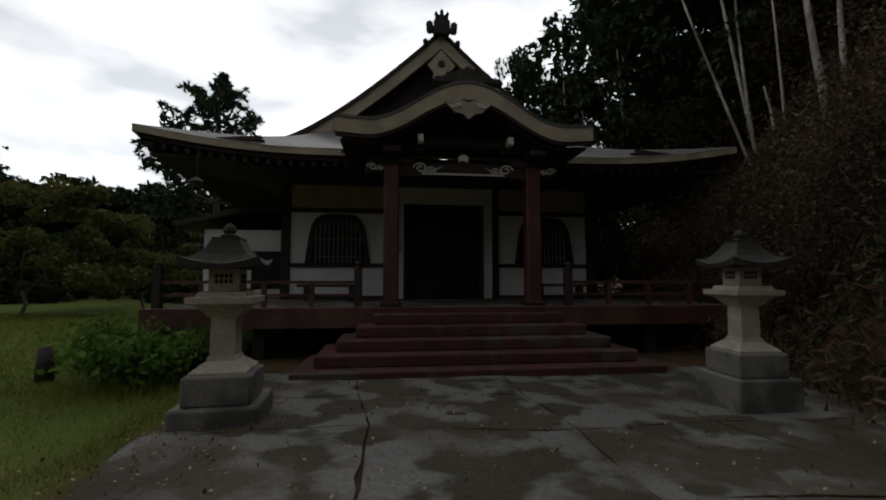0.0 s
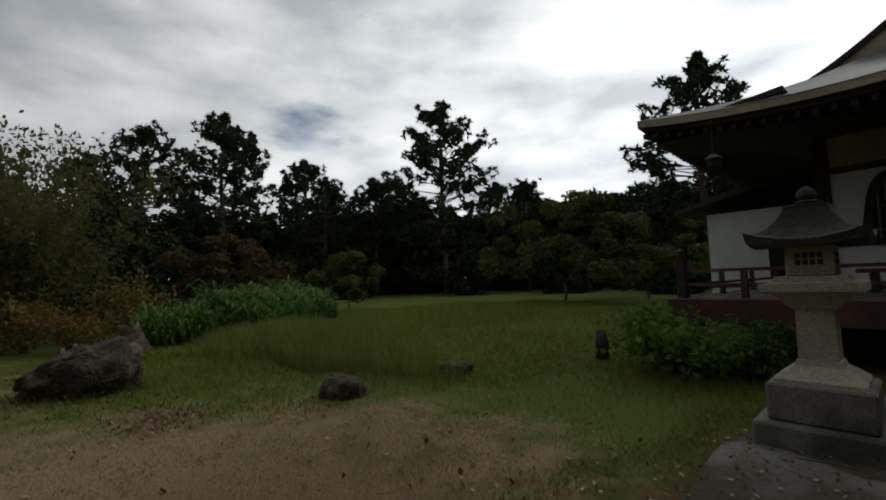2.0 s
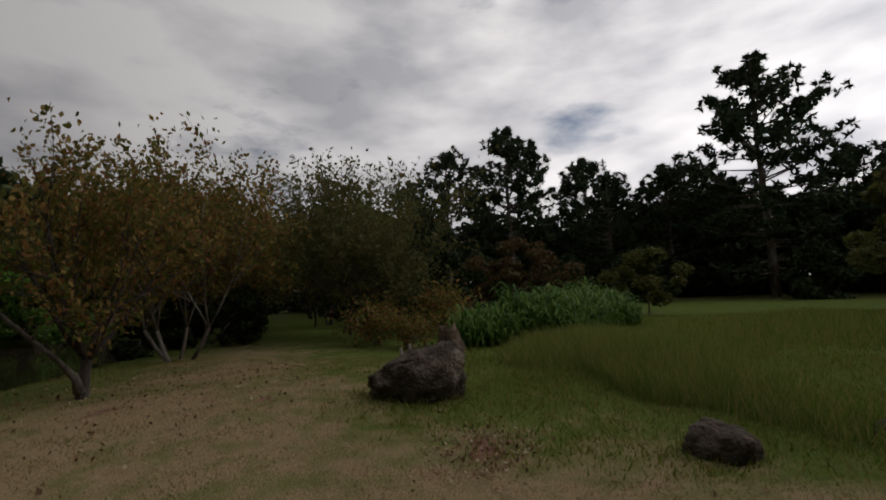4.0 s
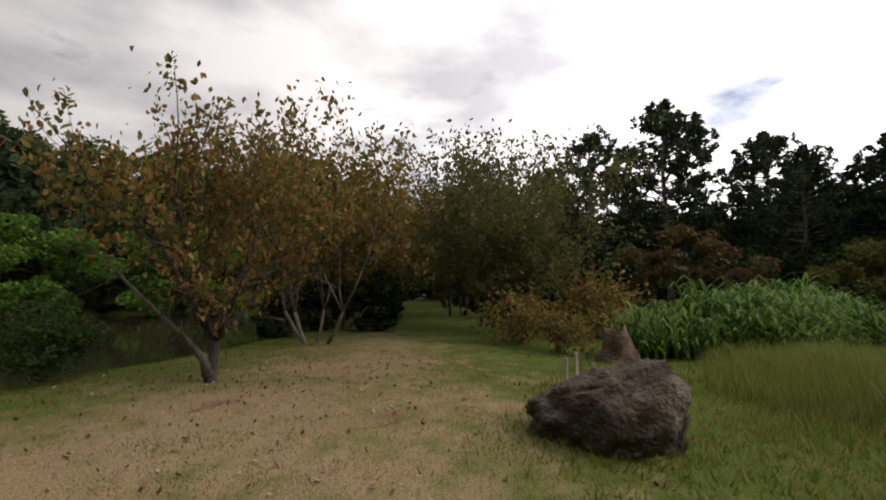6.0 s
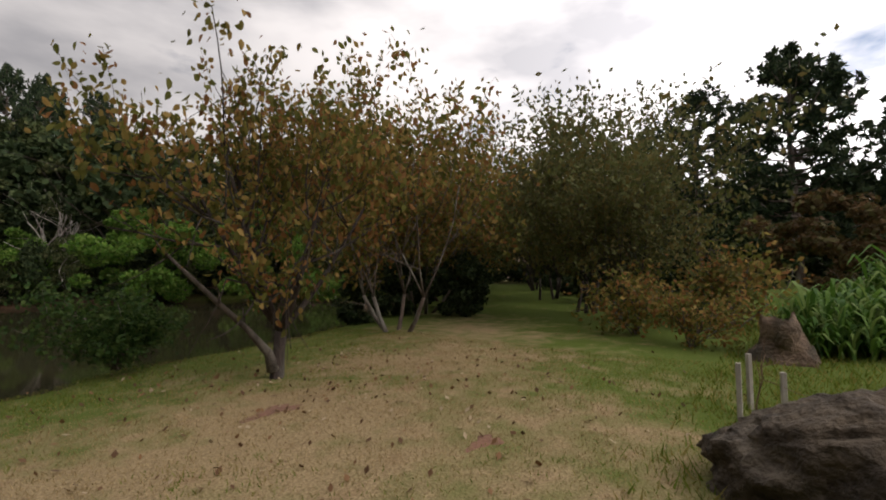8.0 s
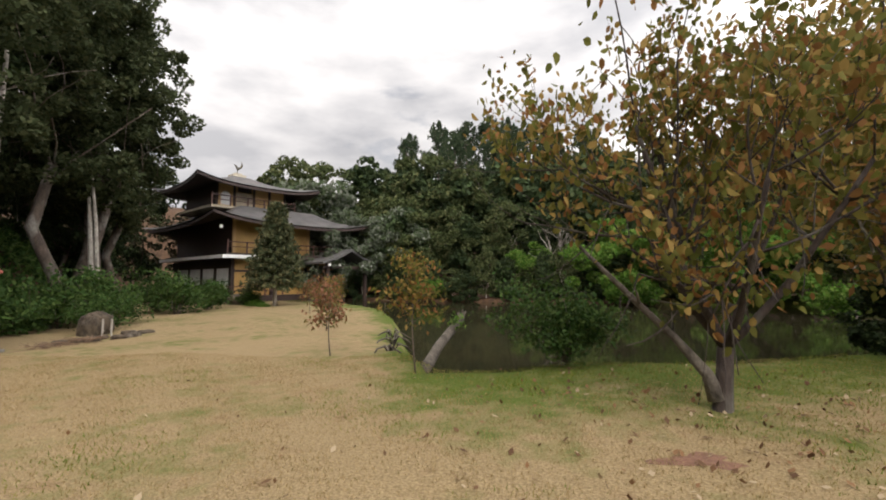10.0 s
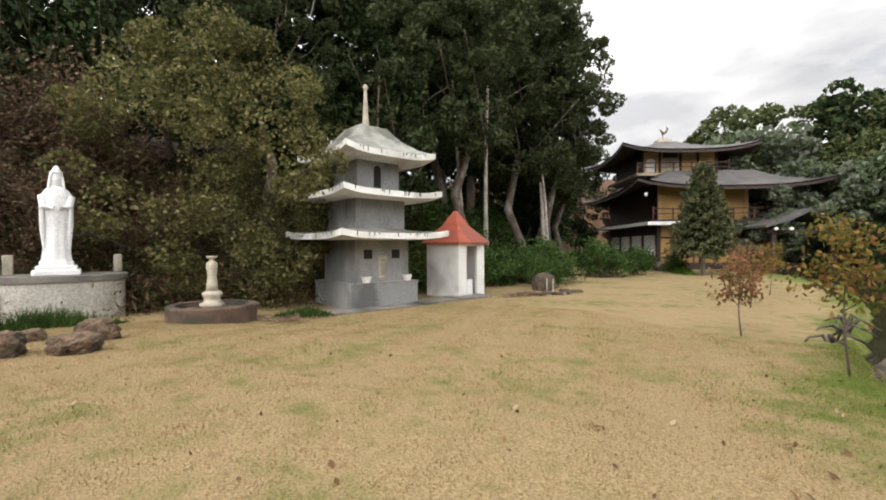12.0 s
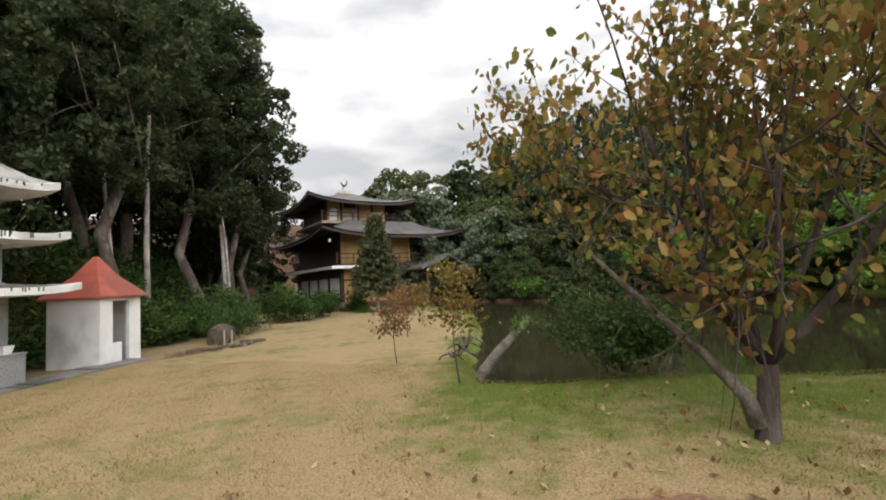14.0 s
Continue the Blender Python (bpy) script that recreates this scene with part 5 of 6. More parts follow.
def cherry(seed, h, leaf, bark, n_leaf, size, label, stems=1, spread=0.75):
    rng = np.random.default_rng(seed)
    t = plant("cherry_tree", label, "tree", "cherry trees of the avenue")
    out, tips = [], []
    for s in range(stems):
        base = np.array((rng.normal() * 0.15 * (stems > 1), rng.normal() * 0.15 * (stems > 1), -0.15))
        lean = rng.normal(size=2) * (0.10 if stems == 1 else 0.20)
        fork = base + np.array((lean[0], lean[1], 0.15 + 0.13 * h))
        r0 = (0.021 if stems == 1 else 0.016) * h / (stems ** 0.5)
        out.append(([base, base + (0, 0, 0.12), (base + fork) / 2, fork], [r0 * 1.7, r0 * 1.25, r0, r0 * 0.95]))
        k = 6 if stems == 1 else 3
        for i in range(k):
            a = math.tau * (i + rng.uniform(-0.3, 0.3)) / k
            d = np.array((math.cos(a) * spread, math.sin(a) * spread, rng.uniform(0.7, 1.5)))
            limb(rng, fork, d / np.linalg.norm(d), h * rng.uniform(0.40, 0.54), r0 * 0.50, 2, out, tips, 0.20, 6, 0.22)
    out = [o for o in out if max(p[2] for p in o[0]) < 0.95 * h]
    wood("trunk", out, bark, t)
    tips = np.array(tips)
    c = tips[rng.integers(0, len(tips), n_leaf)] + rng.normal(size=(n_leaf, 3)) * np.where(rng.uniform(size=(n_leaf, 1)) < 0.65, 0.085, 0.20) * h / 5
    c = c[(c[:, 2] > 0.13 * h) & (c[:, 2] < 0.93 * h)]
    if stems == 1:
        c = c[np.hypot(c[:, 0], c[:, 1]) < 0.10 * h + 1.2 * (c[:, 2] - 0.13 * h)]
    v, f = folded_leaves(c, size, rng) if stems == 1 else leaf_quads(c, size, rng, 1.75, 0.8, 0.1)
    from_arrays("crown", v, f, leaf, t)
    return t


def puff_tree(name, seed, h, width, leaf, bark, n_leaf, size, label, trunk_part=0.35, puffs=34, kind="round", group="", depth=2):
    """A broadleaf tree whose crown is made of uneven clumps at the ends of its limbs."""
    rng = np.random.default_rng(seed)
    t = plant(name, label, "tree", group)
    out, tips = [], []
    base, fork = np.array((0, 0, -0.3)), np.array((rng.normal() * 0.03 * h, rng.normal() * 0.03 * h, trunk_part * h))
    r0 = 0.013 * h
    out.append(([base, base * 0.5 + fork * 0.2, (base + fork) / 2 + rng.normal(size=3) * 0.02 * h, fork], [r0 * 1.3, r0 * 1.1, r0, r0 * 0.85]))
    k = 7
    for i in range(k):
        a = math.tau * (i + rng.uniform(-0.3, 0.3)) / k
        d = np.array((math.cos(a) * 0.8, math.sin(a) * 0.8, rng.uniform(0.3, 1.3)))
        limb(rng, fork * rng.uniform(0.7, 1.0), d / np.linalg.norm(d), (h - fork[2]) * rng.uniform(0.40, 0.58), r0 * 0.22, depth - 1, out, tips, 0.25, 3, 0.1)
    out = out[:1] + [o for o in out[1:] if max(p[2] for p in o[0]) < 0.96 * h and max(math.hypot(p[0], p[1]) for p in o[0]) < 0.46 * width]
    wood("trunk", out, bark, t, 7, 0.008)
    cen = np.empty((puffs, 3))
    for i in range(puffs):
        a, u = rng.uniform(0, math.tau), rng.uniform(0, 1) ** 0.6
        zz = rng.uniform(0.0, 1.0)
        prof = math.sin(math.pi * (0.12 + 0.82 * zz)) ** 0.7 if kind == "round" else (1 - zz) ** 0.8 + 0.12
        cen[i] = (math.cos(a) * u * prof * width / 2, math.sin(a) * u * prof * width / 2, h * (trunk_part * 0.8 + (0.97 - trunk_part * 0.8) * zz))
    rad = rng.uniform(0.09, 0.19, puffs) * min(h, width) * (0.8 if kind == "round" else 0.6) * (36 / puffs) ** 0.35
    i = rng.integers(0, puffs, n_leaf)
    o = rng.normal(size=(n_leaf, 3))
    o /= np.linalg.norm(o, axis=1, keepdims=True)
    c = cen[i] + o * (rad[i] * rng.uniform(0.45, 1.12, n_leaf) ** 0.6)[:, None] * np.array((1, 1, 0.75))
    v, f = leaf_quads(c, size, rng, 1.6, 0.2, 0.5)
    from_arrays("crown", v, f, leaf, t)
    return t


def pine(seed, h, width, label, low=0.3, whorls=17):
    """A tall pine: straight stem, whorls of rising limbs, and spiky tufts of needles towards their ends."""
    rng = np.random.default_rng(seed)
    t = plant("pine_tree", label, "tree", "pines round the meadow")
    out = [([(0, 0, -0.4), (rng.normal() * 0.1, 0, h * 0.3), (rng.normal() * 0.15, rng.normal() * 0.15, h * 0.65), (0, 0, h * 0.98)], [0.018 * h, 0.014 * h, 0.009 * h, 0.003 * h])]
    tufts = []
    for i in range(whorls):
        f = i / (whorls - 1)
        for k in range(rng.integers(5, 8)):
            z = h * (low + (0.95 - low) * f) + rng.normal() * 0.012 * h
            w = width / 2 * (1 - f ** 2.3) ** 0.62 * min(1, 0.66 + 1.5 * f) * rng.uniform(0.62, 1.08) + 0.012 * h
            a = rng.uniform(0, math.tau)
            rise = (0.12 + 0.55 * f) * w
            s, e = np.array((0, 0, z)), np.array((math.cos(a) * w, math.sin(a) * w, z + rise))
            mid = (s + e) / 2 - np.array((0, 0, 0.10 * w))
            out.append(([s, mid, e], [0.0042 * h, 0.003 * h, 0.0012 * h]))
            for q in range(3 + int(11 * w / (width / 2))):
                g = rng.uniform(0.35, 1.04) ** 0.8
                p = mid + (e - mid) * (2 * g - 1) if g > 0.5 else s + (mid - s) * 2 * g
                tufts.append(p + rng.normal(size=3) * np.array((0.020, 0.020, 0.013)) * h)
    tufts.extend(np.array((0, 0, h * rng.uniform(0.90, 1.0))) + rng.normal(size=3) * 0.010 * h for _ in range(8))
    wood("trunk", out, M["bark"], t, 6)
    tufts = np.array(tufts)
    n = 16
    base = np.repeat(tufts, n, axis=0)
    d = rng.normal(size=(len(base), 3)) + np.array((0, 0, 0.55))
    d /= np.linalg.norm(d, axis=1, keepdims=True)
    ln = (0.026 * h * rng.uniform(0.7, 1.25, len(base)))[:, None]
    sd = np.cross(d, rng.normal(size=d.shape))
    sd /= np.linalg.norm(sd, axis=1, keepdims=True)
    sd *= 0.0036 * h
    v = np.stack((base - sd, base + d * ln * 0.5 - sd * 1.5, base + d * ln, base + d * ln * 0.5 + sd * 1.5), 1).reshape(-1, 3)
    from_arrays("crown", v, np.arange(len(v)).reshape(-1, 4), M["lf_pine"], t)
    return t


def bush(name, seed, h, width, leaf, n_leaf, size, label, long=1.6, base=0.0):
    rng = np.random.default_rng(seed)
    t = plant(name, label, "bush")
    out, tips = [], []
    for i in range(9):
        a = math.tau * i / 9 + rng.uniform(-0.3, 0.3)
        d = np.array((math.cos(a) * width / h * 0.45, math.sin(a) * width / h * 0.45, 1.0))
        limb(rng, (rng.normal() * 0.05, rng.normal() * 0.05, -0.05), d / np.linalg.norm(d), h * rng.uniform(0.55, 0.85), 0.012 + 0.006 * h, 1, out, tips, 0.25, 4, 0.1)
    wood("branchwork", out, M["bark"], t, 5)
    tips = np.array(tips)
    c = tips[rng.integers(0, len(tips), n_leaf)] + rng.normal(size=(n_leaf, 3)) * np.array((width * 0.09, width * 0.09, h * 0.09))
    c = c[c[:, 2] > base]
    v, f = leaf_quads(c, size, rng, long, 0.2, 0.3)
    from_arrays("foliage", v, f, leaf, t)
    return t


def sapling(seed, h, leaf, n_leaf, size, label, low):
    """A young tree: one thin bent stem with a few whippy side shoots and hanging leaves."""
    rng = np.random.default_rng(seed)
    t = plant("sapling", label, "sapling", "saplings on the lawn")
    stem_ = [np.array((0.03 * math.sin(3 * f) * h, 0.02 * math.sin(5 * f) * h, h * f - 0.05)) for f in np.linspace(0, 1, 7)]
    part("stem", tube(bmesh.new(), [tuple(p) for p in stem_], [0.016 * (1 - 0.75 * f) for f in np.linspace(0, 1, 7)], 7), M["bark"], t, smooth=True)
    tips = list(stem_[3:])
    for k in range(11):
        f = rng.uniform(low, 0.95)
        p = np.array((0.03 * math.sin(3 * f) * h, 0.02 * math.sin(5 * f) * h, h * f - 0.05))
        a, ln = k * 2.4 + rng.uniform(-0.4, 0.4), h * rng.uniform(0.18, 0.34) * (1.15 - 0.5 * f)
        q = [p, p + np.array((math.cos(a) * 0.5, math.sin(a) * 0.5, 0.42)) * ln, p + np.array((math.cos(a), math.sin(a), 0.55)) * ln]
        part("shoot", tube(bmesh.new(), [tuple(v) for v in q], [0.007, 0.005, 0.002], 5), M["bark"], t, smooth=True)
        tips += [q[1], q[1] * 0.5 + q[2] * 0.5, q[2]]
    tips = np.array(tips)
    c = tips[rng.integers(0, len(tips), n_leaf)] + rng.normal(size=(n_leaf, 3)) * np.array((0.055, 0.055, 0.06)) * h
    v, f = leaf_quads(c[c[:, 2] > low * h * 0.75], size, rng, 2.0, 1.0, 0.1)
    from_arrays("foliage", v, f, leaf, t)
    return t


def put(ob, x, y, s=1.0, turn=0.0, sz=None, dz=0.0):
    """Sets a thing on the ground, scaled and turned."""
    ob.matrix_basis = pose(x, y, gz(x, y) + dz, 0, 0, turn) @ Matrix.Diagonal((s, s, sz or s, 1))
    return ob


def again(ob, x, y, s=1.0, turn=0.0, sz=None, dz=0.0):
    m = pose(x, y, gz(x, y) + dz, 0, 0, turn)
    c = copy_thing(ob, m)
    c.matrix_basis = m @ Matrix.Diagonal((s, s, sz or s, 1))
    return c


R = random.Random(11)

HEDGE = []
# the cherry by the pond and the avenue behind it
pond_cherry = put(cherry(3, 5.5, M["lf_cherry"], M["darkbark"], 6200, 0.078, "autumn cherry tree with brown and yellow-green leaves by the pond", 1, 0.85), -8.1, -6.3, 0.66, 215, 0.81)
ch2 = put(cherry(8, 5.6, M["lf_cherry"], M["bark"], 13500, 0.08, "many-stemmed cherry tree turning brown in the avenue", 4, 0.55), -12.0, -8.0, 1.0, 0, 1.06)
for x, y, s, r in ((-15.8, -10.4, 1.05, 70), (-20.3, -13.4, 1.15, 160), (-25.5, -16.8, 1.25, 250), (-31, -20.5, 1.3, 20)):
    again(ch2, x, y, s, r, s * 1.04)
ch3 = put(cherry(12, 6.2, M["lf_cherry2"], M["darkbark"], 12500, 0.085, "grey-green cherry tree at the edge of the avenue", 5), -18.3, -6.0, 1.1, 0, 1.2)
for x, y, s, r in ((-15.9, -4.3, 0.74, 200), (-23.0, -9.3, 1.15, 80), (-28.5, -13.0, 1.2, 310), (-34, -16, 1.2, 140)):
    again(ch3, x, y, s, r)
for x, y, s in ((-14.5, -10.6, 0.2), (-17, -12.2, 0.24), (-19.5, -14.2, 0.26), (-22.5, -16, 0.28), (-25.5, -18.3, 0.3), (-29, -20.5, 0.32), (-33, -23, 0.36), (-22, -7, 0.2), (-25.5, -9.5, 0.24), (-29, -12, 0.26), (-33, -14, 0.3), (-37, -17, 0.34), (-38.5, -21.5, 0.34), (-12.8, -10.3, 0.16), (-15.6, -8.9, 0.22), (-18.2, -10.6, 0.24), (-21, -12.4, 0.26), (-24, -14.4, 0.28), (-20.2, -4.6, 0.24), (-18.6, -3.4, 0.2), (-23.5, -6.0, 0.3), (-27, -8.0, 0.3)):
    HEDGE.append((x, y, s))
# shrubby end of the avenue
b = put(bush("shrub", 5, 1.5, 1.7, M["lf_cherry"], 1500, 0.07, "half-bare shrub with rusty leaves"), -14.3, -3.6, 1.0)
again(b, -13.4, -2.5, 0.75, 120), again(b, -16.5, -2.2, 1.3, 200)

# pines
p1 = put(pine(21, 18.5, 11.5, "tall dark pine standing over the meadow", 0.10), -41.1, 19.9, 1.07, 0)
p2 = put(pine(22, 17, 8.8, "tall dark pine with an open pointed crown", 0.16), -49.4, -0.5, 1.12, 30)
p3 = put(pine(23, 16, 9.6, "tall dark pine with a broad ragged crown", 0.16), -46.8, -7.0, 1.0, 60)
for src, x, y, s in ((p2, -56, 8.1, 1.0), (p3, -62.3, 12.9, 0.9), (p3, -58.3, 20.1, 0.98), (p2, -52, 33.1, 0.9), (p3, -51.8, 37, 0.9), (p2, -61.9, 60.7, 0.98), (p2, -50.5, 53.6, 0.86),
                     (p3, -43.6, 51.6, 0.86), (p3, -37.8, 48.6, 0.75), (p1, -24.2, 36.1, 1.05), (p3, -47, 9, 0.80), (p2, -34, 47, 0.70), (p3, -28, 44, 0.78), (p2, -55, -13, 0.95), (p3, -38, 28, 0.72), (p2, -46, 14, 0.75)):
    again(src, x, y, s * R.uniform(0.96, 1.04), R.uniform(0, 360))

# broadleaf kinds used round the place
dk = put(puff_tree("broadleaf_tree", 31, 10, 9, M["lf_dark"], M["bark"], 5200, 0.36, "dense dark evergreen tree", 0.22, 40, group="trees of the woods"), -50.3, -9.8, 1.0)
gn = put(puff_tree("broadleaf_tree", 32, 11, 8.5, M["lf_bank"], M["palebark"], 7500, 0.25, "green broadleaf tree of the pond's far bank", 0.3, 80, group="trees of the woods"), 4.0, -42.7, 0.8)
sv = put(puff_tree("broadleaf_tree", 33, 9, 8, M["lf_silver"], M["palebark"], 7500, 0.24, "silvery-leaved tree behind the pavilion", 0.3, 36, group="trees of the woods"), 8.9, -41.2, 1.1)
dn = put(puff_tree("broadleaf_tree", 40, 10, 8, M["lf_dark"], M["bark"], 12000, 0.155, "dense dark tree of the hillside wood", 0.18, 130, group="trees of the woods"), 12, -6, 1.0)
tall = put(puff_tree("tall_tree", 34, 17, 7.5, M["lf_feather"], M["bark"], 22000, 0.135, "tall slender feathery-leaved tree on the hillside", 0.34, 170, group="trees of the woods"), 9.9, -13.0, 1.0, 0)
big = put(puff_tree("broadleaf_tree", 35, 6.0, 10.5, M["lf_olive"], M["bark"], 9000, 0.16, "low spreading green tree at the meadow's edge", 0.18, 44), -19.3, 16.6, 0.95)
again(big, -18.5, 22, 0.8, 140)
put(puff_tree("broadleaf_tree", 36, 4.6, 8.5, M["lf_rust"], M["bark"], 6000, 0.17, "low domed tree with rust-brown leaves", 0.15, 36), -30.5, 0.8, 1.0)
put(puff_tree("broadleaf_tree", 37, 3.0, 3.6, M["lf_olive"], M["bark"], 3500, 0.13, "small rounded meadow tree", 0.3, 22), -25.5, 6.5, 1.05)
for x, y, s in HEDGE:
    again(dk, x, y, s, R.uniform(0, 360), s * 0.9, dz=-0.25)
# dark wood that closes the meadow
for i in range(44):
    a = radians(88 + 118 * i / 43)
    d = 56 + R.uniform(-4, 7)
    again(dk, -3 + d * math.cos(a), d * math.sin(a) * 0.95, R.uniform(1.0, 1.3), R.uniform(0, 360), R.uniform(1.05, 1.3), dz=-1.9)
for x, y, s in ((-30, 26, 0.55), (-36, 20, 0.5), (-40, 10, 0.55), (-39, 4, 0.5), (-38, -3, 0.55), (-33, 30, 0.6), (-27, 33, 0.55), (-21, 28, 0.5), (-44, -12, 0.8), (-42, -19, 0.9), (-44, -25, 1.0)):
    again(dk, x, y, s, R.uniform(0, 360), dz=-1.2)
# trees behind the temple and on the hill beside it
for x, y, s in ((-4, 34, 0.8), (4.4, 31, 1.5), (6.6, 29, 1.85), (5.2, 25.5, 0.85), (6.8, 24, 0.9), (4.6, 27.5, 0.8), (9, 27, 1.9), (12.5, 24, 1.9), (9.5, 22, 1.3), (8.8, 23, 0.7), (10.6, 21, 0.8), (13.5, 17.5, 0.9), (13.5, 6.5, 0.7), (16, 14, 1.1), (16, 9, 0.9), (18, 18, 1.3), (20, 10, 1.2), (16, 4, 1.0), (21, 3, 1.2), (13, 26, 1.2), (19, 26, 1.3)):
    again(dn, x, y, s, R.uniform(0, 360))
# woods on the slope behind the monument
for x, y, s in ((14.5, 2.0, 1.1), (13, -2, 0.95), (15, -5, 1.2), (14, -10, 1.1), (18, -8, 1.3), (13.5, -14, 1.0), (17, -14, 1.3), (16, -19, 1.1), (20, -20, 1.3), (19, -25, 1.1), (23, -26, 1.2), (22, -2, 1.3), (24, -14, 1.4), (27, -22, 1.4), (10.6, -9.5, 0.7), (19.5, -27.0, 0.75), (22, -29.0, 0.8), (25, -32, 0.9), (24, -37, 1.0)):
    again(dn, x, y, s, R.uniform(0, 360), s * R.uniform(1.0, 1.3))
for x, y, s in ((12, -18.5, 1.02), (13.4, -21.6, 1.12), (15.0, -24.6, 1.0), (10.4, -9.6, 0.85), (10, -4.7, 0.78), (16, -23, 1.1), (12.5, -13.6, 0.98), (14.5, -16.5, 1.05), (14.5, 0.0, 0.8)):
    again(tall, x, y, s, R.uniform(0, 360))
put(puff_tree("broadleaf_tree", 38, 9.3, 8.4, M["lf_spread"], M["darkbark"], 30000, 0.085, "spreading pale olive-green tree beside the monument", 0.16, 110), 7.6, -3.1, 0.95, 25, dz=-0.6)
# far bank of the pond
for i in range(34):
    x = -46 + 2.0 * i + R.uniform(-1, 1)
    y = -40.5 + R.uniform(-3.5, 1.0) - max(0, x - 4) * 0.2
    again(gn if i % 3 else dk, x, y, R.uniform(0.5, 0.78), R.uniform(0, 360))
for i in range(24):
    x = -46 + 2.9 * i + R.uniform(-1, 1)
    again(dk if i % 2 else gn, x, -51 + R.uniform(-4, 4), R.uniform(0.95, 1.25), R.uniform(0, 360))
for x, y, s in ((4.6, -38.5, 0.75), (7.2, -36.5, 0.7), (2.2, -40.2, 0.8), (12.5, -43, 1.1), (16, -45, 1.1), (18.5, -41, 1.0)):
    again(sv, x, y, s, R.uniform(0, 360))
for x, y, s in ((0.4, -60, 1.0), (-3.2, -60.5, 1.0), (-6.2, -61, 1.04), (-9, -62, 1.02), (-11.5, -59, 0.95), (-14.5, -60, 0.95), (-2, -56, 0.9), (-8, -55, 0.88), (-13, -54, 0.85), (-18, -56, 0.9), (4, -57, 0.9)):
    again(p2, x, y, s * 0.62, R.uniform(0, 360), s * 1.08)
# low growth hanging over the far shore
for i in range(22):
    x = -24 + 1.5 * i + R.uniform(-0.5, 0.5)
    y = -37.4 - 1.5 * math.sin(x * 0.21) + 0.55 * min(max(-x - 9, 0), 22)
    again(dk if i % 2 else gn, x, y, R.uniform(0.26, 0.38), R.uniform(0, 360), R.uniform(0.26, 0.42), dz=-0.7)
# leafy bank left of the avenue
wl_ = put(puff_tree("willow", 39, 6.0, 8.0, M["lf_bright"], M["bark"], 9000, 0.16, "bright green willow-like tree across the pond's arm", 0.15, 36), -14.5, -31.5, 1.0)
again(wl_, -20, -27.5, 1.0, 90), again(wl_, -9.5, -37.5, 0.7, 200), again(dk, -14.7, -37, 1.1, 30), again(gn, -25, -27, 0.8, 30), again(dk, -24, -33, 1.1, 60), again(dk, -31, -27, 0.9, 10)

# conical tree before the pavilion
con = plant("conifer", "small conical conifer with layered branches", "tree")
rng = np.random.default_rng(51)
out = [([(0, 0, -0.2), (0, 0, 2.5), (0, 0, 6.3)], [0.13, 0.09, 0.02])]
cl = []
for i in range(120):
    f = i / 120
    zc, w = 1.2 + 5.0 * f, 2.0 * (1 - f) ** 0.85 * rng.uniform(0.7, 1.05) + 0.1
    a = i * 2.4
    e = np.array((math.cos(a) * w, math.sin(a) * w, zc - 0.12 * w))
    out.append(([(0, 0, zc), tuple(e)], [0.03, 0.008]))
    for g in (0.45, 0.7, 0.95):
        cl.append(np.array((e[0] * g, e[1] * g, zc - 0.12 * w * g)))
wood("trunk", out, M["palebark"], con, 6)
cl = np.array(cl)
c = cl[rng.integers(0, len(cl), 15000)] + rng.normal(size=(15000, 3)) * np.array((0.17, 0.17, 0.09))
v, f = leaf_quads(c, 0.11, rng, 2.2, 0.2, 0.6)
from_arrays("crown", v, f, M["lf_conifer"], con)
put(con, 6.9, -27.4, 1.0)

# leafless pale tree on the far bank
bt = plant("bare_tree", "pale leafless tree on the pond's far bank", "tree")
out, tips = [], []
for k in range(4):
    limb(np.random.default_rng(300 + k), (0, 0, 0), (0.25 * math.cos(k * 1.6), 0.25 * math.sin(k * 1.6), 0.93), 3.4, 0.10, 2, out, tips, 0.3, 4, 0.2)
wood("branchwork", out, M["palebark"], bt, 6)
put(bt, -11.3, -36.5, 1.25, 0, dz=0.3)
# bushes and saplings on the lawn
put(bush("round_bush", 61, 1.5, 2.1, M["lf_green"], 5200, 0.06, "dense dark green bush at the pond's edge"), -7.2, -9.2, 0.84, dz=0.1)
s1 = put(sapling(62, 1.42, M["lf_red"], 620, 0.045, "young tree with reddish leaves on the lawn", 0.36), -2.73, -10.70)
s2 = put(sapling(63, 1.72, M["lf_cherry"], 900, 0.042, "young cherry sapling with yellow-green leaves", 0.34), -4.85, -8.55)
again(s1, -1.2, -14.5, 1.1, 90), again(s2, -0.2, -18.0, 0.9, 140), again(s1, 2.0, -21.0, 1.0, 10)
g1 = put(bush("shrub", 64, 1.3, 1.9, M["lf_green"], 2600, 0.08, "green shrub at the wood's edge"), 8.2, -20.7, 1.1)
for x, y, s in ((7.2, -16.2, 0.9), (8.4, -15.2, 1.1), (9.3, -17.2, 1.3), (8.2, -13.2, 1.0), (9.8, -21.5, 1.3), (8.6, -23.5, 1.0), (8.9, -12.3, 1.1), (9.0, -28.3, 0.7), (11.5, -28.5, 1.0), (6.3, -14.6, 0.75)):
    again(g1, x, y, s, R.uniform(0, 360))
put(bush("shrub", 65, 1.0, 2.2, M["lf_bright"], 3600, 0.07, "leafy bright green shrub beside the veranda", base=0.02), -5.3, 6.9, 1.0)
for x, y, s in ((-4.6, 7.6, 0.8), (-5.8, 7.5, 0.75)):
    again(g1, x, y, s * 0.65, R.uniform(0, 360))
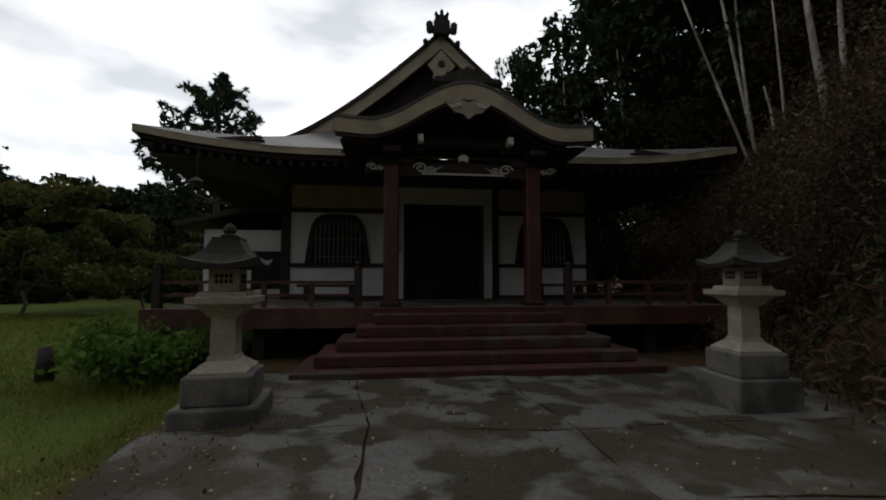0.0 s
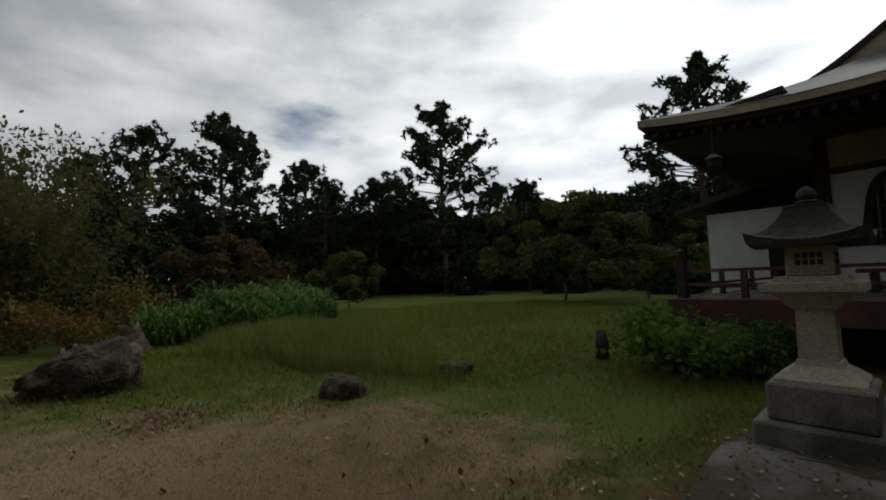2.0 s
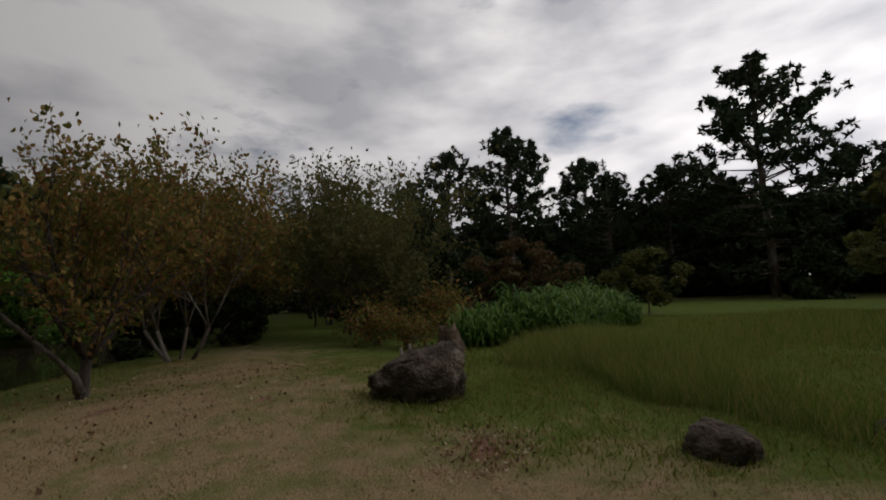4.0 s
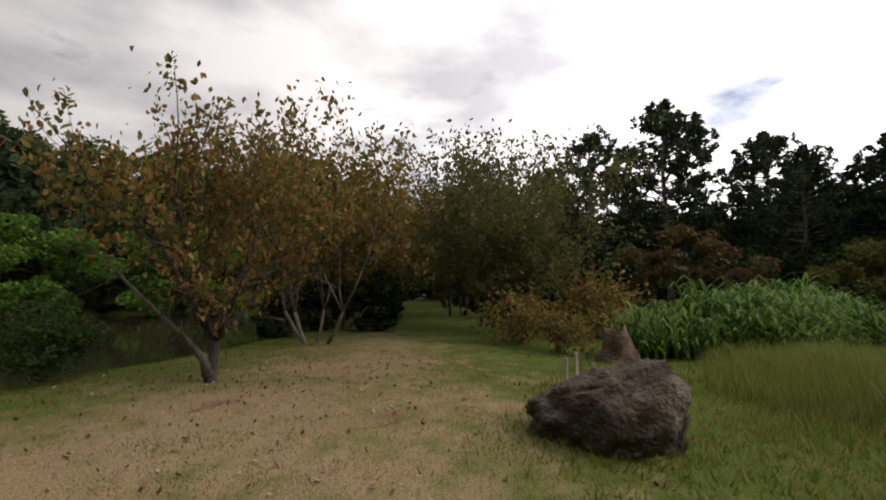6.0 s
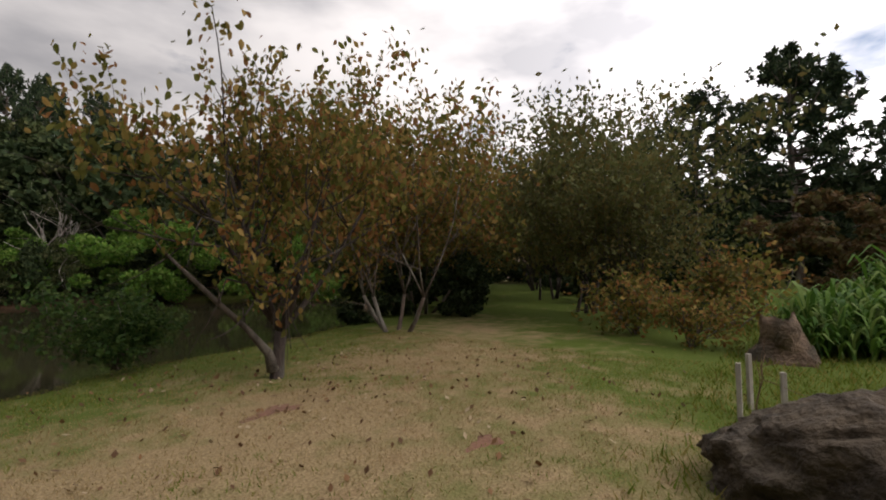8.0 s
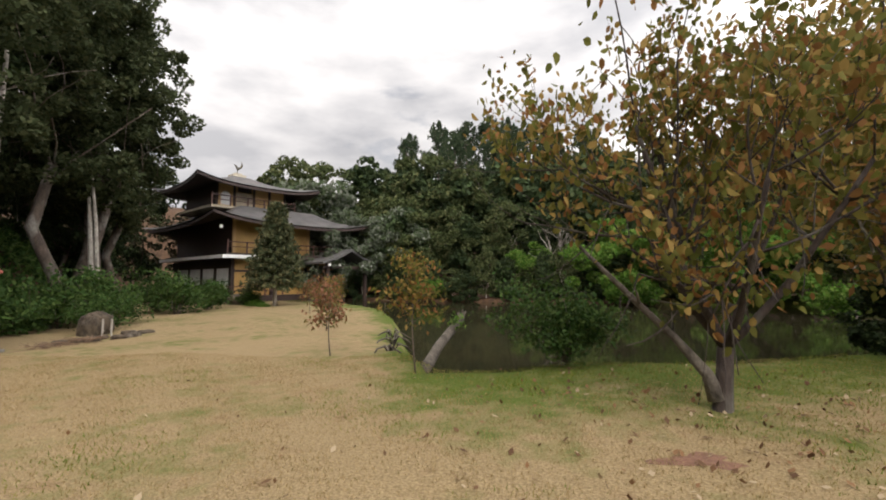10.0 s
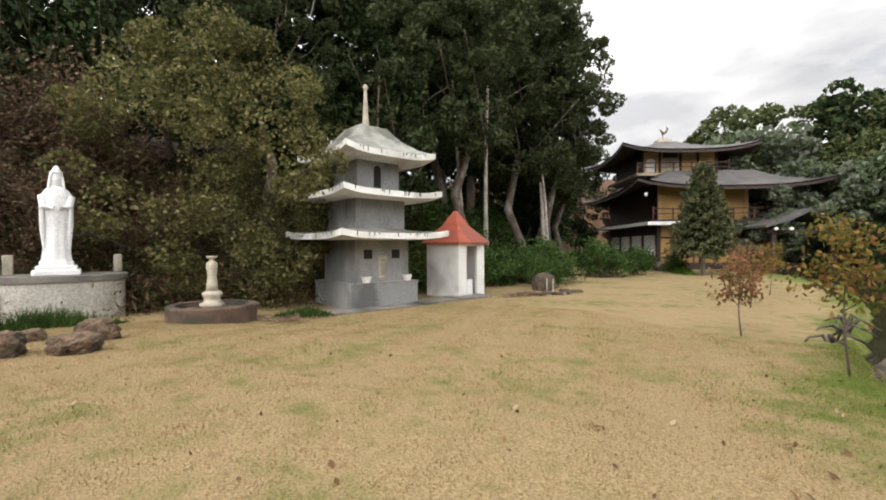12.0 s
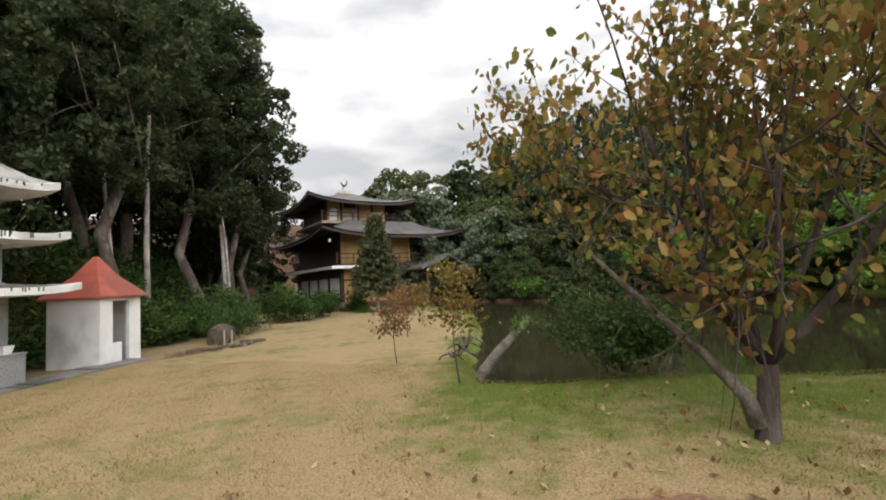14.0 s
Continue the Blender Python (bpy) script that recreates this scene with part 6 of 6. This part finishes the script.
lb = put(bush("shrub", 66, 1.3, 2.6, M["lf_bright"], 3000, 0.10, "bright green shrub on the pond's far bank"), -1.5, -36.4, 1.1, dz=0.5)
again(lb, -22, -24.0, 1.2, 30, dz=0.3), again(lb, -10.5, -36.2, 1.0, 80, dz=0.5)

# creeping growth on the banks
def scatter(name, n, region, leaf, size, label, seed, height, clump=0.5, long=1.8):
    rng = np.random.default_rng(seed)
    x0, x1, y0, y1, s0, s1 = region
    m = max(8, int(n / 60))
    cy = rng.uniform(y0, y1, m)
    cx = np.interp(cy, FOOT_Y, FOOT_X) + rng.uniform(s0, s1, m)
    i = rng.integers(0, m, n)
    x, y = cx[i] + rng.normal(size=n) * clump, cy[i] + rng.normal(size=n) * clump
    z = land(x, y) + rng.uniform(0, 1, n) ** 1.6 * height * (0.4 + rng.uniform(0, 1, m)[i])
    v, f = leaf_quads(np.column_stack((x, y, z)), size, rng, long, 0.3, 0.4)
    ob = from_arrays(name, v, f, leaf)
    tagged(ob, label, "undergrowth", kind="stuff")


scatter("bank_brush", 150000, (0, 0, -5, 24, -0.7, 7.5), M["lf_brush"], 0.042, "dry brown brush and dead vines on the bank", 71, 0.75, 0.55, 7.0)
scatter("bank_creepers", 26000, (0, 0, -6, 24, -0.3, 8), M["lf_dark"], 0.10, "dark creepers on the bank", 72, 0.6, 0.4)
scatter("bank_ferns", 30000, (0, 0, -30, -8, -0.2, 7), M["lf_green"], 0.12, "green ferns and low growth under the trees", 73, 0.8, 0.5, 2.4)
scatter("wood_floor_growth", 16000, (0, 0, -12, 2, -0.4, 4), M["lf_olive"], 0.09, "low weeds behind the statues", 74, 0.5, 0.4)

# dry thickets on the hillside above the railing
th = put(bush("thicket", 67, 2.0, 2.6, M["lf_brush"], 6500, 0.045, "dry brown thicket on the hillside"), 6.9, 10.6, 1.0)
for x, y, s in ((7.7, 10.0, 1.15), (6.3, 12.0, 0.9), (7.4, 12.0, 1.3), (8.6, 11.2, 1.4), (5.6, 13.6, 0.9), (6.6, 14.2, 1.2), (5.3, 15.8, 1.0), (8.4, 8.6, 1.2), (9.4, 9.6, 1.5), (4.9, 12.6, 0.6), (5.4, 11.0, 0.55), (4.6, 14.4, 0.7)):
    again(th, x, y, s, R.uniform(0, 360))
for x, y, s in ((8.4, 1.0, 1.1), (8.7, 2.6, 1.2), (9.5, 0.4, 1.4), (9.4, 3.8, 1.4), (8.7, -0.9, 1.0), (10.4, 2.0, 1.6), (10.6, 4.6, 1.6), (11.6, 0.8, 1.7), (9.6, -1.8, 1.2), (7.4, 20.5, 1.4), (11.2, 19.2, 1.9), (12.6, 17.6, 2.0), (10.2, 20.8, 1.6), (13.0, 20.0, 2.2)):
    again(th, x, y, s, R.uniform(0, 360))
again(dn, 10.6, 23.5, 1.15, 40), again(dn, 1.7, 33, 0.85, 10, 1.85), again(dn, -4.4, 36, 0.7, 70, 1.5)

# pale bare stems on the hillside
def stem(pts, r, label="pale thin bare stem leaning out of the hillside"):
    t = thing("bare_tree", label, "tree", pts[0][0], pts[0][1], pts[0][2], 0, "pale stems on the hillside")
    o = Vector(pts[0])
    bm = tube(bmesh.new(), [tuple(Vector(p) - o) for p in pts], [r, r * 0.85, r * 0.7, r * 0.5][:len(pts)], 7)
    part("stem", bm, M["palebark"], t, smooth=True)


for x, y, zb, x2, y2, zt, r in ((9.98, 14.90, 6.52, 9.94, 15.35, 9.92, 0.127), (10.45, 14.80, 7.26, 10.65, 15.08, 10.05, 0.095), (9.05, 16.76, 6.75, 7.70, 17.83, 11.39, 0.061), (9.10, 16.68, 6.87, 8.53, 17.40, 11.77, 0.074), (8.84, 16.40, 7.99, 8.72, 16.87, 11.40, 0.061), (7.35, 24.81, 8.41, 6.82, 25.48, 17.29, 0.067), (6.93, 24.35, 10.17, 6.95, 24.85, 14.77, 0.059), (6.07, 24.59, 10.15, 4.93, 25.34, 13.72, 0.050), (9.53, 16.65, 6.20, 9.58, 17.05, 7.60, 0.061), (9.34, 15.76, 8.76, 9.39, 16.14, 10.86, 0.049), (4.35, 24.83, 10.48, 4.06, 25.37, 12.98, 0.050),
                                   (10.5, -13.6, 1, 11.1, -13.2, 10, 0.10), (10.2, -14.6, 1, 9.8, -14.4, 9, 0.12), (11.8, -20.0, 0, 12.3, -20.0, 6, 0.13), (11.2, -19.6, 0, 11.4, -19.3, 6, 0.11), (9.6, 2.4, 1, 9.7, 2.2, 9, 0.08), (10.2, 3.0, 1, 10.4, 3.3, 9, 0.06), (9.3, -8.4, 0, 9.3, -8.7, 8, 0.06)):
    if y > 10:
        x2, y2, zt = x2 + (x2 - x) * 0.5, y2 + (y2 - y) * 0.5, zt + (zt - zb) * 0.5
    zg = min(zb, gz(x, y)) - 0.2
    wob = R.uniform(-0.15, 0.15)
    stem([(x, y, zg), (x + (x2 - x) * 0.33 + wob, y + (y2 - y) * 0.33, zg + (zt - zg) * 0.33), (x + (x2 - x) * 0.66 + wob, y + (y2 - y) * 0.66, zg + (zt - zg) * 0.66), (x2, y2, zt)], r)
# long bare limb reaching from the pond-side cherry
LIMB = [(-8.06, -6.30, 0.12), (-7.98, -6.28, 0.34), (-7.72, -6.31, 0.66), (-7.42, -6.37, 0.98), (-7.12, -6.42, 1.30), (-6.90, -6.47, 1.54)]
bm = tube(bmesh.new(), LIMB, [0.085, 0.055, 0.038, 0.031, 0.024, 0.016], 10)
for k, (i, dx, dy, dz) in enumerate(((3, 0.10, 0.22, 0.16), (4, 0.16, -0.16, 0.20), (2, -0.05, -0.25, 0.20), (5, 0.12, 0.02, 0.14))):
    p = Vector(LIMB[i])
    tube(bm, [p, p + Vector((dx, dy, dz)) * 0.5, p + Vector((dx * 1.1, dy * 0.9, dz * 1.2))], [0.018, 0.012, 0.005], 6)
for v in bm.verts:
    v.co += 0.012 * Vector((noise.noise(v.co * 9), noise.noise(v.co * 9 + Vector((4, 0, 0))), noise.noise(v.co * 9 + Vector((0, 4, 0)))))
bmesh.ops.transform(bm, matrix=pond_cherry.matrix_basis.inverted(), verts=bm.verts)
part("dead_limb", bm, M["deadwood"], pond_cherry, "lichen-spotted dead limb reaching over the pond", smooth=True)

# leaning log at the shore
lg = thing("leaning_log", "weathered grey log leaning over the water's edge", "log", -4.85, -9.75, -0.30, 0)
bm = tube(bmesh.new(), [(0.1, 0.4, -0.15), (-0.02, 0.0, 0.02), (-0.15, -0.6, 0.25), (-0.32, -1.2, 0.46), (-0.5, -1.75, 0.68), (-0.52, -1.85, 0.74)], [0.11, 0.10, 0.092, 0.088, 0.082, 0.04], 12)
for v in bm.verts:
    v.co += 0.03 * Vector((noise.noise(v.co * 6), noise.noise(v.co * 6 + Vector((5, 0, 0))), 0))
part("log", bm, M["deadwood"], lg, smooth=True)
bm = bmesh.new()
for k in range(7):
    a = k * 0.9
    tube(bm, [(-0.5, -1.8, 0.66), (-0.52 + 0.10 * math.cos(a), -1.86 + 0.08 * math.sin(a), 0.80 + 0.03 * (k % 3))], [0.05, 0.012], 5)
part("broken_end", bm, M["deadwood"], lg)
for k, (x, y) in enumerate(((-3.9, -11.2), (-4.2, -11.8), (-4.5, -10.6), (-3.6, -12.6), (-4.35, -12.4), (-3.4, -13.6))):
    rt = thing("root", "grey tangled root at the shore", "root", x, y, gz(x, y), 60 * k, "roots along the shore")
    bm = bmesh.new()
    for q in range(4):
        a = q * 1.5 + k
        tube(bm, [(0, 0, -0.1), (0.16 * math.cos(a), 0.16 * math.sin(a), 0.10 + 0.03 * q), (0.34 * math.cos(a + 0.6), 0.34 * math.sin(a + 0.6), 0.06), (0.50 * math.cos(a + 0.9), 0.50 * math.sin(a + 0.9), -0.06)], [0.05, 0.036, 0.022, 0.010], 6)
    part("root_wood", bm, M["deadwood"], rt, smooth=True)


sprig = np.random.default_rng(77)
c = np.array((-0.42, -1.35, 0.66)) + sprig.normal(size=(90, 3)) * np.array((0.10, 0.12, 0.07))
v, f = leaf_quads(c, 0.045, sprig, 1.8, 0.2, 0.3)
tagged(from_arrays("sprig", v, f, M["lf_bright"], lg, "green sprig sprouting from the log"), kind="stuff")

# ---- rocks ----
def rock(x, y, sx, sy, sz, seed, label, turn=0, sink=0.12, material="rock", name="rock", detail=4, toe=0.0):
    bm = bmesh.new()
    bmesh.ops.create_icosphere(bm, subdivisions=detail, radius=1.0)
    o = Vector((seed * 3.7, seed * 1.3, 0))
    for v in bm.verts:
        p = v.co.copy()
        q = p * (1 + 0.28 * noise.noise(p * 1.1 + o) + 0.16 * noise.noise(p * 2.7 + o) - 0.16 * abs(noise.noise(p * 4.5 + o)) + 0.08 * noise.noise(p * 7 + o) - 0.10 * abs(noise.noise(p * 12 + o)) + 0.035 * noise.noise(p * 24 + o))
        q.z = max(q.z, -0.55) if q.z < 0 else q.z if q.z < 0.5 else 0.5 + (q.z - 0.5) * 0.45
        v.co = Vector((q.x * sx, q.y * sy, (q.z + 0.55) * sz * (1 + toe * q.y) - 0.55 * sz))
    ob = link(name, bm, M[material], smooth=True)
    ob.matrix_basis = pose(x, y, gz(x, y) + sz * 0.45 - sink, 0, 0, turn)
    return tagged(ob, label, "rock")


rock(-8.22, -0.98, 0.52, 0.72, 0.66, 4, "large flat-topped brown boulder on the lawn", -4, 0.16, detail=5, name="boulder", toe=0.32)
rock(-6.62, 2.16, 0.32, 0.26, 0.34, 7, "dark stone half sunk in the grass", 30)
rock(-6.95, 3.95, 0.36, 0.24, 0.26, 8, "low dark stone half sunk in the grass", 60)
for i, (x, y, a, b_, c_) in enumerate(((0.80, 0.06, 0.30, 0.25, 0.30), (0.72, -0.72, 0.28, 0.24, 0.25), (1.75, -0.85, 0.30, 0.25, 0.30), (1.35, 0.80, 0.42, 0.30, 0.30), (2.1, 0.0, 0.18, 0.16, 0.18))):
    rock(x, y, b_, a, c_, 20 + i, "rough tan-brown stone before the statue's pedestal", 15 * i, 0.03, "rock_tan", detail=5)
rock(5.6, -13.9, 0.40, 0.42, 0.62, 31, "upright rough stone by the path", 0, 0.05)
rock(9.8, -28.8, 0.9, 0.7, 0.7, 32, "grey boulder beside the pavilion", 0, 0.1)
for i in range(9):
    rock(4.4 + R.uniform(-0.4, 0.6), -12.2 - 0.25 * i + R.uniform(-0.1, 0.1), 0.18, 0.22, 0.12, 40 + i, "small stone in the row along the lawn's edge", 40 * i, 0.03, detail=3)
for i in range(10):
    rock(-5.6 - 0.45 * i + R.uniform(-0.1, 0.1), float(np.interp(-5.6 - 0.45 * i, SHORE_X, SHORE_Y)) - 0.1, 0.16, 0.14, 0.09, 60 + i, "small stone at the water's edge", 50 * i, 0.05, detail=3)

# stump, posts and stakes
st_ = thing("tree_stump", "broken brown tree stump beside the reeds", "stump", -12.8, -1.3, gz(-12.8, -1.3), 0)
bm = lathe(bmesh.new(), [(0.62, -0.2), (0.50, 0.08), (0.42, 0.2), (0.37, 0.32), (0.35, 0.45), (0.30, 0.58), (0.24, 0.72), (0.12, 0.62), (0.04, 0.5)], 28)
for v in bm.verts:
    v.co += Vector((noise.noise(v.co * 2.2), noise.noise(v.co * 2.2 + Vector((5, 0, 0))), 0.9 * noise.noise(v.co * 4.0 + Vector((0, 7, 0))))) * 0.25 + 0.10 * Vector((noise.noise(v.co * 7), noise.noise(v.co * 7 + Vector((3, 0, 0))), 0.5 * noise.noise(v.co * 9)))
bm.transform(Matrix.Diagonal((0.78, 0.78, 0.8, 1)))
part("stump_wood", bm, M["rock_tan"], st_, smooth=True)
pst = thing("old_post", "short rotten wooden post in the meadow", "post", -6.85, 6.9, gz(-6.85, 6.9), 0)
part("post_wood", tube(bmesh.new(), [(0, 0, -0.2), (0.02, 0, 0.3), (-0.03, 0.02, 0.52)], [0.13, 0.12, 0.09], 9), M["dark"], pst, smooth=True)
for i, (x, y, h) in enumerate(((-9.55, -1.55, 0.48), (-9.75, -1.25, 0.42), (-9.95, -1.5, 0.5), (4.75, -13.2, 0.55), (4.85, -13.6, 0.5))):
    sk = thing("stake", "thin wooden stake driven into the lawn", "stake", x, y, gz(x, y), 20 * i, "wooden stakes")
    part("stake_wood", boxes((-0.02, 0.02, -0.02, 0.02, -0.1, h), bevel=0.004), M["palebark"], sk)
sb = thing("sapling", "staked leafless seedling behind the boulder", "sapling", -9.75, -1.45, gz(-9.75, -1.45), 0)
out, tips = [], []
limb(np.random.default_rng(9), (0, 0, 0), (0, 0, 1), 0.55, 0.012, 1, out, tips, 0.3, 5)
wood("branchwork", out, M["twig"], sb)

# ---- grass, reeds and fallen leaves ----
def keep(x, y):
    """Open lawn: not in the pond, on the bank, the forecourt or under the temple."""
    a = radians(-TEMPLE["rz"])
    dx, dy = x - TEMPLE["x"], y - TEMPLE["y"]
    u, w = dx * math.cos(a) - dy * math.sin(a), dx * math.sin(a) + dy * math.cos(a)
    yard = (u > -3.9) & (u < 5.0) & (w > -8.1) & (w < 0.3)
    deck = (np.abs(u) < 6.0) & (w > 0)
    return (lake_depth(x, y) < -0.1) & ~yard & ~deck & (x < np.interp(y, FOOT_Y, FOOT_X) + 0.3)


def lawn(name, n, box_, h, w, material, label, seed, dry_side):
    rng = np.random.default_rng(seed)
    x, y = rng.uniform(box_[0], box_[1], n), rng.uniform(box_[2], box_[3], n)
    d = dryness(x, y) + 0.28 * np.sin(x * 1.7 + 0.6 * np.sin(y * 2.1)) * np.sin(y * 1.3 + 0.5 * x)
    k = keep(x, y) & ((d > rng.uniform(0.15, 0.7, n)) == dry_side)
    x, y = x[k], y[k]
    v, f = blades(np.column_stack((x, y)), land(x, y) - 0.004, h, w, rng)
    tagged(from_arrays(name, v, f, material), label, "grass", kind="stuff")


lawn("short_dry_grass", 420000, (-12, 5, -10.5, 3), 0.026, 0.006, M["gr_dry"], "short dry straw-coloured lawn grass", 81, True)
lawn("short_green_grass", 330000, (-12, 3, -10.5, 8), 0.036, 0.008, M["gr_green"], "short green lawn grass", 82, False)
lawn("meadow_grass", 90000, (-24, -6, -2, 18), 0.085, 0.020, M["gr_green"], "green meadow grass", 83, False)


def tall_patch(name, n, cx, cy, lx, ly, turn, h, w, material, label, seed, lean=0.35, fall=0.85):
    rng = np.random.default_rng(seed)
    r, a = np.sqrt(rng.uniform(0, 1, n)), rng.uniform(0, math.tau, n)
    r = r ** 1.25
    edge = 1 + 0.22 * np.sin(a * 3 + seed) + 0.12 * np.sin(a * 7)
    px, py = r * np.cos(a) * lx * edge, r * np.sin(a) * ly * edge
    t = radians(turn)
    x, y = cx + px * math.cos(t) - py * math.sin(t), cy + px * math.sin(t) + py * math.cos(t)
    v, f = blades(np.column_stack((x, y)), land(x, y) - 0.02, h * (1.15 - fall * r ** 2), w, rng, lean)
    tagged(from_arrays(name, v, f, material), label, "grass", kind="stuff")


def reed_bed(n, cx, cy, lx, ly, turn, h, seed):
    """Stout reeds: each stalk carries arching broad leaves that fold over towards their tips."""
    rng = np.random.default_rng(seed)
    verts, faces = [], []
    t = radians(turn)
    for _ in range(n):
        r, a = math.sqrt(rng.uniform(0, 1)), rng.uniform(0, math.tau)
        px, py = r * math.cos(a) * lx * (1 + 0.15 * math.sin(3 * a)), r * math.sin(a) * ly * (1 + 0.15 * math.sin(5 * a))
        x, y = cx + px * math.cos(t) - py * math.sin(t), cy + px * math.sin(t) + py * math.cos(t)
        z = gz(x, y) - 0.02
        hh = h * rng.uniform(0.55, 1.05) * (1.12 - 0.45 * r ** 3) * (1 + 0.16 * math.sin(2.1 * px + 1) * math.cos(1.7 * py) + 0.10 * math.sin(5.3 * px))
        for k in range(6):
            b = rng.uniform(0, math.tau)
            d, sd = np.array((math.cos(b), math.sin(b), 0)), np.array((-math.sin(b), math.cos(b), 0))
            z0, ln, w = z + hh * (0.08 + 0.13 * k), hh * rng.uniform(0.42, 0.65), rng.uniform(0.020, 0.034)
            o = len(verts)
            for g, up, ww in ((0.0, 0.0, 0.5), (0.22, 0.48, 1.0), (0.58, 0.66, 0.8), (0.95, 0.42, 0.1)):
                c = np.array((x, y, z0)) + d * g * ln * 0.8 + np.array((0, 0, up * ln))
                verts += [c - sd * w * ww, c + sd * w * ww]
            faces += [(o + 2 * q, o + 2 * q + 1, o + 2 * q + 3, o + 2 * q + 2) for q in range(3)]
    tagged(from_arrays("reeds", verts, faces, M["lf_corn"]), "dense bright green broad-leaved reeds", "reeds", kind="stuff")


reed_bed(2100, -17.9, 2.0, 5.4, 1.6, 151, 1.18, 91)
tall_patch("long_grass", 24000, -11.3, 2.2, 3.8, 1.7, 14, 0.50, 0.017, M["gr_long"], "uncut yellow-green grass along the lawn's edge", 89, 0.4, 0.6)
tall_patch("long_grass", 5000, -7.6, 3.4, 2.0, 1.2, 20, 0.15, 0.012, M["gr_long"], "uncut grass round the sunken stones", 88, 0.4, 0.7)
tall_patch("long_grass", 13000, -12.8, 3.4, 5.0, 2.2, 150, 0.32, 0.015, M["gr_long"], "uncut long meadow grass", 92)
tall_patch("long_grass", 3500, -10.6, 1.45, 2.2, 1.0, 140, 0.24, 0.011, M["gr_long"], "uncut tuft of long grass", 93)
tall_patch("long_grass", 14000, -17, 9, 6.5, 4.2, 140, 0.45, 0.022, M["gr_long"], "uncut long meadow grass", 94)
tall_patch("long_grass", 1500, -4.9, 6.3, 1.2, 1.1, 20, 0.20, 0.013, M["gr_green"], "grass grown long beside the shrub", 95)
for k, (x, y, lx, ly) in enumerate(((-3.30, 3.1, 0.22, 0.9), (-3.45, 4.4, 0.25, 0.9), (-3.75, 5.6, 0.30, 0.8))):
    tall_patch("edge_grass", 420, x, y, lx, ly, 14, 0.11, 0.010, M["gr_green"], "ragged grass growing over the forecourt's edge", 140 + k, 0.6, 0.4)
tall_patch("weeds", 1800, 5.0, 0.4, 0.4, 1.3, 0, 0.35, 0.03, M["lf_green"], "green weeds at the pedestal's foot", 96)
tall_patch("edge_grass", 600, -8.2, -0.95, 0.75, 0.95, 0, 0.10, 0.009, M["gr_green"], "grass left long round the boulder's foot", 150, 0.5, -0.3)
tall_patch("weeds", 900, 4.3, -4.6, 0.5, 0.7, 0, 0.22, 0.04, M["lf_green"], "low weeds on the lawn's edge", 97)
tall_patch("flower_bed", 4000, 8.6, -28.2, 2.2, 0.6, -50, 0.35, 0.03, M["lf_bright"], "low green planting before the pavilion", 98)


def litter(name, n, cx, cy, sx, sy, size, seed, label, all_=False):
    rng = np.random.default_rng(seed)
    x, y = cx + rng.normal(size=n) * sx, cy + rng.normal(size=n) * sy
    k = keep(x, y) | all_
    x, y = x[k], y[k]
    c = np.column_stack((x, y, land(x, y) + (0.045 if all_ else 0.022)))
    v, f = leaf_quads(c, size, rng, 1.5, 0, 2.5)
    tagged(from_arrays(name, v, f, M["lf_dry"]), label, "leaves", kind="stuff")


litter("fallen_leaves", 650, -8.2, -5.2, 1.7, 1.7, 0.040, 101, "brown leaves fallen under the cherry tree")
litter("fallen_leaves", 260, -4.5, -4.5, 4.0, 3.0, 0.028, 102, "scattered dry leaves on the lawn")
litter("fallen_leaves", 260, -3.0, 1.8, 1.6, 1.0, 0.04, 103, "dry leaves at the forecourt's edge")
litter("fallen_leaves", 700, -2.7, 4.6, 0.55, 1.5, 0.026, 106, "dry leaf scraps and bark along the forecourt's edge", True)
litter("fallen_leaves", 900, 0.6, 5.0, 2.4, 1.7, 0.028, 104, "dry leaf scraps on the forecourt", True)


def patch(x, y, r, seed, name, material, label, h=0.02):
    bm = bmesh.new()
    n = 26
    c = bm.verts.new((x, y, gz(x, y) + h))
    ring = []
    for k in range(n):
        a = k * math.tau / n
        q = r * (1 + 0.3 * math.sin(3 * a + seed) + 0.15 * math.sin(7 * a + seed))
        px, py = x + q * math.cos(a), y + 0.6 * q * math.sin(a)
        ring.append(bm.verts.new((px, py, gz(px, py) - 0.01)))
    for k in range(n):
        bm.faces.new((c, ring[k], ring[(k + 1) % n]))
    tagged(link(name, bm, M[material], smooth=True), label, "earth", kind="stuff")


patch(-7.35, -5.05, 0.36, 1, "bare_earth", "bare", "bare red earth patch in the lawn")
litter("fallen_leaves", 420, -6.45, 0.15, 0.38, 0.28, 0.030, 107, "brown leaf scraps on a worn patch of lawn")
patch(-6.45, 0.15, 0.42, 3, "bare_earth", "bare", "worn brown earth patch in the lawn", 0.012)
patch(-7.75, -2.95, 0.22, 2, "bare_earth", "bare", "bare red earth patch in the lawn")
for i, (x, y) in enumerate(((4.6, -11.6), (4.4, -12.3), (3.3, -4.0))):
    bp_ = thing("brush_pile", "low pile of dry twigs and cut brush", "brush pile", x, y, gz(x, y), 40 * i, "piles of cut brush")
    rr = np.random.default_rng(120 + i)
    bm = bmesh.new()
    for q in range(46):
        a, rad = rr.uniform(0, math.tau), rr.uniform(0, 0.5)
        ex, ey = rr.normal() * 0.3, rr.normal() * 0.3
        tube(bm, [(rad * math.cos(a), rad * math.sin(a), 0.02 + rr.uniform(0, 0.10)), (rad * math.cos(a) + ex, rad * math.sin(a) + ey, 0.04 + rr.uniform(0, 0.16))], [0.010, 0.004], 4)
    part("brush", bm, M["twig"], bp_)
